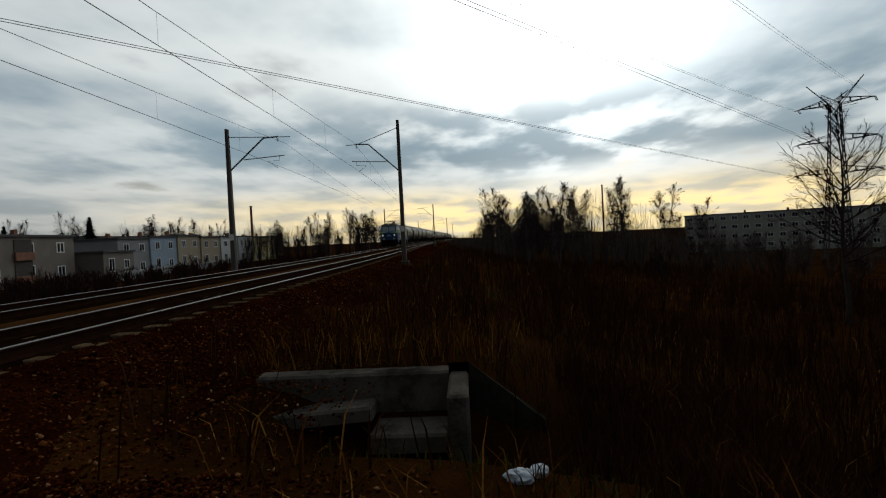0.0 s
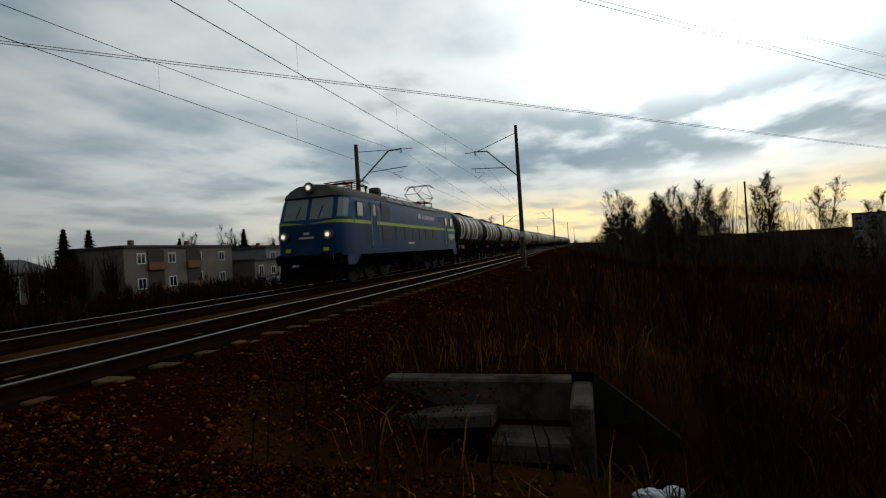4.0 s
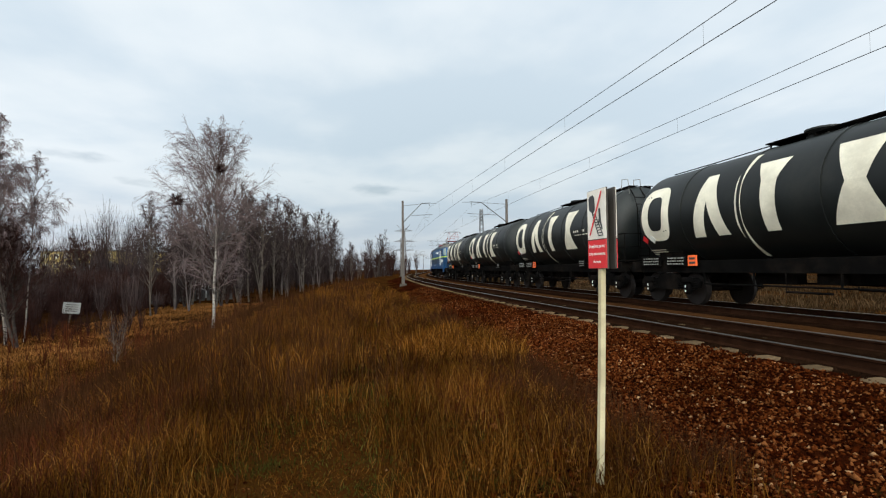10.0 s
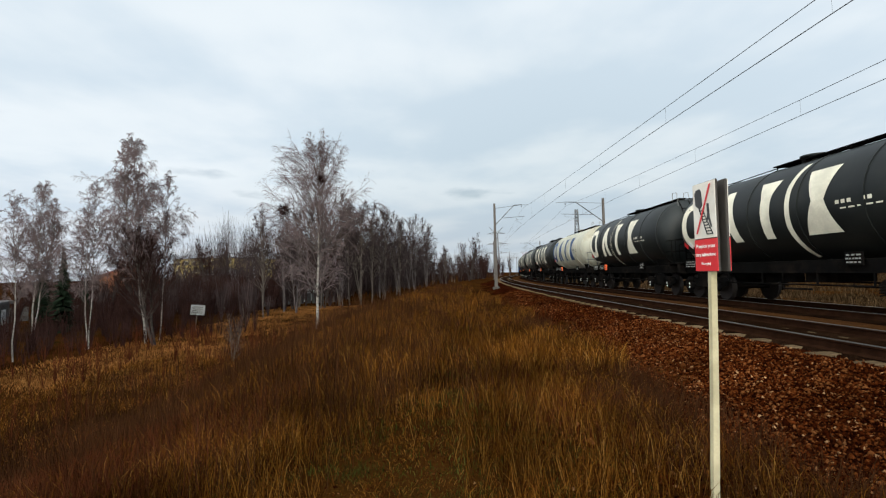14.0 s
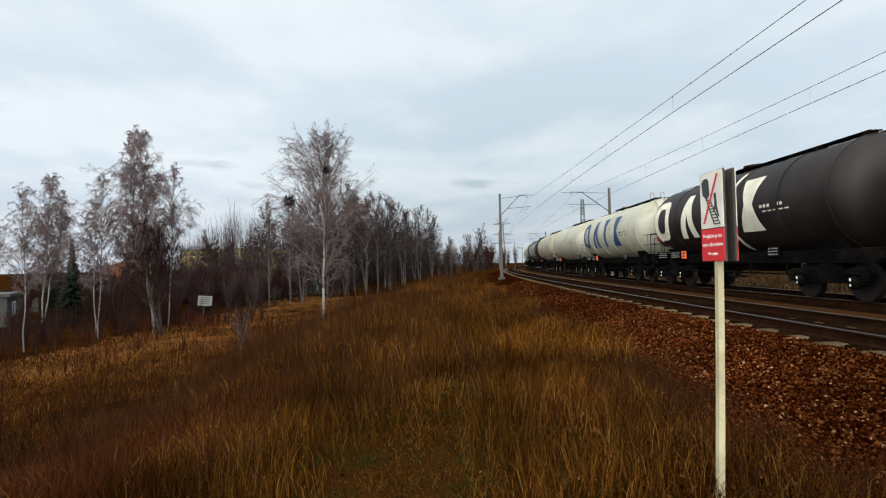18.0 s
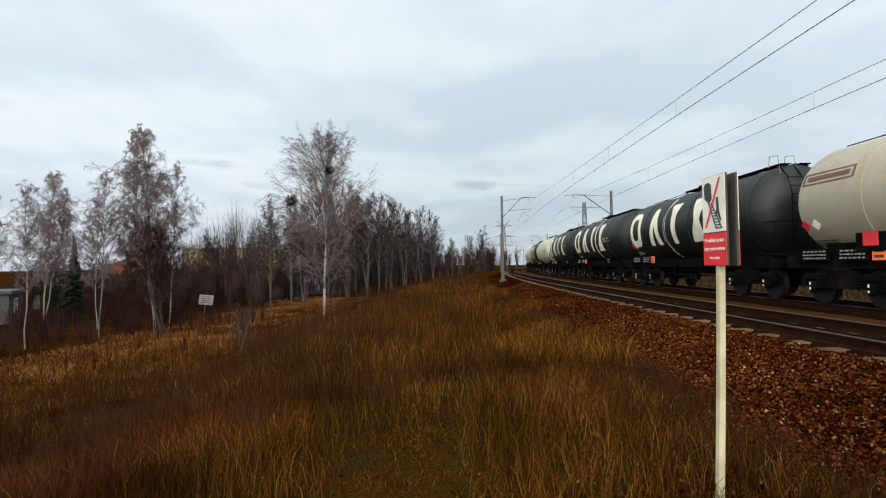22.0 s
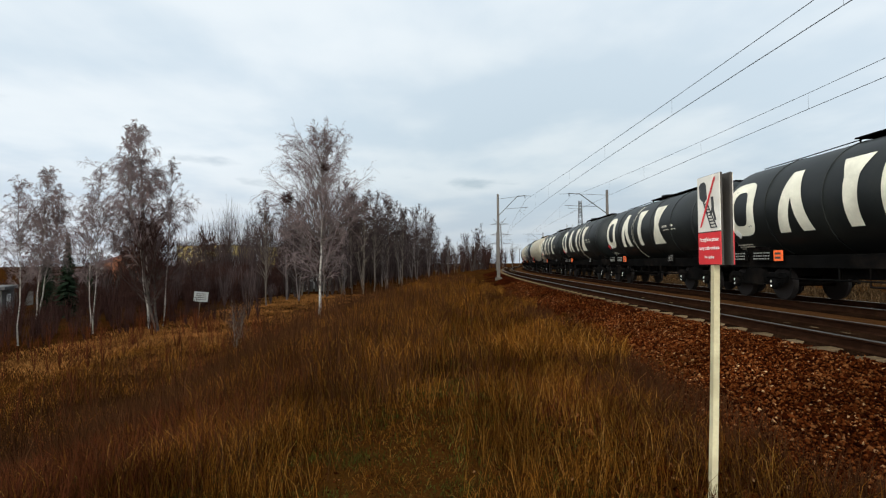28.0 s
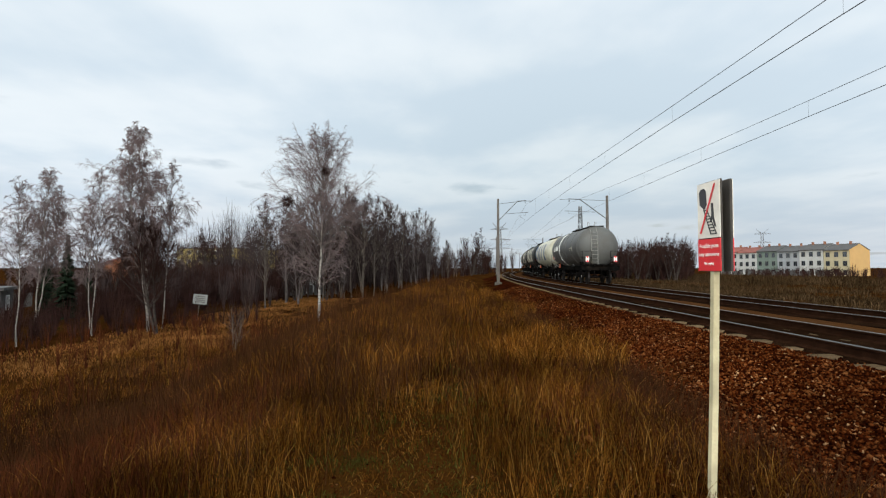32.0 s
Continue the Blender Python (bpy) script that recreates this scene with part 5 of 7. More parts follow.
MAST_S = [-250.0, -176.0, -104.0, -33.0, 42.0, 106.0, 172.0, 240.0]


def build_mast(s, side, toward, height=7.9, lean=0.0, label="tall grey concrete overhead line mast with a steel bracket"):
    """Mast at side metres off the near track's centre; toward: +1 or -1, the way to its track."""
    x, y, h = on_track(s, side)
    z0 = float(ground_z(x, y))
    m = thing("overhead_line_mast", label, "overhead line mast", "overhead line masts", pose(x, y, z0 - 0.05, lean, 0, math.degrees(h)))
    top = height - z0
    g = G()
    for z in (0, top):
        w, d = (0.17, 0.14) if z == 0 else (0.11, 0.09)
        g.v += [(-w + 0.03, -d, z), (w - 0.03, -d, z), (w, -d + 0.03, z), (w, d - 0.03, z), (w - 0.03, d, z), (-w + 0.03, d, z), (-w, d - 0.03, z), (-w, -d + 0.03, z)]
    g.f += [tuple(range(7, -1, -1)), tuple(range(8, 16))] + [(i, (i + 1) % 8, 8 + (i + 1) % 8, 8 + i) for i in range(8)]
    part("pole", g, "mast", m)
    g = G().box(0, 0, 0.12, 0.62, 0.62, 0.34, 0.05)
    part("foundation", g, "concrete", m)
    reach = toward * (abs(side if toward < 0 else side + FAR) + 0.1)
    zc = CARRIER_Z - z0
    g = G()
    g.tube([(0, 0, top - 0.45), (0, reach * 0.98, zc + 0.22), (0, reach * 1.25, zc + 0.2)], 0.022, 6)
    part("tie_rod", g, "steel", m)
    g = G()
    g.tube([(0, 0, zc - 1.6), (0, reach * 0.72, zc + 0.20), (0, reach * 1.02, zc + 0.24)], 0.045, 6)
    part("strut", g, "steel", m)
    g = G()
    g.tube([(0, reach * 0.30, zc - 0.95), (0, reach * 1.12, zc - 0.82)], 0.026, 6)
    g.tube([(0, reach * 1.02, zc - 0.83), (0, reach * 1.02, zc - 1.08), (0, reach * 0.78, zc - 1.12), (0, reach * 0.98, CONTACT_Z - z0)], 0.016, 5)
    part("registration_arm", g, "steel", m)
    g = G()
    for k in range(4):
        g.lathe([(zc + 0.16 - k * 0.05, 0.025), (zc + 0.15 - k * 0.05, 0.065), (zc + 0.13 - k * 0.05, 0.025)][::-1], "z", 10, (0, reach, 0))
    part("insulator", g, "insulator", m, smooth=True)
    g = G().box(0.19, 0, 2.3, 0.02, 0.22, 0.34)
    part("number_board", g, "white", m, "small white plate")
    return m


def build_overhead():
    for s in MAST_S:
        if s == -33.0:
            build_mast(-32.0, -FAR - 2.75, 1, 7.8)
            build_mast(-35.5, 2.55, -1, 8.6, 0.0, "tall dark concrete overhead line mast beside the track")
        else:
            build_mast(s, 2.35 if s == 42.0 else 2.7, -1, 7.4 if s == 42.0 else 7.9)
            build_mast(s - 1.0, -FAR - 3.2, 1, 7.5)
    for track, side, low in (("near", 0.0, 0.16), ("far", -FAR, 0.0)):
        drop, top = G(), []
        for a, b in zip(MAST_S[:-1], MAST_S[1:]):
            n = 13
            for i in range(n - 1 if b < MAST_S[-1] else n):
                t = i / (n - 1)
                x, y, h = on_track(a + (b - a) * t, side + 0.2 * (1 if int(a) % 2 else -1) * (1 - 2 * t))
                sag = CARRIER_Z - low - 1.07 * 4 * t * (1 - t)
                top.append((x, y, sag))
                if 0 < i < n - 1:
                    drop.tube([(x, y, sag), (x, y, CONTACT_Z - low)], 0.003, 4, False)
        w = thing("overhead_wire", "dark copper contact and carrier wires over the track", "overhead wire", "overhead wires")
        part("contact_wire", G().tube([(p[0], p[1], CONTACT_Z - low) for p in top], 0.009, 5), "wire", w)
        part("carrier_wire", G().tube(top, 0.008, 5), "wire", w)
        ob = part("dropper", drop, "wire", w)
        ob["kind"] = "stuff"


# ---- signs ----
def sign_board(parent, y, face, mats=True):
    """Flat board, 0.34 wide and 0.74 high; face: +1 or -1 along y."""
    g = G().box(0, y, 0.37, 0.34, 0.02, 0.74, 0.008)
    b = part("board", g, "board_back", parent, "thin plywood sign board")
    f = y + face * 0.012
    w = G().box(0, f, 0.505, 0.334, 0.005, 0.46)
    part("picture_panel", w, "board_white", b, "faded white warning panel")
    r = G().box(0, f, 0.135, 0.334, 0.006, 0.262)
    part("text_panel", r, "red", b, "red text panel")
    f2 = y + face * 0.017
    k = G()
    lo, hi = f2 - 0.0015, f2 + 0.0015

    def block(*pts):
        k.prism([(face * x, z) for x, z in (pts if face < 0 else pts[::-1])], lo, hi)
    # engine front, then a track that widens towards the lower corner, and an upright mark beside it
    block((0.11, 0.685), (0.055, 0.69), (0.03, 0.665), (0.02, 0.55), (0.06, 0.515), (0.125, 0.555), (0.135, 0.66))
    for i in range(9):
        t = i / 8
        k.box(face * (0.045 - 0.125 * t), f2, 0.505 - 0.20 * t, 0.050 + 0.035 * t, 0.003, 0.009)
    block((0.075, 0.52), (0.065, 0.52), (-0.045, 0.30), (-0.033, 0.30))
    block((0.028, 0.52), (0.020, 0.52), (-0.128, 0.30), (-0.116, 0.30))
    block((-0.045, 0.555), (-0.075, 0.555), (-0.085, 0.44), (-0.115, 0.36), (-0.095, 0.36), (-0.062, 0.43), (-0.04, 0.40), (-0.03, 0.41), (-0.052, 0.47))
    part("pictogram", k, "ink", b, "black pictogram of simple blocks")
    x = G()
    x.prism([(face * 0.125, 0.315), (face * 0.105, 0.315), (-face * 0.115, 0.71), (-face * 0.095, 0.71)], f2 + face * 0.003 - 0.0015, f2 + face * 0.003 + 0.0015)
    part("red_slash", x, "red", b)
    for i, (words, size) in enumerate((("Przejście przez", 0.046), ("tory zabronione", 0.046), ("Nie ryzykuj", 0.030))):
        c = bpy.data.curves.new("warning_text", "FONT")
        c.body, c.size, c.extrude, c.align_x = words, size, 0.001, "CENTER"
        t = new("warning_text", c)
        c.materials.append(MAT["white"])
        t.parent = b
        t.matrix_basis = pose(0, f2, 0.195 - 0.07 * i, 90, 0, 180 if face > 0 else 0)


def build_sign(x, y, base_dx, base_dy, rz, label):
    z0 = float(ground_z(x, y))
    s = thing("warning_sign", label, "warning sign", "track crossing warning signs", pose(x, y, 1.09, 0, 0, rz))
    s.scale = (0.88, 0.88, 0.88)
    h = (1.09 - z0) / 0.88
    g = G()
    n = 9
    for i in range(n):
        t = i / (n - 1)
        z = -h - 0.1 + (h + 0.1 + 0.66) * t
        dx = base_dx * (1 - t) ** 1.6
        dy = base_dy * (1 - t) ** 1.6
        g.v += [(dx - 0.024, dy - 0.024, z), (dx + 0.024, dy - 0.024, z), (dx + 0.024, dy + 0.024, z), (dx - 0.024, dy + 0.024, z)]
    for i in range(n - 1):
        g.f += [(4 * i + j, 4 * i + (j + 1) % 4, 4 * i + 4 + (j + 1) % 4, 4 * i + 4 + j) for j in range(4)]
    g.f += [(3, 2, 1, 0), tuple(range(4 * n - 4, 4 * n))]
    part("post", g, "wood", s, "bent pale wooden post")
    sign_board(s, 0.04, 1), sign_board(s, -0.04, -1)
    for z in (0.2, 0.6):
        part("bracket", G().box(0, 0, z, 0.1, 0.058, 0.03), "steel", s)
    return s


# ---- culvert head by the track ----
def build_culvert():
    c = thing("culvert_headwall", "weathered concrete culvert headwall with a wing and fallen slabs", "culvert")
    g = G()
    g.box(-10.25, 4.9, -1.3, 0.30, 2.68, 1.4, 0.03)
    part("headwall", g, "concrete", c)
    g = G().box(-9.77, 6.125, -1.30, 1.26, 0.23, 1.38, 0.03)
    part("side_wall", g, "concrete", c, "worn side wall with pale top")
    g = G()
    g.v += [(-10.1, 6.0, -0.5), (-10.1, 6.25, -0.5), (-9.9, 7.15, -1.2), (-10.1, 7.15, -1.2), (-10.1, 6.0, -2.2), (-10.1, 6.25, -2.2), (-9.9, 7.15, -2.2), (-10.1, 7.15, -2.2)]
    g.f += [(0, 1, 2, 3), (4, 7, 6, 5), (0, 4, 5, 1), (1, 5, 6, 2), (2, 6, 7, 3), (3, 7, 4, 0)]
    # shade on the face turned from the sun is painted in
    part("wing_wall", g, "concrete_shade", c, "wing wall with backlit shade painted into its concrete")
    slab = thing("concrete_slab", "pale broken concrete slab lying behind the culvert wall", "concrete slab", "culvert slabs", pose(-9.95, 4.5, -1.0, 3, -6, 3))
    part("slab", G().box(0, 0, 0, 0.8, 1.2, 0.16, 0.03), "concrete", slab)
    slab = thing("concrete_slab", "low stained concrete slab inside the culvert head", "concrete slab", "culvert slabs", pose(-9.75, 5.55, -1.22, 0, -4, 0))
    part("slab", G().box(0, 0, 0, 0.8, 0.9, 0.2, 0.03), "concrete", slab)
    rs = random.Random(4)
    for i, (x, y, z, s) in enumerate(((-7.55, 6.60, -1.78, 0.075), (-7.75, 6.76, -1.72, 0.06))):
        bag = bpy.data.meshes.new("plastic_bag")
        bm = bmesh.new()
        bmesh.ops.create_icosphere(bm, subdivisions=3, radius=1.0)
        for v in bm.verts:
            k = 1 + 0.35 * noise.noise(v.co * 2.1 + Vector((i * 3, 0, 0))) + 0.2 * noise.noise(v.co * 5)
            v.co = Vector((v.co.x * 1.2, v.co.y * 1.4, v.co.z * 0.75)) * k * s
        bm.to_mesh(bag), bm.free()
        bag.materials.append(MAT["plastic"])
        ob = new("plastic_bag", bag)
        ob.matrix_basis = pose(x, y, float(ground_z(x, y)) + s * 0.4, 0, 0, 40 * i)
        tagged(ob, "crumpled white plastic bag lying in the ditch", "litter", "litter bags")


# ---- high-voltage line ----
ARMS = [(0.865, 7.2), (0.66, 7.6), (0.48, 8.0)]


def build_pylon(x, y, heading, height, label, fine=True):
    z0 = float(ground_z(x, y)) - 0.2
    p = thing("lattice_pylon", label, "power pylon", "power pylons", pose(x, y, z0, 0, 0, heading))
    r = (0.10 if height > 40.5 else 0.06) if fine else 0.10
    half = lambda z: 2.6 * (1 - z / height * 0.80) if z < height * 0.6 else 2.6 * 0.52 * (1 - (z - height * 0.6) / height * 0.9)
    # distant pylons take the paler mast grey, which paints haze over their steel
    steel = "pylon_steel" if fine else "mast"
    brace = G()
    levels = [height * t for t in (0, 0.13, 0.25, 0.36, 0.48, 0.57, 0.66, 0.73, 0.80, 0.87)]
    for sx in (1, -1):
        for sy in (1, -1):
            part("leg", G().tube([(sx * half(z), sy * half(z), z) for z in levels], r * 1.3, 5), steel, p)
    for a, b in zip(levels[:-1], levels[1:]):
        for sx, sy, tx, ty in ((1, 1, 1, -1), (1, -1, -1, -1), (-1, -1, -1, 1), (-1, 1, 1, 1)):
            ha, hb = half(a), half(b)
            brace.tube([(sx * ha, sy * ha, a), (tx * hb, ty * hb, b)], r * 0.7, 4)
            brace.tube([(tx * ha, ty * ha, a), (sx * hb, sy * hb, b)], r * 0.7, 4)
            brace.tube([(sx * hb, sy * hb, b), (tx * hb, ty * hb, b)], r * 0.7, 4)
    part("bracing", brace, steel, p)
    tips = []
    for t, reach in ARMS:
        z, h = height * t, half(height * t)
        for sy in (1, -1):
            g = G()
            tip = (0, sy * reach, z + 0.3)
            for sx in (1, -1):
                g.tube([(sx * h, sy * h, z), tip], r, 4)
                g.tube([(sx * h, sy * h, z + 1.5), tip], r * 0.8, 4)
                for k in (0.3, 0.6):
                    g.tube([(sx * h * (1 - k), sy * (h + (reach - h) * k), z + 0.3 * k), (sx * h * (1 - k), sy * (h + (reach - h) * k), z + 1.5 - 1.2 * k), (-sx * h * (1 - k), sy * (h + (reach - h) * k), z + 0.3 * k)], r * 0.6, 4)
            part("cross_arm", g, steel, p)
            tips.append(tip)
            if fine:
                for sx in (1, -1):
                    q = G()
                    for o in (-0.12, 0.12):
                        q.tube([(sx * 0.1, sy * reach + o, z + 0.25), (sx * 2.3, sy * reach + o, z - 0.25)], 0.09, 6)
                    part("insulator_string", q, "insulator", p, "dark strain insulator string")
    for sy in (1, -1):
        g = G()
        z, h = height * 0.87, half(height * 0.87)
        for sx in (1, -1):
            g.tube([(sx * h, sy * h, z), (0, sy * 5.4, height)], r, 4)
            g.tube([(sx * h, -sy * h, z), (0, sy * 2.6, height * 0.935)], r * 0.7, 4)
        part("earth_wire_horn", g, steel, p)
        tips.append((0, sy * 5.4, height))
    m = pose(x, y, z0, 0, 0, heading)
    return [m @ Vector(t) for t in tips]


def build_power_line():
    h1 = math.degrees(math.atan2(-62 - 93, 26 + 126))
    a = build_pylon(-126, 93, h1, 41.0, "tall grey lattice power pylon behind the bare tree")
    b = build_pylon(26.0, -62.0, -52.0, 34.0, "grey lattice strain pylon with three cross arms beyond the tracks")
    build_pylon(497, -324, -30.0, 42.0, "distant lattice power pylon, coloured pale for haze", False)
    build_pylon(395, -46, -20.0, 40.0, "distant lattice power pylon, coloured pale for haze", False)
    for p, q, sag in ((a, b, 2.6),):
        w = thing("power_line", "thin dark sagging high-voltage conductors", "power line", "power lines")
        for k, (u, v) in enumerate(zip(p, q)):
            if p is a and k in (2, 3, 6, 7):
                continue
            if p is a and k in (4, 5):
                sag = 0.2
            for o in ((-0.2, 0.2) if k < 6 else (0.0,)):
                g = G()
                pts = []
                for i in range(25):
                    t = i / 24
                    r = u.lerp(v, t)
                    pts.append((r.x + o * 0.7, r.y + o * 0.7, r.z - 0.3 - sag * 4 * t * (1 - t) * (0.6 if k > 5 else 1.0)))
                g.tube(pts, 0.020, 4)
                part("conductor", g, "wire", w)


def build_tower():
    """Lattice radio tower above the far trees."""
    x, y = 244.0, -66.0
    z0 = float(ground_z(x, y))
    t = thing("radio_tower", "slim distant lattice tower above the trees", "tower", at=pose(x, y, z0))
    g = G()
    H = 33.0
    lev = np.linspace(0, H, 12)
    hw = lambda z: 0.9 * (1 - z / H) + 0.6
    for sx in (1, -1):
        for sy in (1, -1):
            g.tube([(sx * hw(z), sy * hw(z), z) for z in lev], 0.13, 4)
    for a, b in zip(lev[:-1], lev[1:]):
        for sx, sy, tx, ty in ((1, 1, 1, -1), (1, -1, -1, -1), (-1, -1, -1, 1), (-1, 1, 1, 1)):
            g.tube([(sx * hw(a), sy * hw(a), a), (tx * hw(b), ty * hw(b), b)], 0.08, 4)
            g.tube([(tx * hw(a), ty * hw(a), a), (sx * hw(b), sy * hw(b), b)], 0.08, 4)
    part("lattice", g, "steel", t)
    g = G()
    for i in range(4):
        g.box(0, 0, H - 1.0 - 1.6 * i, 1.5, 1.5, 0.9, 0.2)
    part("antenna_drum", g, "steel", t)


# ---- houses ----
def build_house(name, x, y, rz, L, D, H, wall, label, roof="flat", rows=2, cols=4, roof_mat="roof_dark", group="", z=None, gable=None, chimneys=1, win=(1.2, 1.2), category="house", sash="frame_white"):
    """A house with its front along local x, facing -y and +y."""
    z0 = float(ground_z(x, y)) - 0.3 if z is None else z
    h = thing(name, label, category, group, pose(x, y, z0, 0, 0, rz))
    part("wall", G().box(0, 0, H / 2, L, D, H), wall, h)
    if roof == "flat":
        part("roof", G().box(0, 0, H + 0.12, L + 0.5, D + 0.5, 0.28, 0.04), roof_mat, h)
        top = H + 0.26
    else:
        rise = D * 0.22
        g = G()
        e = 0.4
        g.v += [(-L / 2 - 0.1, -D / 2 - e, H), (L / 2 + 0.1, -D / 2 - e, H), (L / 2 + 0.1, 0, H + rise), (-L / 2 - 0.1, 0, H + rise), (-L / 2 - 0.1, D / 2 + e, H), (L / 2 + 0.1, D / 2 + e, H)]
        g.v += [(p[0], p[1], p[2] + 0.18) for p in g.v]
        g.f += [(6, 7, 8, 9), (9, 8, 11, 10), (3, 2, 1, 0), (4, 5, 2, 3), (0, 1, 7, 6), (5, 4, 10, 11), (1, 2, 8, 7), (2, 5, 11, 8), (3, 0, 6, 9), (4, 3, 9, 10)]
        part("roof", g, roof_mat, h)
        for s in (1, -1):
            g = G()
            g.v += [(s * L / 2, -D / 2, H), (s * L / 2, D / 2, H), (s * L / 2, 0, H + rise), (s * (L / 2 - 0.2), -D / 2, H), (s * (L / 2 - 0.2), D / 2, H), (s * (L / 2 - 0.2), 0, H + rise)]
            g.f += [(0, 1, 2), (5, 4, 3), (0, 3, 4, 1), (1, 4, 5, 2), (2, 5, 3, 0)]
            part("gable", g, gable or wall, h)
        top = H + rise
    if gable:
        part("end_wall", G().box(-L / 2 - 0.06, 0, H / 2, 0.12, D, H), gable, h)
    ch = H / rows
    for side in (-1, 1):
        for r in range(rows):
            for c in range(cols):
                cx = -L / 2 + L * (c + 0.5) / cols
                cz = ch * r + ch * 0.55
                tall = win[1] * (1.5 if (r == 0 and c % 3 == 1 and rows < 5) else 1.0)
                g = G()
                a, b = win[0] / 2, tall / 2
                for dx, dz, sx, sz in ((0, b, 2 * a + 0.16, 0.1), (0, -b, 2 * a + 0.16, 0.1), (a, 0, 0.1, 2 * b), (-a, 0, 0.1, 2 * b), (0, 0, 0.07, 2 * b)):
                    g.box(cx + dx, side * (D / 2 + 0.02), cz + dz, sx, 0.09, sz)
                w = part("window", g, sash, h)
                part("pane", G().box(cx, side * (D / 2 + 0.005), cz, 2 * a - 0.08, 0.04, 2 * b - 0.08), "dark_glass", w)
    for i in range(chimneys):
        cx = -L / 2 + L * (i + 0.5) / chimneys
        part("chimney", G().box(cx, 0.8, top + 0.35, 0.6, 0.5, 1.0, 0.03), "brick", h)
    return h


def build_houses():
    # older flat-roofed houses across the line, towards the sun
    loggia = build_house("flat_roofed_house", -59.0, -50.0, 4, 20, 9, 6.0, "plaster_tan", "two-storey tan flat-roofed house with a loggia", cols=4, group="old flat-roofed houses", chimneys=2)
    for x in (-1.5, 5.2):
        # flat panel on the wall; its dark colour stands for the loggia's shade
        part("loggia_recess", G().box(x, 4.53, 3.0, 2.6, 0.10, 5.4, 0.02), "board_back", loggia, "flat dark panel painting the shade of a loggia")
        for z in (0.9, 3.7):
            part("balcony_front", G().box(x, 4.70, z, 2.8, 0.28, 0.95, 0.03), "brick", loggia, "red-brown balcony front")
    build_house("garden_shed", -74, -46, 4, 7, 5, 3.9, "plaster_tan", "low tan outbuilding beside the house", rows=1, cols=2, group="sheds", chimneys=0, category="shed")
    build_house("detached_house", -47, -62, 20, 9, 8, 4.0, "plaster_tan", "tan house with a dark pitched roof among conifers", "pitched", 2, 2, "roof_dark", "old houses")
    for i in range(11):
        x, y = -64.0 - 3.05 * i, -37.0 - 0.35 * i
        w = thing("garden_wall", "low pale rendered garden wall before the terrace", "wall", "terrace garden walls", pose(x, y, float(ground_z(x, y)), 0, 0, 6.5))
        part("wall", G().box(0, 0, 0.45, 2.95, 0.22, 1.2 + 0.15 * (i % 2), 0.03), "plaster_grey", w)
        part("coping", G().box(0, 0, 1.09 + 0.075 * (i % 2), 3.0, 0.32, 0.08, 0.02), "plaster_white", w)
        part("pier", G().box(1.52, 0, 0.6, 0.3, 0.3, 1.5, 0.03), "plaster_grey", w)
    cols = ["plaster_grey", "plaster_blue", "plaster_sand", "plaster_sand", "plaster_bright", "plaster_bright", "plaster_straw", "plaster_straw"]
    names = ["grey", "pale blue", "sand-coloured", "sand-coloured", "white", "white", "straw-yellow", "straw-yellow"]
    for i, c in enumerate(cols):
        build_house("terraced_house", -82 - 7.6 * i, -51.5 + 0.25 * i, 0, 7.5, 10, 6.0 + 0.15 * (i % 3), c, names[i] + " two-storey flat-roofed terraced house", cols=2, group="old terraced houses", chimneys=1)
    build_house("flat_roofed_house", -150, -95, 0, 60, 12, 8.5, "plaster_grey", "long grey flat-roofed building behind the terrace", cols=10, group="old flat-roofed houses", chimneys=3)
    # panel-built block of flats
    a, b = Vector((-182.8, 82.2)), Vector((-152.0, 146.0))
    mid, d = (a + b) / 2, b - a
    build_house("apartment_block", mid.x, mid.y, math.degrees(math.atan2(d.y, d.x)), d.length, 12, 14.6, "panel", "five-storey grey panel-built apartment block", rows=5, cols=22, z=-10.4, chimneys=6, win=(1.6, 1.3), category="apartment block")
    # new terrace across the line
    a, b = Vector((151.3, -123.0)), Vector((190.0, -110.0))
    ang = math.degrees(math.atan2(b.y - a.y, b.x - a.x))
    mats = ["plaster_cream", "plaster_white", "plaster_grey", "plaster_green", "plaster_white", "plaster_white"]
    labs = ["cream", "pale", "light grey", "grey-green", "white", "white"]
    for i in range(6):
        p = a + (b - a) * ((i + 0.5) / 5.2)
        build_house("row_house", p.x + 1.5, p.y - 4.5, ang, 7.7, 9.5, 8.6 + 0.3 * (i % 2), mats[i], labs[i] + " three-storey row house with a dark roof", "pitched", 3, 3, "roof_dark" if i < 4 else "roof_red", "new row houses", gable="plaster_yellow" if i == 0 else None, chimneys=2, win=(1.15, 1.5), z=-2.0, sash="fence")
    # low sheds and dark garden walls before the row
    for i in range(9):
        p = a + (b - a) * (i / 8.6) + Vector((-4.5, 12.5))
        w = thing("garden_wall", "low dark garden wall before the row houses", "wall", "row house garden walls", pose(p.x, p.y, float(ground_z(p.x, p.y)), 0, 0, ang))
        part("wall", G().box(0, 0, 0.6, 3.6, 0.3, 1.5 + 0.4 * (i % 3), 0.04), "fence", w)
        part("coping", G().box(0, 0, 1.38 + 0.2 * (i % 3), 3.7, 0.4, 0.08, 0.02), "roof_dark", w)
    build_house("row_house", 148, -150, ang, 16, 9.5, 7.6, "plaster_white", "white row house with a red-brown roof", "pitched", 3, 4, "roof_red", "new row houses", chimneys=2, z=-2.0)
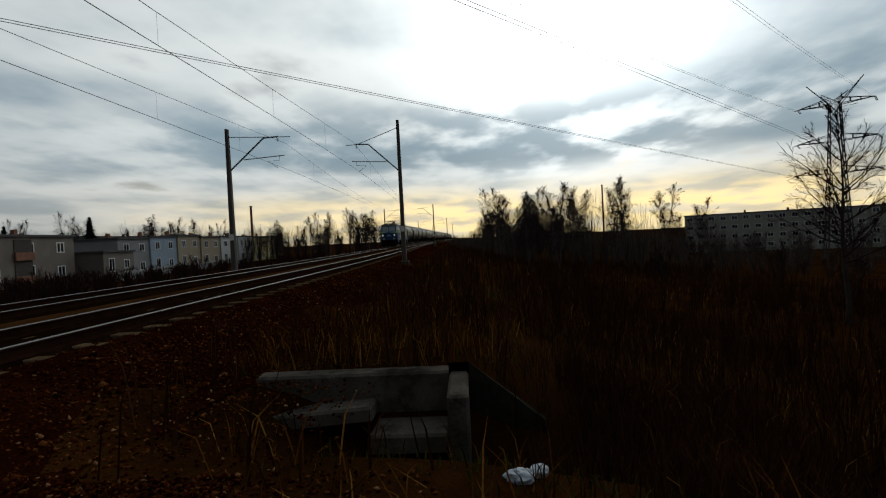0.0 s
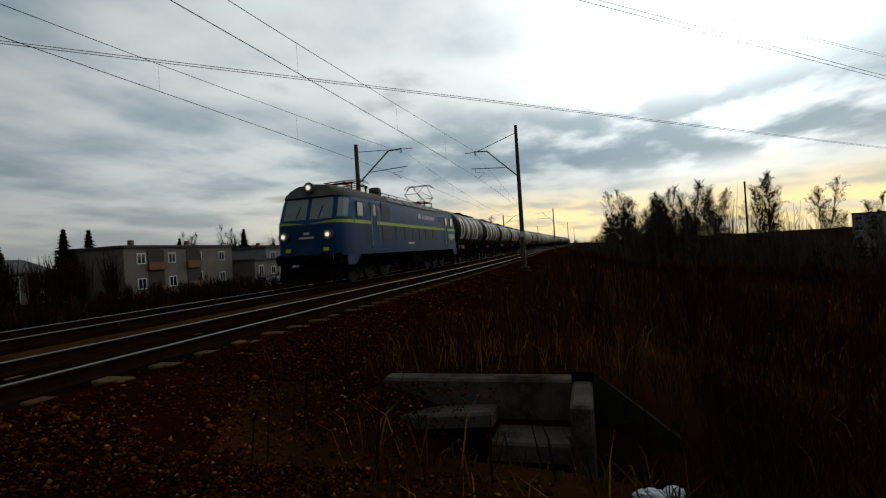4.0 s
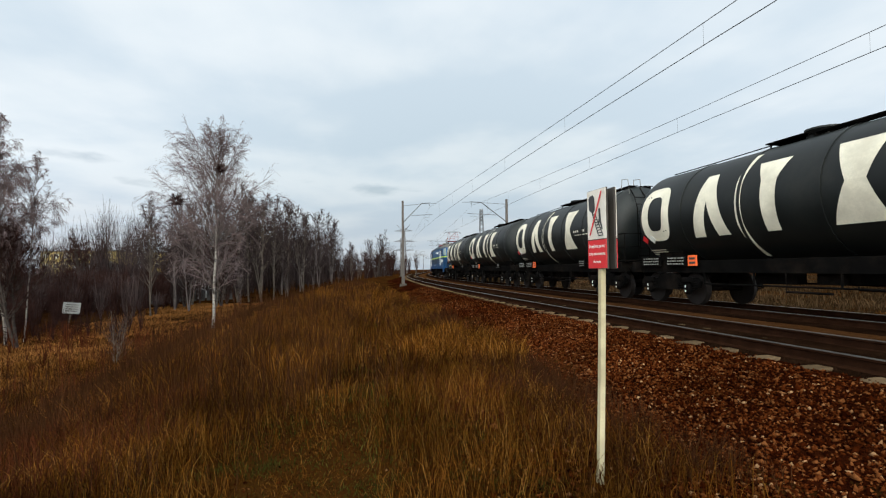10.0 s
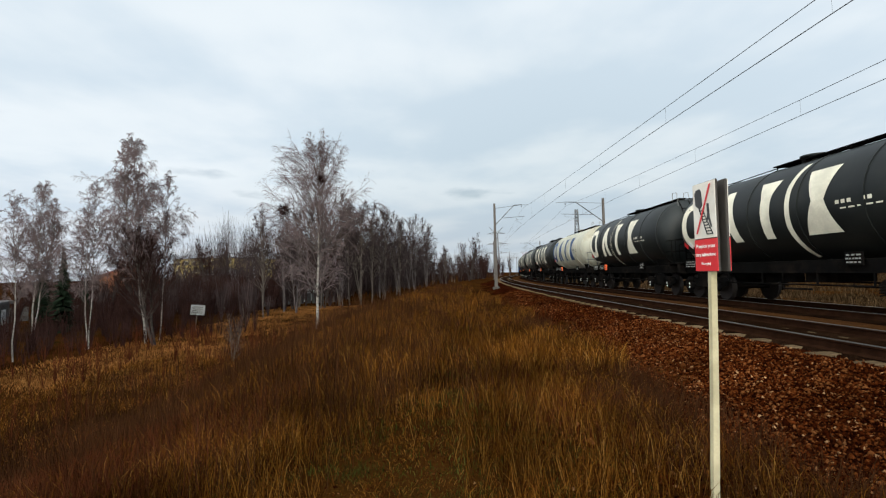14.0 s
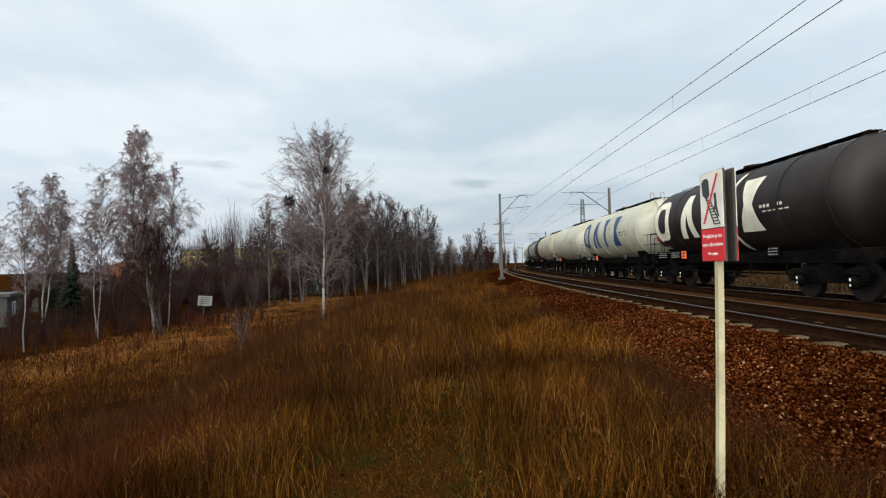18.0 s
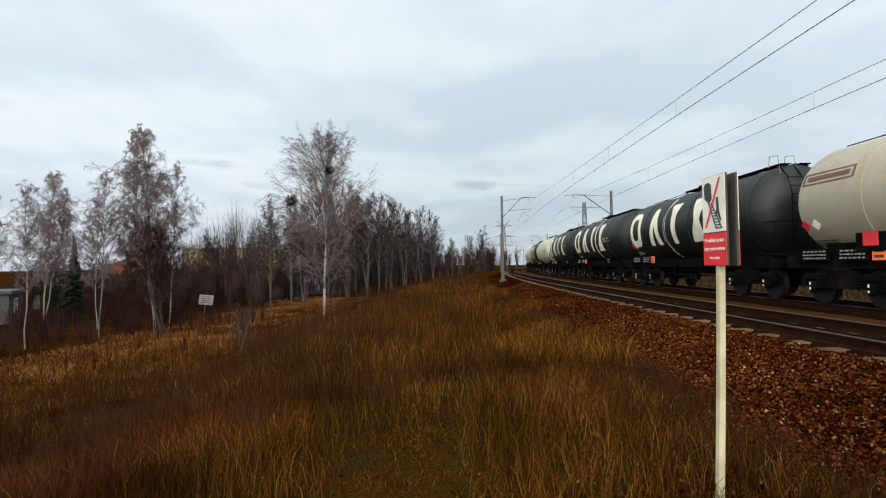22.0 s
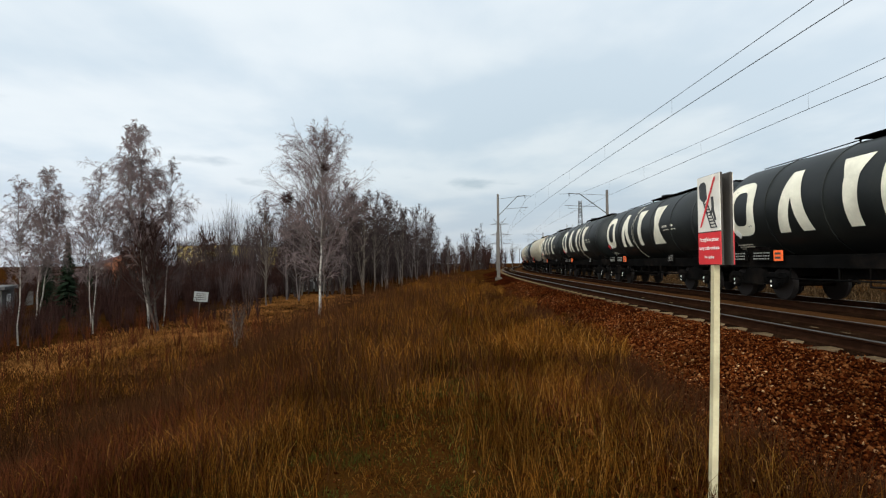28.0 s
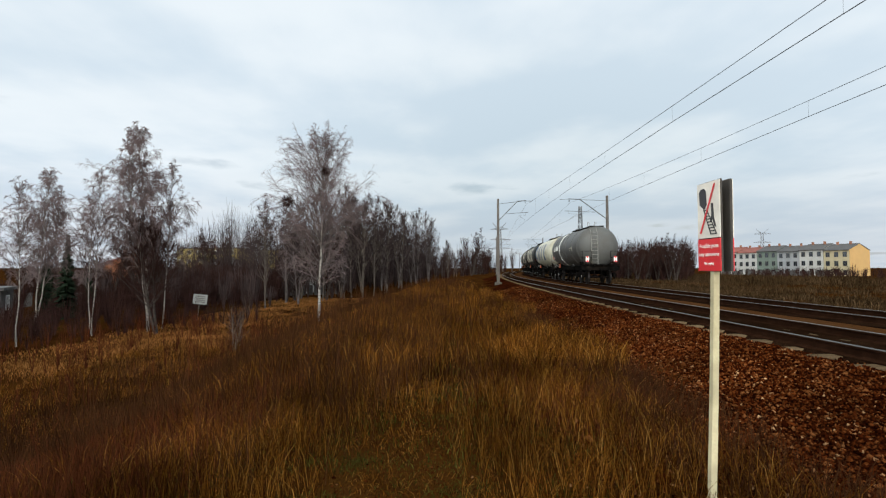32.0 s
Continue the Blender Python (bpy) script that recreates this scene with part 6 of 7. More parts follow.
    # houses behind the birches
    build_house("detached_house", 69.5, 49.8, 35, 8, 7, 4.8, "plaster_orange", "orange plastered house half hidden by trees", "pitched", 2, 3, "roof_red", "houses behind the trees", z=-3.4)
    build_house("detached_house", 55, 68, 20, 12, 8, 4.4, "brick", "red-brown house behind bare trees", "pitched", 1, 3, "roof_red", "houses behind the trees", z=-3.4)
    build_house("detached_house", 92, 45, 15, 12, 8, 4.6, "plaster_grey", "grey house with a dark pitched roof", "pitched", 1, 3, "roof_dark", "houses behind the trees", z=-3.4)
    build_house("yellow_flats", 160, 76, 80, 20, 11, 11.0, "plaster_lemon", "yellow blocks of flats beyond the trees", rows=4, cols=7, group="yellow flats", z=-4.0, category="apartment block")
    build_house("yellow_flats", 176, 58, 80, 16, 11, 11.0, "plaster_lemon", "yellow blocks of flats beyond the trees", rows=4, cols=5, group="yellow flats", z=-4.0, category="apartment block")
    build_house("garden_shed", 40, 45, 30, 5, 3.5, 2.5, "fence", "dark wooden garden shed", rows=1, cols=1, group="sheds", chimneys=0, z=-3.3, category="shed")
    build_house("garden_shed", 88, 30, 0, 9, 4, 2.8, "plaster_white", "low pale shed among the trees", rows=1, cols=3, group="sheds", chimneys=0, z=-3.3, category="shed")
    g = thing("board_fence", "grey weathered board fence before the gardens", "fence")
    for i in range(40):
        y = 58 - i * 0.9
        x = 52 + i * 0.75
        part("fence_board", G().box(x, y, float(ground_z(x, y)) + 0.75, 0.95, 0.05, 1.6 + 0.1 * (i % 3), 0.0, -0.85), "fence", g)


def build_poles():
    """Two lone poles that stand up out of the trees towards the sun."""
    for x, y, top, r, lab in ((-90.5, 29.5, 8.6, 0.17, "dark wooden pole standing in the thicket"), (-149.0, -56.0, 13.2, 0.42, "slim dark chimney behind the terrace")):
        z0 = float(ground_z(x, y))
        t = thing("wooden_pole" if r < 0.3 else "tall_chimney", lab, "pole" if r < 0.3 else "chimney", at=pose(x, y, z0 - 0.2))
        part("shaft", G().tube([(0, 0, 0), (0, 0, (top - z0) * 0.5), (0, 0, top - z0)], [r, r * 0.9, r * 0.75], 10), "bark_dark" if r < 0.3 else "brick", t)
        part("cap", G().tube([(0, 0, top - z0), (0, 0, top - z0 + 0.25)], [r * 1.05, r * 0.95], 10), "steel", t)


def build_notice_board():
    x, y = 40.3, 27.0
    z0 = float(ground_z(x, y))
    n = thing("notice_board", "small pale notice board on a leaning post", "notice board", at=pose(x, y, z0, 0, 7, -50))
    part("post", G().tube([(0, 0, -0.2), (0, 0, 2.4)], 0.05, 8), "bark", n)
    part("panel", G().box(0, -0.06, 1.85, 1.15, 0.05, 0.85, 0.01), "plaster_white", n)
    for i in range(4):
        part("text_bar", G().box(0, -0.09, 2.1 - 0.16 * i, 0.8, 0.006, 0.05), "mast", n)


# ---- plants ----
def tube_batch(P, R, n):
    """Many tubes at once: P (N, k, 3), R (N, k)."""
    N, k, _ = P.shape
    d = np.gradient(P, axis=1)
    d /= np.linalg.norm(d, axis=2, keepdims=True) + 1e-9
    ref = np.where(np.abs(d[..., 2:3]) < 0.9, np.array([0, 0, 1.0]), np.array([1.0, 0, 0]))
    a = np.cross(d, ref)
    a /= np.linalg.norm(a, axis=2, keepdims=True) + 1e-9
    b = np.cross(d, a)
    t = 2 * np.pi * np.arange(n) / n
    V = P[:, :, None] + R[:, :, None, None] * (a[:, :, None] * np.cos(t)[None, None, :, None] + b[:, :, None] * np.sin(t)[None, None, :, None])
    i = np.arange(N)[:, None, None] * k * n + np.arange(k - 1)[None, :, None] * n
    j = np.arange(n)[None, None]
    F = np.stack([i + j, i + (j + 1) % n, i + n + (j + 1) % n, i + n + j], -1).reshape(-1, 4)
    return V.reshape(-1, 3), F


def ribbon_batch(rs, P, R):
    """Many thin flat strips at once, for the finest twigs."""
    N, k, _ = P.shape
    a = rs.normal(0, 1, (N, 1, 3))
    a /= np.linalg.norm(a, axis=2, keepdims=True)
    V = np.stack([P - a * R[..., None], P + a * R[..., None]], 2).reshape(-1, 3)
    i = np.arange(N)[:, None] * 2 * k + 2 * np.arange(k - 1)[None]
    F = np.stack([i, i + 1, i + 3, i + 2], -1).reshape(-1, 4)
    return V, F


def sprout(rs, P, R, m, k, lo, hi, length, spread, droop, thin):
    """m children on each parent path."""
    N, kp, _ = P.shape
    u = rs.uniform(lo, hi, (N, m)) * (kp - 1)
    i = np.minimum(u.astype(int), kp - 2)
    f = (u - i)[..., None]
    idx = np.arange(N)[:, None]
    start = P[idx, i] * (1 - f) + P[idx, i + 1] * f
    way = P[idx, i + 1] - P[idx, i]
    way /= np.linalg.norm(way, axis=2, keepdims=True) + 1e-9
    plen = np.linalg.norm(np.diff(P, axis=1), axis=2).sum(1)[:, None]
    ln = plen * length * rs.uniform(0.55, 1.15, (N, m)) * (1.15 - 0.6 * u / (kp - 1))
    v = way + rs.normal(0, spread, (N, m, 3))
    v /= np.linalg.norm(v, axis=2, keepdims=True)
    t = np.linspace(0, 1, k)
    Q = start[:, :, None] + v[:, :, None] * ln[:, :, None, None] * t[None, None, :, None]
    Q[..., 2] -= (droop * ln)[:, :, None] * t ** 2
    Q += rs.normal(0, 0.035, Q.shape) * ln[:, :, None, None] * t[None, None, :, None]
    r0 = (R[idx, i] * thin)[..., None]
    return Q.reshape(-1, k, 3), (r0 * (1 - 0.75 * t)[None, None]).reshape(-1, k)


def tree_arrays(seed, h, r, start, reach, rise, droop, n1, n2, n3, stems=1, twig=0.006, tk=5):
    """Trunk and limb tubes, and twig tubes, of a bare tree."""
    rs = np.random.RandomState(seed)
    k = 9
    t = np.linspace(0, 1, k)
    P = np.zeros((stems, k, 3))
    for s in range(stems):
        lean = rs.normal(0, 0.05 + 0.10 * (stems > 1), 2) * h
        wob = np.cumsum(rs.normal(0, 0.012 * h, (k, 2)), 0) * 0.5
        P[s, :, 0], P[s, :, 1], P[s, :, 2] = lean[0] * t + wob[:, 0] - wob[0, 0], lean[1] * t + wob[:, 1] - wob[0, 1], h * (1 - 0.08 * s) * t
    R = np.tile(r * (1 - 0.93 * t ** 0.9), (stems, 1))
    R[:, 0] *= 1.25
    # limbs
    u = np.sort(rs.uniform(start, 0.98, (stems, n1)), 1)
    az = rs.uniform(0, 2 * np.pi, (stems, n1))
    el = radians(rise) + rs.normal(0, 0.2, (stems, n1)) + 0.5 * (u - start)
    up = (u - start) / (1.0 - start)
    shape = np.minimum(1.0, 0.5 + 2.0 * up) * (1.0 - np.clip(up, 0, 1)) ** 0.62 * 1.08 + 0.06
    ln = reach * h * shape * rs.uniform(0.65, 1.15, (stems, n1))
    q = u * (k - 1)
    i = np.minimum(q.astype(int), k - 2)
    f = (q - i)[..., None]
    idx = np.arange(stems)[:, None]
    o = P[idx, i] * (1 - f) + P[idx, i + 1] * f
    v = np.stack([np.cos(az) * np.cos(el), np.sin(az) * np.cos(el), np.sin(el)], -1)
    tt = np.linspace(0, 1, 7)
    L = o[:, :, None] + v[:, :, None] * ln[:, :, None, None] * tt[None, None, :, None]
    L[..., 2] += (0.30 * ln)[:, :, None] * tt ** 2 - (droop * ln)[:, :, None] * 0.6 * tt ** 4
    L += rs.normal(0, 0.03, L.shape) * ln[:, :, None, None] * tt[None, None, :, None]
    LR = ((R[idx, i] * 0.42 + 0.01)[..., None] * (1 - 0.82 * tt)).reshape(-1, 7)
    L = L.reshape(-1, 7, 3)
    B, BR = sprout(rs, L, LR, n2, 6, 0.15, 0.98, 0.42, 0.42, droop * 0.35, 0.55)
    T, TR = sprout(rs, B, BR, n3, tk, 0.1, 1.0, 0.55, 0.40, droop, 0.5)
    TR = np.maximum(TR, twig)
    BR = np.maximum(BR, twig * 1.3)
    wood, limbs = [tube_batch(P, R, 8)], [tube_batch(L, LR, 4)]
    fine = [tube_batch(B, BR, 3), ribbon_batch(rs, T, TR * 1.15)]

    def join(parts):
        V, F, n = [], [], 0
        for a, b in parts:
            V.append(a), F.append(b + n)
            n += len(a)
        return np.concatenate(V), np.concatenate(F)
    return join(wood), join(limbs), join(fine)


TREES = {}


def tree_kind(key, bark, twigs, **args):
    (wv, wf), (lv, lf), (tv, tf) = tree_arrays(**args)
    a, b = np_mesh("trunk", wv, wf, bark), np_mesh("crown", tv, tf, twigs)
    c = np_mesh("branchwork", lv, lf, "limb" if bark == "birch" else bark)
    a.shade_smooth()
    TREES[key] = (a, c, b, args["h"])


def plant(key, x, y, height, label, group, turn=None, sink=0.15, name="birch_tree", nests=()):
    a, c, b, h = TREES[key]
    s = height / h
    t = thing(name, label, "tree", group, pose(x, y, float(ground_z(x, y)) - sink, 0, 0, random.uniform(0, 360) if turn is None else turn))
    t.scale = (s, s, s)
    for nm, me in (("trunk", a), ("branchwork", c), ("crown", b)):
        o = new(nm, me)
        o.parent = t
    for p, r in nests:
        g = G()
        rs = random.Random(3)
        for i in range(140):
            d = Vector((rs.gauss(0, 1), rs.gauss(0, 1), rs.gauss(0, 1))).normalized() * r
            c = Vector(p)
            g.tube([c + d * 0.3, c + d + Vector((rs.uniform(-r, r), rs.uniform(-r, r), rs.uniform(-r, r))) * 0.35], 0.02, 3, False)
        part("mistletoe", g, "twig_dark", t, "dark mistletoe ball")
    return t


def build_brush(name, label, sites, per, mat="twig_dark", width=0.022):
    """A thicket or far wood: bare stems and upswept twigs as thin strips, one sheet of stuff. sites: x, y, height, spread."""
    rs = np.random.RandomState(len(sites) + per)
    S = np.repeat(np.array(sites, float), per, 0)
    n = len(S)
    x, y, h, w = S.T
    z = ground_z(x, y)
    stem = rs.rand(n) < 0.10
    a = rs.uniform(0, 2 * np.pi, n)
    u = np.where(stem, 0.0, rs.beta(2.2, 1.6, n) * 0.85 + 0.05)
    off = w * rs.uniform(0, 0.45, n)
    px, py, pz = x + off * np.cos(a) * u, y + off * np.sin(a) * u, z + h * u
    ln = np.where(stem, h * rs.uniform(0.6, 1.0, n), h * rs.uniform(0.10, 0.30, n) * (1.2 - 0.6 * u))
    el = np.where(stem, rs.uniform(1.3, 1.57, n), rs.uniform(0.3, 1.35, n))
    b = a + rs.normal(0, 0.8, n)
    d = np.stack([np.cos(b) * np.cos(el), np.sin(b) * np.cos(el), np.sin(el)], 1)
    wd = np.where(stem, width * 2.4, width * rs.uniform(0.5, 1.1, n))
    c = rs.uniform(0, 2 * np.pi, n)
    across = np.stack([np.cos(c), np.sin(c), rs.uniform(-0.4, 0.4, n)], 1) * wd[:, None]
    p0 = np.stack([px, py, pz], 1)
    p1 = p0 + d * (ln * 0.55)[:, None] + rs.normal(0, 0.05, (n, 3)) * ln[:, None]
    p2 = p0 + d * ln[:, None] + np.stack([np.zeros(n), np.zeros(n), 0.12 * ln], 1)
    V = np.stack([p0 - across, p0 + across, p1 + across * 0.7, p1 - across * 0.7, p2 + across * 0.25, p2 - across * 0.25], 1).reshape(-1, 3)
    i = np.arange(n)[:, None] * 6
    F = np.concatenate([i + np.array([[0, 1, 2, 3]]), i + np.array([[3, 2, 4, 5]])])
    tagged(new(name, np_mesh(name, V, F, mat)), label, "thicket", kind="stuff")


def spruce_mesh(seed, h, r):
    rs = np.random.RandomState(seed)
    V, F = [], []
    n = 0
    for z in np.linspace(0.06 * h, 0.98 * h, 26):
        rad = r * (1 - z / h) ** 0.85 + 0.1
        for j in range(15):
            a = rs.uniform(0, 6.28)
            ln = rad * rs.uniform(0.65, 1.15)
            c, s = math.cos(a), math.sin(a)
            w = 0.16 + 0.16 * ln
            zz = z + rs.normal(0, 0.08)
            V += [(0, 0, zz + 0.15), (c * ln * 0.55 - s * w, s * ln * 0.55 + c * w, zz - 0.12 * ln), (c * ln, s * ln, zz - 0.22 * ln), (c * ln * 0.55 + s * w, s * ln * 0.55 - c * w, zz - 0.12 * ln)]
            F.append((n, n + 1, n + 2, n + 3))
            n += 4
    return np_mesh("needles", V, F, "needle")


def build_trees():
    tree_kind("birch_a", "birch", "twig", seed=11, h=14.0, r=0.115, start=0.20, reach=0.46, rise=44, droop=0.42, n1=96, n2=12, n3=15, stems=1, twig=0.0058)
    tree_kind("birch_b", "birch", "twig", seed=23, h=13.5, r=0.070, start=0.30, reach=0.29, rise=56, droop=0.8, n1=70, n2=12, n3=15, stems=2, twig=0.0056, tk=4)
    tree_kind("birch_c", "birch", "twig", seed=31, h=13.0, r=0.052, start=0.32, reach=0.24, rise=54, droop=0.7, n1=58, n2=10, n3=13, stems=1, twig=0.0058, tk=4)
    tree_kind("scrub", "bark", "twig_dark", seed=47, h=8.0, r=0.10, start=0.12, reach=0.34, rise=50, droop=0.05, n1=22, n2=7, n3=7, stems=4)
    tree_kind("maple", "bark_dark", "twig_dark", seed=53, h=10.0, r=0.14, start=0.22, reach=0.42, rise=42, droop=0.0, n1=36, n2=10, n3=11, stems=2, twig=0.009)
    tree_kind("old_tree", "bark_dark", "twig_dark", seed=61, h=10.0, r=0.12, start=0.28, reach=0.34, rise=28, droop=0.05, n1=34, n2=9, n3=10, stems=1)
    tree_kind("far_birch", "bark", "twig_wood", seed=71, h=12.0, r=0.075, start=0.26, reach=0.29, rise=50, droop=0.45, n1=40, n2=7, n3=8, stems=2, twig=0.012, tk=3)
    tree_kind("far_grey", "limb", "twig_wood", seed=77, h=12.0, r=0.075, start=0.20, reach=0.26, rise=50, droop=0.35, n1=42, n2=7, n3=8, stems=2, twig=0.012, tk=3)
    tree_kind("far_scrub", "bark_dark", "twig_dark", seed=83, h=7.0, r=0.09, start=0.10, reach=0.36, rise=48, droop=0.05, n1=14, n2=5, n3=5, stems=3, twig=0.016, tk=3)
    G1 = "birches in the meadow"
    plant("birch_a", 34.0, 15.2, 14.3, "white-barked bare birch with mistletoe in its crown", G1, 20, nests=[((0.7, -0.5, 11.8), 0.30), ((1.5, 2.2, 9.5), 0.45)])
    plant("birch_b", 32.2, 26.6, 14.6, "tall twin-stemmed bare birch with drooping twigs", G1, 70)
    plant("birch_c", 34.6, 26.9, 13.0, "tall slim bare birch with drooping twigs", G1, 100)
    plant("birch_c", 30.2, 29.2, 11.4, "slender bare birch at the meadow's edge", G1, 140)
    plant("birch_c", 29.5, 28.9, 9.6, "slender bare birch at the meadow's edge", G1, 10)
    plant("birch_c", 26.2, 30.8, 10.2, "slender bare birch at the meadow's edge", G1, 200)
    plant("birch_b", 32.7, 34.8, 11.6, "twin-stemmed bare birch by the gardens", G1, 250)
    plant("birch_c", 25.0, 32.0, 9.8, "slender bare birch at the meadow's edge", G1, 300)
    plant("maple", 31.0, 25.4, 7.6, "dark spreading bare tree among the birches", "bare trees", 30, name="bare_tree")
    plant("maple", 47.0, 35.0, 8.0, "dark spreading bare tree by the gardens", "bare trees", 130, name="bare_tree")
    plant("scrub", 30.5, 38.0, 8.0, "dark tangled bare shrub tree", "bare trees", 230, name="bare_tree")
    plant("scrub", 22.5, 16.9, 2.7, "leafless red-brown bush on the meadow bank", "bushes", 60, name="bush")
    plant("scrub", 44.0, 24.0, 2.6, "small dark bare bush in the meadow", "bushes", 230, name="bush")
    rs = random.Random(8)
    for x, y, h in ((52, 25, 10.0), (56, 22.5, 10.5), (58, 24.5, 11.5), (62, 21, 9.5), (70, 20, 11.5), (74, 17.5, 12.0), (76, 19.5, 12.5), (80, 16.5, 11.0), (84, 19, 12.5), (88, 15, 13), (93, 16.5, 13.5), (98, 13, 12.5), (104, 14, 13), (112, 10.5, 13.5), (120, 12, 13), (130, 8, 14), (142, 8, 14), (67, 25, 11), (90, 22, 13)):
        plant(("far_birch", "far_birch", "far_grey", "far_grey")[rs.randrange(4)], x, y, h * (1.15 if x < 66 else 1.36), "bare birch at the edge of the wood", "birches of the wood edge")
    for i in range(26):
        x = rs.uniform(52, 165)
        y = rs.uniform(20, 46) - (x - 52) * 0.15
        plant("far_scrub" if rs.random() < 0.5 else "far_grey", x, y, rs.uniform(5.0, 11.5), "bare grey-brown tree in the wood", "trees of the wood", name="bare_tree")
    for i in range(30):
        x, y = rs.uniform(130, 250), rs.uniform(-34, 26)
        if y < float(yc(x)) + 6 and y > float(yc(x)) - 11:
            y = float(yc(x)) + 8 + rs.uniform(0, 8)
        plant("far_scrub" if rs.random() < 0.6 else "far_birch", x, y, rs.uniform(8, 13), "bare tree beyond the bend of the line", "trees beyond the bend", name="bare_tree")
    for i in range(9):
        x, y = rs.uniform(50, 78), rs.uniform(38, 58)
        plant("far_scrub", x, y, rs.uniform(4.5, 7.5), "bare dark garden tree", "garden trees", name="bare_tree")
    # beyond the tracks, ahead
    for i in range(26):
        x = rs.uniform(85, 125)
        plant("far_scrub", x, rs.uniform(-46 - 0.56 * (x - 100), -30 - (x - 85) * 0.2), rs.uniform(5.5, 10.0), "bare tree in the copse beyond the tracks", "copse beyond the tracks", name="bare_tree")
    for i in range(18):
        plant("far_scrub", rs.uniform(120, 150), rs.uniform(-124, -80), rs.uniform(1.5, 3.0), "low dark bush before the row houses", "low bushes", name="bush")
    # towards the sun: thicket along the line and trees over the houses
    for i in range(26):
        d = rs.uniform(0, 1)
        x = -58 - 70 * d
        y = float(yc(x)) + 11.0 + rs.uniform(0, 1) ** 1.3 * (8 + 14 * d)
        plant("far_grey" if rs.random() < 0.6 else "far_birch", x, y, rs.uniform(5.5, 9.0) * (1.0 + 0.25 * d), "bare tree in the thicket beside the line", "thicket beside the line", name="bare_tree")
    for x, y, h in ((-70, 20, 11), (-66, 24, 10.5), (-72, 27, 11.5), (-64, 29, 10.0), (-75, 15, 10.5), (-80, 12, 11), (-68, 17, 10.2), (-83, 17, 11.5), (-88, 24, 11.0), (-78, 22, 10.4), (-92, 33, 9.8), (-70, 36, 9.0), (-86, 40, 9.4), (-96, 18, 11.8)):
        plant("far_birch", x, y, h, "tall bare birch rising from the thicket", "thicket beside the line")
    for i in range(26):
        x = rs.uniform(-130, -70)
        plant("far_grey" if rs.random() < 0.7 else "far_birch", x, rs.uniform(34, 80), rs.uniform(4.5, 8.5), "bare tree on the low ground", "trees on the low ground", name="bare_tree")
    for i in range(24):
        x = rs.uniform(-55, -28)
        plant("far_scrub", x, rs.uniform(20, 46), rs.uniform(1.5, 3.6), "dark leafless bush on the slope", "bushes on the slope", name="bush")
    plant("old_tree", -24.8, 21.4, 9.2, "large dark bare tree with crooked limbs", "bare trees", 15, name="bare_tree")
    plant("scrub", -24.0, 25.5, 6.0, "dark tangled bare tree on the slope", "bare trees", 100, name="bare_tree")
    for i in range(22):
        plant("far_grey" if rs.random() < 0.6 else "far_birch", rs.uniform(-150, -110), rs.uniform(-40, -14), rs.uniform(6, 11), "bare tree beyond the tracks", "trees beyond the tracks", name="bare_tree")
    for i in range(22):
        plant("far_grey" if rs.random() < 0.5 else "far_birch", rs.uniform(-170, -95), rs.uniform(-88, -64), rs.uniform(8, 14), "bare tree behind the terrace", "trees behind the terrace", name="bare_tree")
    for i in range(26):
        plant("far_scrub", rs.uniform(-90, -40), rs.uniform(-40, -22), rs.uniform(1.2, 2.8), "dark garden bush before the houses", "garden bushes", name="bush")
    sp = spruce_mesh(3, 8.0, 2.0)
    for x, y, h, lab in ((41.5, 38.9, 7.4, "dark green spruce by the gardens"), (38.6, 38.6, 5.4, "dark green spruce by the gardens"), (57, 39.5, 7.2, "dark green spruce by the gardens"), (49, 46, 5.5, "dark green spruce by the gardens"), (52, 44, 4.8, "dark green spruce by the gardens"), (-93, -62, 10.5, "dark green spruce over the terrace"), (-60, -63, 9.5, "dark green spruce beside the house"), (-48, -52, 8.5, "dark slim conifer beside the house"), (-80, -66, 8.5, "dark green spruce behind the house"), (-38, -47, 6.5, "dark slim conifer beside the house")):
        t = thing("spruce_tree", lab, "tree", "spruces", pose(x, y, float(ground_z(x, y)) - 0.1))
        wide = 0.8 if x > 0 else 1.35
        t.scale = (h / 8.0 * wide, h / 8.0 * wide, h / 8.0)
        part("trunk", G().tube([(0, 0, 0), (0, 0, 7.0)], [0.14, 0.02], 6), "bark", t)
        o = new("needles", sp)
        o.parent = t


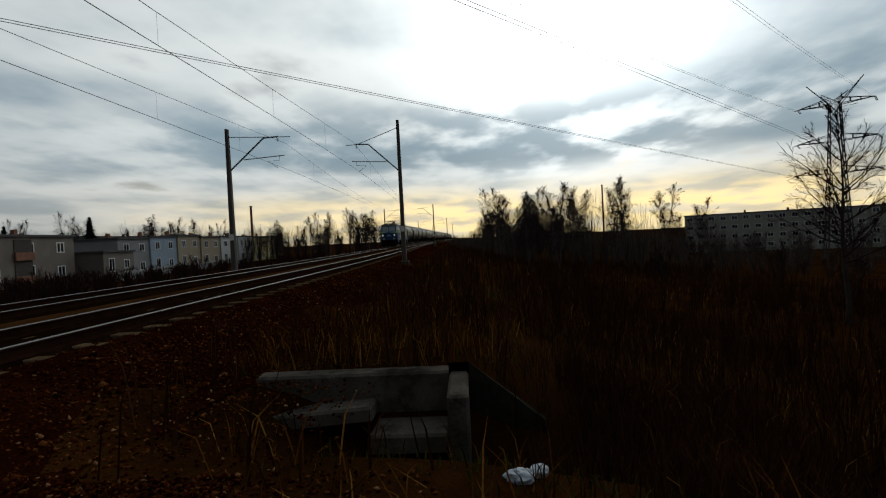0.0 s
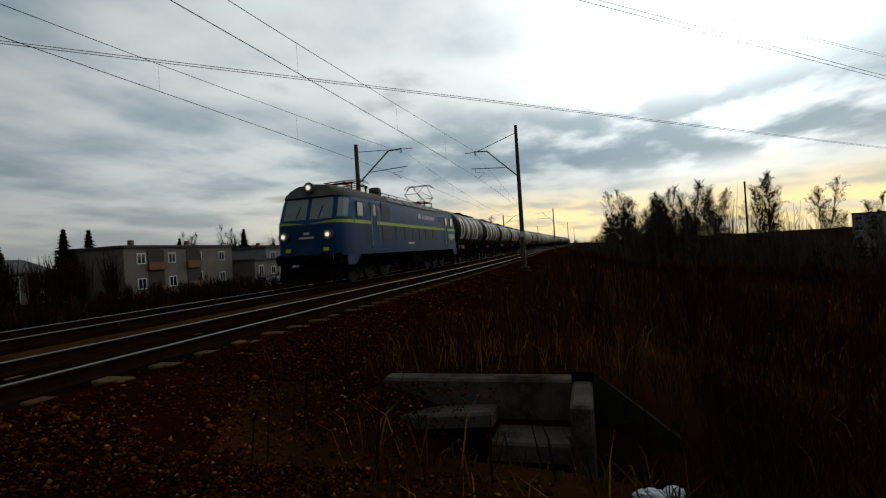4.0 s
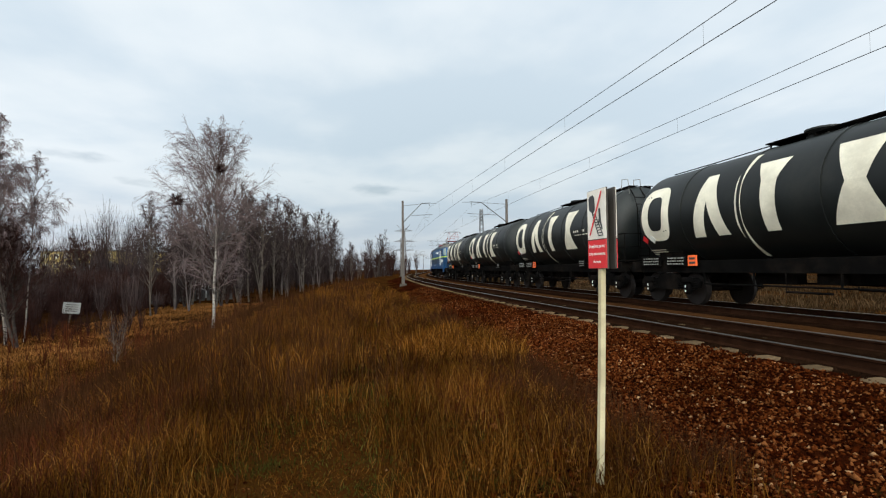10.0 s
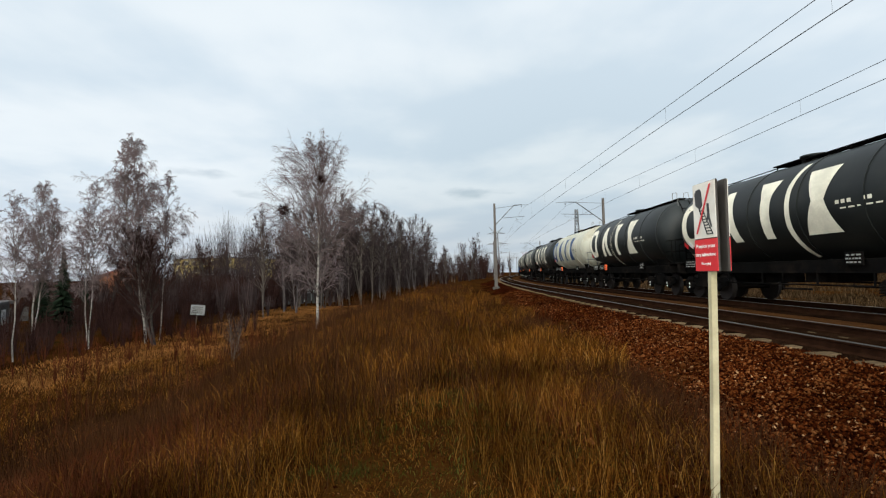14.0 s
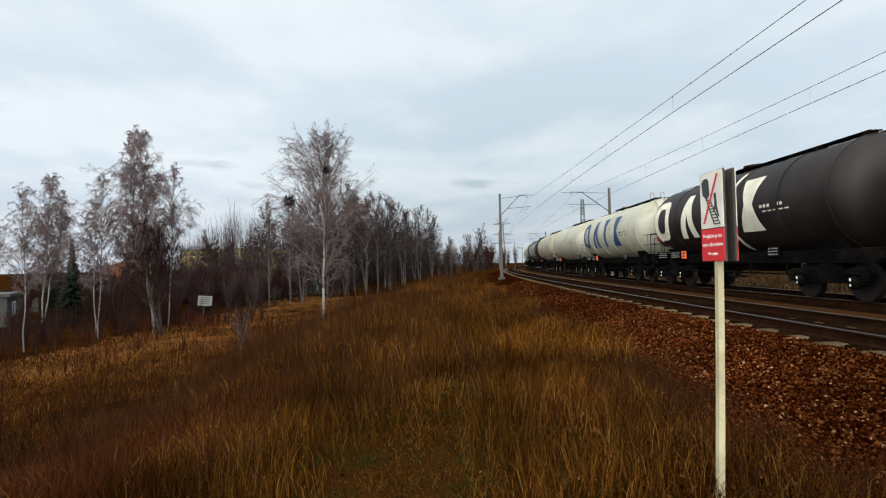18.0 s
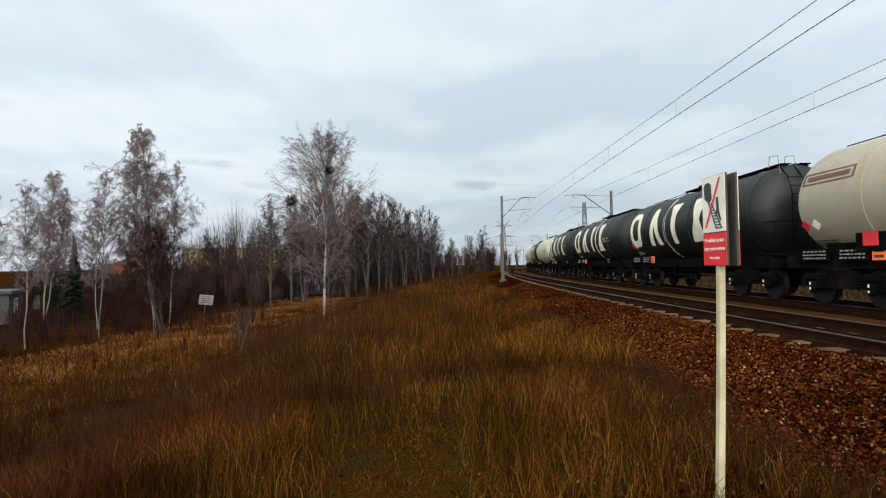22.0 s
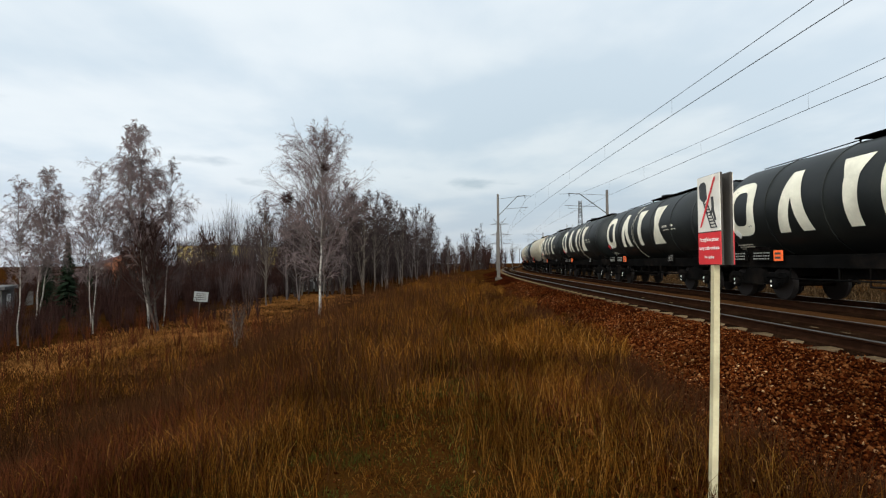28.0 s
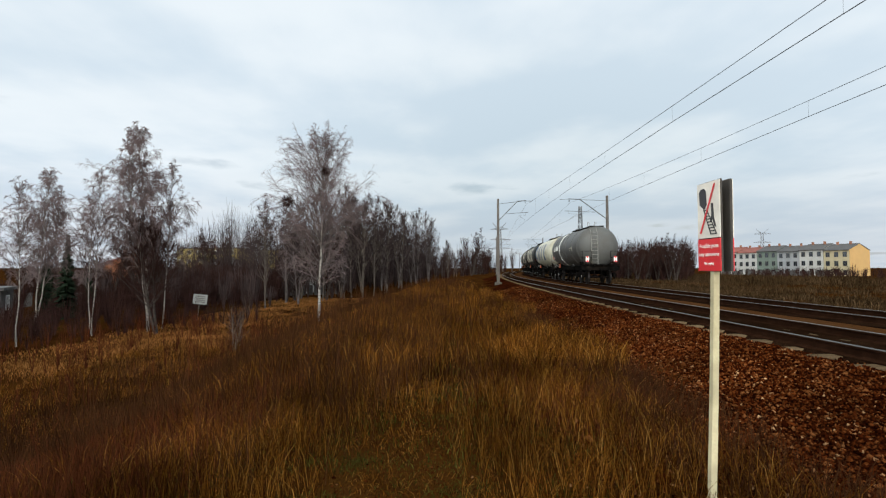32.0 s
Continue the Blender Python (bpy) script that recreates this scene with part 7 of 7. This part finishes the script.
def build_thickets():
    rs = random.Random(21)
    U = rs.uniform
    build_brush("far_wood", "dense brown leafless wood behind the meadow", [(x, 24 + U(0, 26) - (x - 50) * 0.16, U(0.5, 1.0) * (4.4 + 12.0 * float(smooth01((x - 55) / 38.0))), U(2, 4)) for x in [U(50, 170) for _ in range(320)]], 200, "twig_wood", width=0.020)
    build_brush("garden_scrub", "dark tangled scrub before the gardens", [(U(36, 54), U(29, 44), U(1.2, 3.2), U(1.5, 3)) for _ in range(90)], 150, width=0.014)
    build_brush("garden_thicket", "dark leafless thicket along the gardens", [(U(52, 78), U(26, 62), U(2.6, 5.6), U(2, 4)) for _ in range(190)], 150, width=0.026)
    build_brush("bend_wood", "dark leafless wood beyond the bend of the line", [(x, float(yc(x)) + (U(7, 60) if rs.random() < 0.6 else -FAR - U(9, 40)), U(7, 11), U(3, 5)) for x in [U(125, 290) for _ in range(130)]], 150, width=0.035)
    build_brush("copse", "leafless copse beyond the tracks", [(x, U(-46 - 0.56 * (x - 100), -32), U(3, 9), U(2, 4)) for x in [U(90, 135) for _ in range(90)]], 160, width=0.03)
    build_brush("house_scrub", "low brown scrub before the row houses", [(U(95, 150), U(-120, -70), U(1.2, 3.2), U(2, 4)) for _ in range(110)], 90, width=0.03)
    build_brush("line_thicket", "dense dark thicket beside the line", [(x, float(yc(x)) + 6.0 + o, U(0.65, 1.1) * (2.2 + 6.6 * float(smooth01((o - 1.0) / 9.0)) * (1.0 if o < 19 else 0.6)), U(2, 4)) for x, o in [(U(-135, -56), U(0, 1) ** 1.2 * 30) for _ in range(210)]], 170, "twig_pale", width=0.013)
    build_brush("low_ground_scrub", "dark scrub on the low ground", [(U(-150, -40), U(26, 90), U(1.5, 5.0), U(2, 5)) for _ in range(190)], 100, "twig_pale", width=0.017)
    build_brush("far_treeline", "leafless treeline before the apartment block, its twigs coloured pale for haze", [(U(-205, -150), U(14, 80), U(4.5, 9.0), U(3, 5)) for _ in range(110)], 130, "twig_pale", width=0.026)
    build_brush("birch_undergrowth", "dark red-brown shrubs among the birch trunks", [(x, 24.5 + (36 - x) * 0.55 + U(-1.5, 8), U(0.9, 2.8), U(1.2, 2.6)) for x in [U(22, 40) for _ in range(120)]], 120, width=0.008)
    build_brush("slope_brambles", "dark brambles on the slope", [(U(-34, -14), U(9, 30), U(0.8, 2.0), U(1.5, 3)) for _ in range(150)], 110, "weed", width=0.008)
    build_brush("garden_hedges", "dark hedges and shrubs before the old houses", [(U(-110, -14), U(-46, -16), U(0.7, 1.7), U(2, 4)) for _ in range(300)], 110, width=0.024)
    build_brush("garden_screen", "tall dark shrubs along the old gardens", [(U(-44, -14), U(-30, -17), U(0.9, 2.0), U(2, 4)) for _ in range(130)], 110, width=0.03)
    build_brush("garden_trees", "dark leafless trees behind the near gardens", [(U(-46, -8), U(-66, -40), U(3.2, 5.6), U(2, 4)) for _ in range(170)], 120, width=0.03)
    build_brush("terrace_trees", "bare trees behind the terrace", [(U(-190, -110), U(-110, -62), U(7, 12), U(3, 5)) for _ in range(80)], 130, "twig_wood", width=0.022)
    build_brush("line_trees", "bare trees beyond the tracks", [(U(-160, -108), U(-46, -14), U(4, 9), U(2, 4)) for _ in range(70)], 150, "twig_wood", width=0.02)
    build_brush("meadow_stalks", "reddish dead stalks standing in the meadow", [(U(6, 34), U(13.5, 28), U(0.7, 1.8), U(1.0, 2.2)) for _ in range(220)], 60, "weed_red", width=0.006)
    build_brush("meadow_scrub", "dark brown leafless scrub on the bank", [(x, U(9.5, 15), U(0.6, 1.5), U(0.8, 1.6)) for x in [U(6, 34) for _ in range(120)]], 60, "weed", width=0.006)


def blades(rs, x, y, h, w, lean, bend=0.5):
    """Grass blades as bent tapering strips."""
    n = len(x)
    a = rs.uniform(0, 2 * np.pi, n)
    b = rs.uniform(0, 2 * np.pi, n)
    z = ground_z(x, y) - 0.02
    dx, dy = np.cos(a) * lean * h, np.sin(a) * lean * h
    wx, wy = np.cos(b) * w, np.sin(b) * w
    V = np.empty((n, 5, 3))
    V[:, 0] = np.stack([x - wx, y - wy, z], 1)
    V[:, 1] = np.stack([x + wx, y + wy, z], 1)
    V[:, 2] = np.stack([x + wx * 0.7 + dx * 0.35, y + wy * 0.7 + dy * 0.35, z + h * 0.6], 1)
    V[:, 3] = np.stack([x - wx * 0.7 + dx * 0.35, y - wy * 0.7 + dy * 0.35, z + h * 0.6], 1)
    V[:, 4] = np.stack([x + dx, y + dy, z + h * (1 - 0.3 * lean)], 1)
    i = np.arange(n)[:, None] * 5
    F = np.concatenate([i + np.array([[0, 1, 2]]), i + np.array([[0, 2, 3]]), i + np.array([[3, 2, 4]])])
    return V.reshape(-1, 3), F


def clumped(rs, n, cx, cy, sx, sy, per, size):
    m = max(1, n // per)
    px, py = rs.uniform(cx - sx, cx + sx, m), rs.uniform(cy - sy, cy + sy, m)
    x = np.repeat(px, per) + rs.normal(0, size, m * per)
    y = np.repeat(py, per) + rs.normal(0, size, m * per)
    return x, y


def build_grass():
    rs = np.random.RandomState(12)

    def lay(name, mat, label, sets):
        V, F, n = [], [], 0
        for x, y, hh, w, lean in sets:
            u = y - yc(x)
            ok = (u > (2.75 if "weeds" in name else 3.7) + 0.6 * np.sin(x * 0.7)) | (u < -FAR - 3.4)
            ok &= np.hypot(x + 3.8, y - 6.6) > 1.9
            ok &= (((x - 0.2) / 1.9) ** 2 + ((y - 7.1) / 1.0) ** 2 > rs.uniform(0.1, 1.2, len(x))) | (hh < 0.2)
            ok &= ~((x > -10.6) & (x < -8.4) & (y > 3.4) & (y < 6.6))
            if hh > 0.2:
                ok &= ~((x > -8.6) & (x < -5.0) & (y > 4.0) & (y < 8.0)) | (rs.rand(len(x)) < 0.25)
            if name == "dry_grass":
                ok &= ~((y > 9.2 + 0.30 * x) & (x < 7)) | (rs.rand(len(x)) < 0.30)
            # the trodden path keeps only short grass
            way = yc(x) + np.interp(x, [0, 3.5, 9, 13, 23, 58], [7.1, 6.7, 6.1, 5.75, 4.95, 3.6]) + 0.1 * np.sin(x * 0.9)
            if hh > 0.2:
                ok &= (np.abs(y - way) > 0.38) | (rs.rand(len(x)) < 0.22)
            x, y = x[ok], y[ok]
            v, f = blades(rs, x, y, hh * rs.uniform(0.5, 1.25, len(x)), w, lean)
            V.append(v), F.append(f + n)
            n += len(v)
        tagged(new(name, np_mesh(name, np.concatenate(V), np.concatenate(F), mat)), label, "grass", kind="stuff")

    lay("dry_grass", "grass", "tall tan dry grass on the embankment", [
        (*clumped(rs, 70000, 4, 8.2, 6.5, 4.2, 34, 0.12), 0.35, 0.0028, 0.42),
        (*clumped(rs, 76000, 18, 8.5, 14, 5.5, 36, 0.18), 0.52, 0.0058, 0.38),
        (*clumped(rs, 16000, 40, 8, 26, 5, 30, 0.35), 0.45, 0.012, 0.5),
        (*clumped(rs, 22000, 13, 17.5, 11, 4.5, 30, 0.25), 0.38, 0.007, 0.5),
        (*clumped(rs, 26000, 27, 14.5, 12, 3.0, 30, 0.25), 0.42, 0.008, 0.45),
        (*clumped(rs, 16000, -14, 8, 8, 6, 24, 0.2), 0.5, 0.008, 0.5),
        (*clumped(rs, 14000, -40, 16, 25, 12, 24, 0.4), 0.6, 0.02, 0.5),
        (*clumped(rs, 4000, -15, -12, 30, 4, 24, 0.3), 0.4, 0.02, 0.5)])
    lay("meadow_grass", "meadow", "short orange-brown grass of the meadow", [
        (*clumped(rs, 60000, 44, 19, 26, 9, 40, 0.6), 0.20, 0.016, 0.6),
        (*clumped(rs, 16000, 24, 21, 8, 6, 40, 0.5), 0.20, 0.012, 0.6)])
    lay("scrub_grass", "far_scrub", "dull brown rough grass beyond the tracks", [
        (*clumped(rs, 44000, 70, -36, 62, 26, 40, 0.8), 0.5, 0.03, 0.4),
        (*clumped(rs, 9000, 110, -62, 40, 20, 20, 0.9), 1.1, 0.04, 0.3),
        (*clumped(rs, 16000, 45, -15, 60, 8, 24, 0.4), 0.4, 0.02, 0.5),
        (*clumped(rs, 18000, 26, -15, 24, 5, 40, 0.5), 0.35, 0.014, 0.5)])
    lay("path_litter", "grass", "short trodden straw on the path", [
        (*clumped(rs, 22000, 0.6, 7.3, 3.6, 1.8, 30, 0.10), 0.09, 0.0028, 1.1)])
    lay("green_grass", "grass_green", "short green winter grass by the path", [
        (*clumped(rs, 30000, 0.4, 7.4, 3.4, 2.2, 60, 0.10), 0.07, 0.003, 0.7),
        (*clumped(rs, 7000, 10, 8.5, 9, 4, 40, 0.25), 0.12, 0.006, 0.6),
        (*clumped(rs, 9000, -16, 9, 9, 6, 40, 0.3), 0.16, 0.008, 0.6)])
    lay("bank_weeds", "weed_red", "dark red-brown weeds on the bank", [
        (*clumped(rs, 16000, 3.0, 11.0, 4.0, 2.2, 9, 0.2), 0.40, 0.0035, 0.35),
        (*clumped(rs, 9000, 7.0, 13.5, 4.0, 2.5, 9, 0.25), 0.48, 0.005, 0.3),
        (*clumped(rs, 5000, 9, 4.9, 8, 0.8, 7, 0.25), 0.30, 0.004, 0.5)])
    lay("dead_weeds", "weed", "dark upright dead weed stalks in the grass", [
        (*clumped(rs, 2600, 14, 11.0, 10, 3.6, 5, 0.35), 0.85, 0.009, 0.12),
        (*clumped(rs, 11000, 12, 9.4, 9, 3.2, 9, 0.22), 0.62, 0.0050, 0.14),
        (*clumped(rs, 4500, 4, 9.6, 4, 2.4, 11, 0.16), 0.42, 0.0032, 0.25),
        (*clumped(rs, 9000, 7, 14.5, 5, 3.5, 9, 0.3), 0.55, 0.006, 0.25),
        (*clumped(rs, 3000, 34, 12, 20, 7, 5, 0.4), 0.9, 0.016, 0.12),
        (*clumped(rs, 3500, 18, 13, 12, 3, 7, 0.5), 0.75, 0.009, 0.2),
        (*clumped(rs, 6000, 11, 16, 8, 4, 7, 0.5), 0.7, 0.007, 0.2),
        (*clumped(rs, 2200, 7, 8.6, 5, 2.6, 5, 0.3), 0.62, 0.005, 0.2),
        (*clumped(rs, 5000, 38, 5.0, 30, 1.6, 9, 0.4), 0.6, 0.012, 0.3),
        (*clumped(rs, 3200, 2.2, 4.2, 2.6, 0.7, 9, 0.14), 0.34, 0.0032, 0.35),
        (*clumped(rs, 2600, 8, 4.0, 6, 0.6, 9, 0.2), 0.36, 0.004, 0.3),
        (*clumped(rs, 5000, -18, 10, 10, 7, 7, 0.4), 0.9, 0.012, 0.2),
        (*clumped(rs, 8000, -44, 18, 28, 14, 7, 0.5), 1.2, 0.02, 0.2),
        (*clumped(rs, 9000, -9.2, 8.6, 2.6, 1.7, 12, 0.2), 0.5, 0.006, 0.35)])


build_ground()
build_bed()
build_overhead()
build_culvert()
build_sign(-0.02, 4.77, -0.22, 0.20, 0, "red and white double-sided warning sign on a bent post")
build_sign(-9.9, -7.4, 0.0, 0.0, 0, "red and white warning sign across the tracks")
build_power_line()
build_tower()
build_houses()
build_poles()
build_notice_board()
build_trees()
build_thickets()
build_grass()
build_stones()
LOCO, WAGONS = build_train()
build_track(0.0, "near railway track with concrete sleepers and shiny rail heads")
build_track(-FAR, "far railway track carrying the goods train")


def motions():
    times = [0.5 * k for k in range(65)]
    lead = 1.35
    walk(LOCO, [(t, rail_pose(train_at(t) + lead + 9.2, -FAR, 5.25)) for t in times])
    for i, w in enumerate(WAGONS):
        walk(w, [(t, rail_pose(train_at(t) - PITCH * i - TANK_L / 2, -FAR, 4.3)) for t in times])


motions()
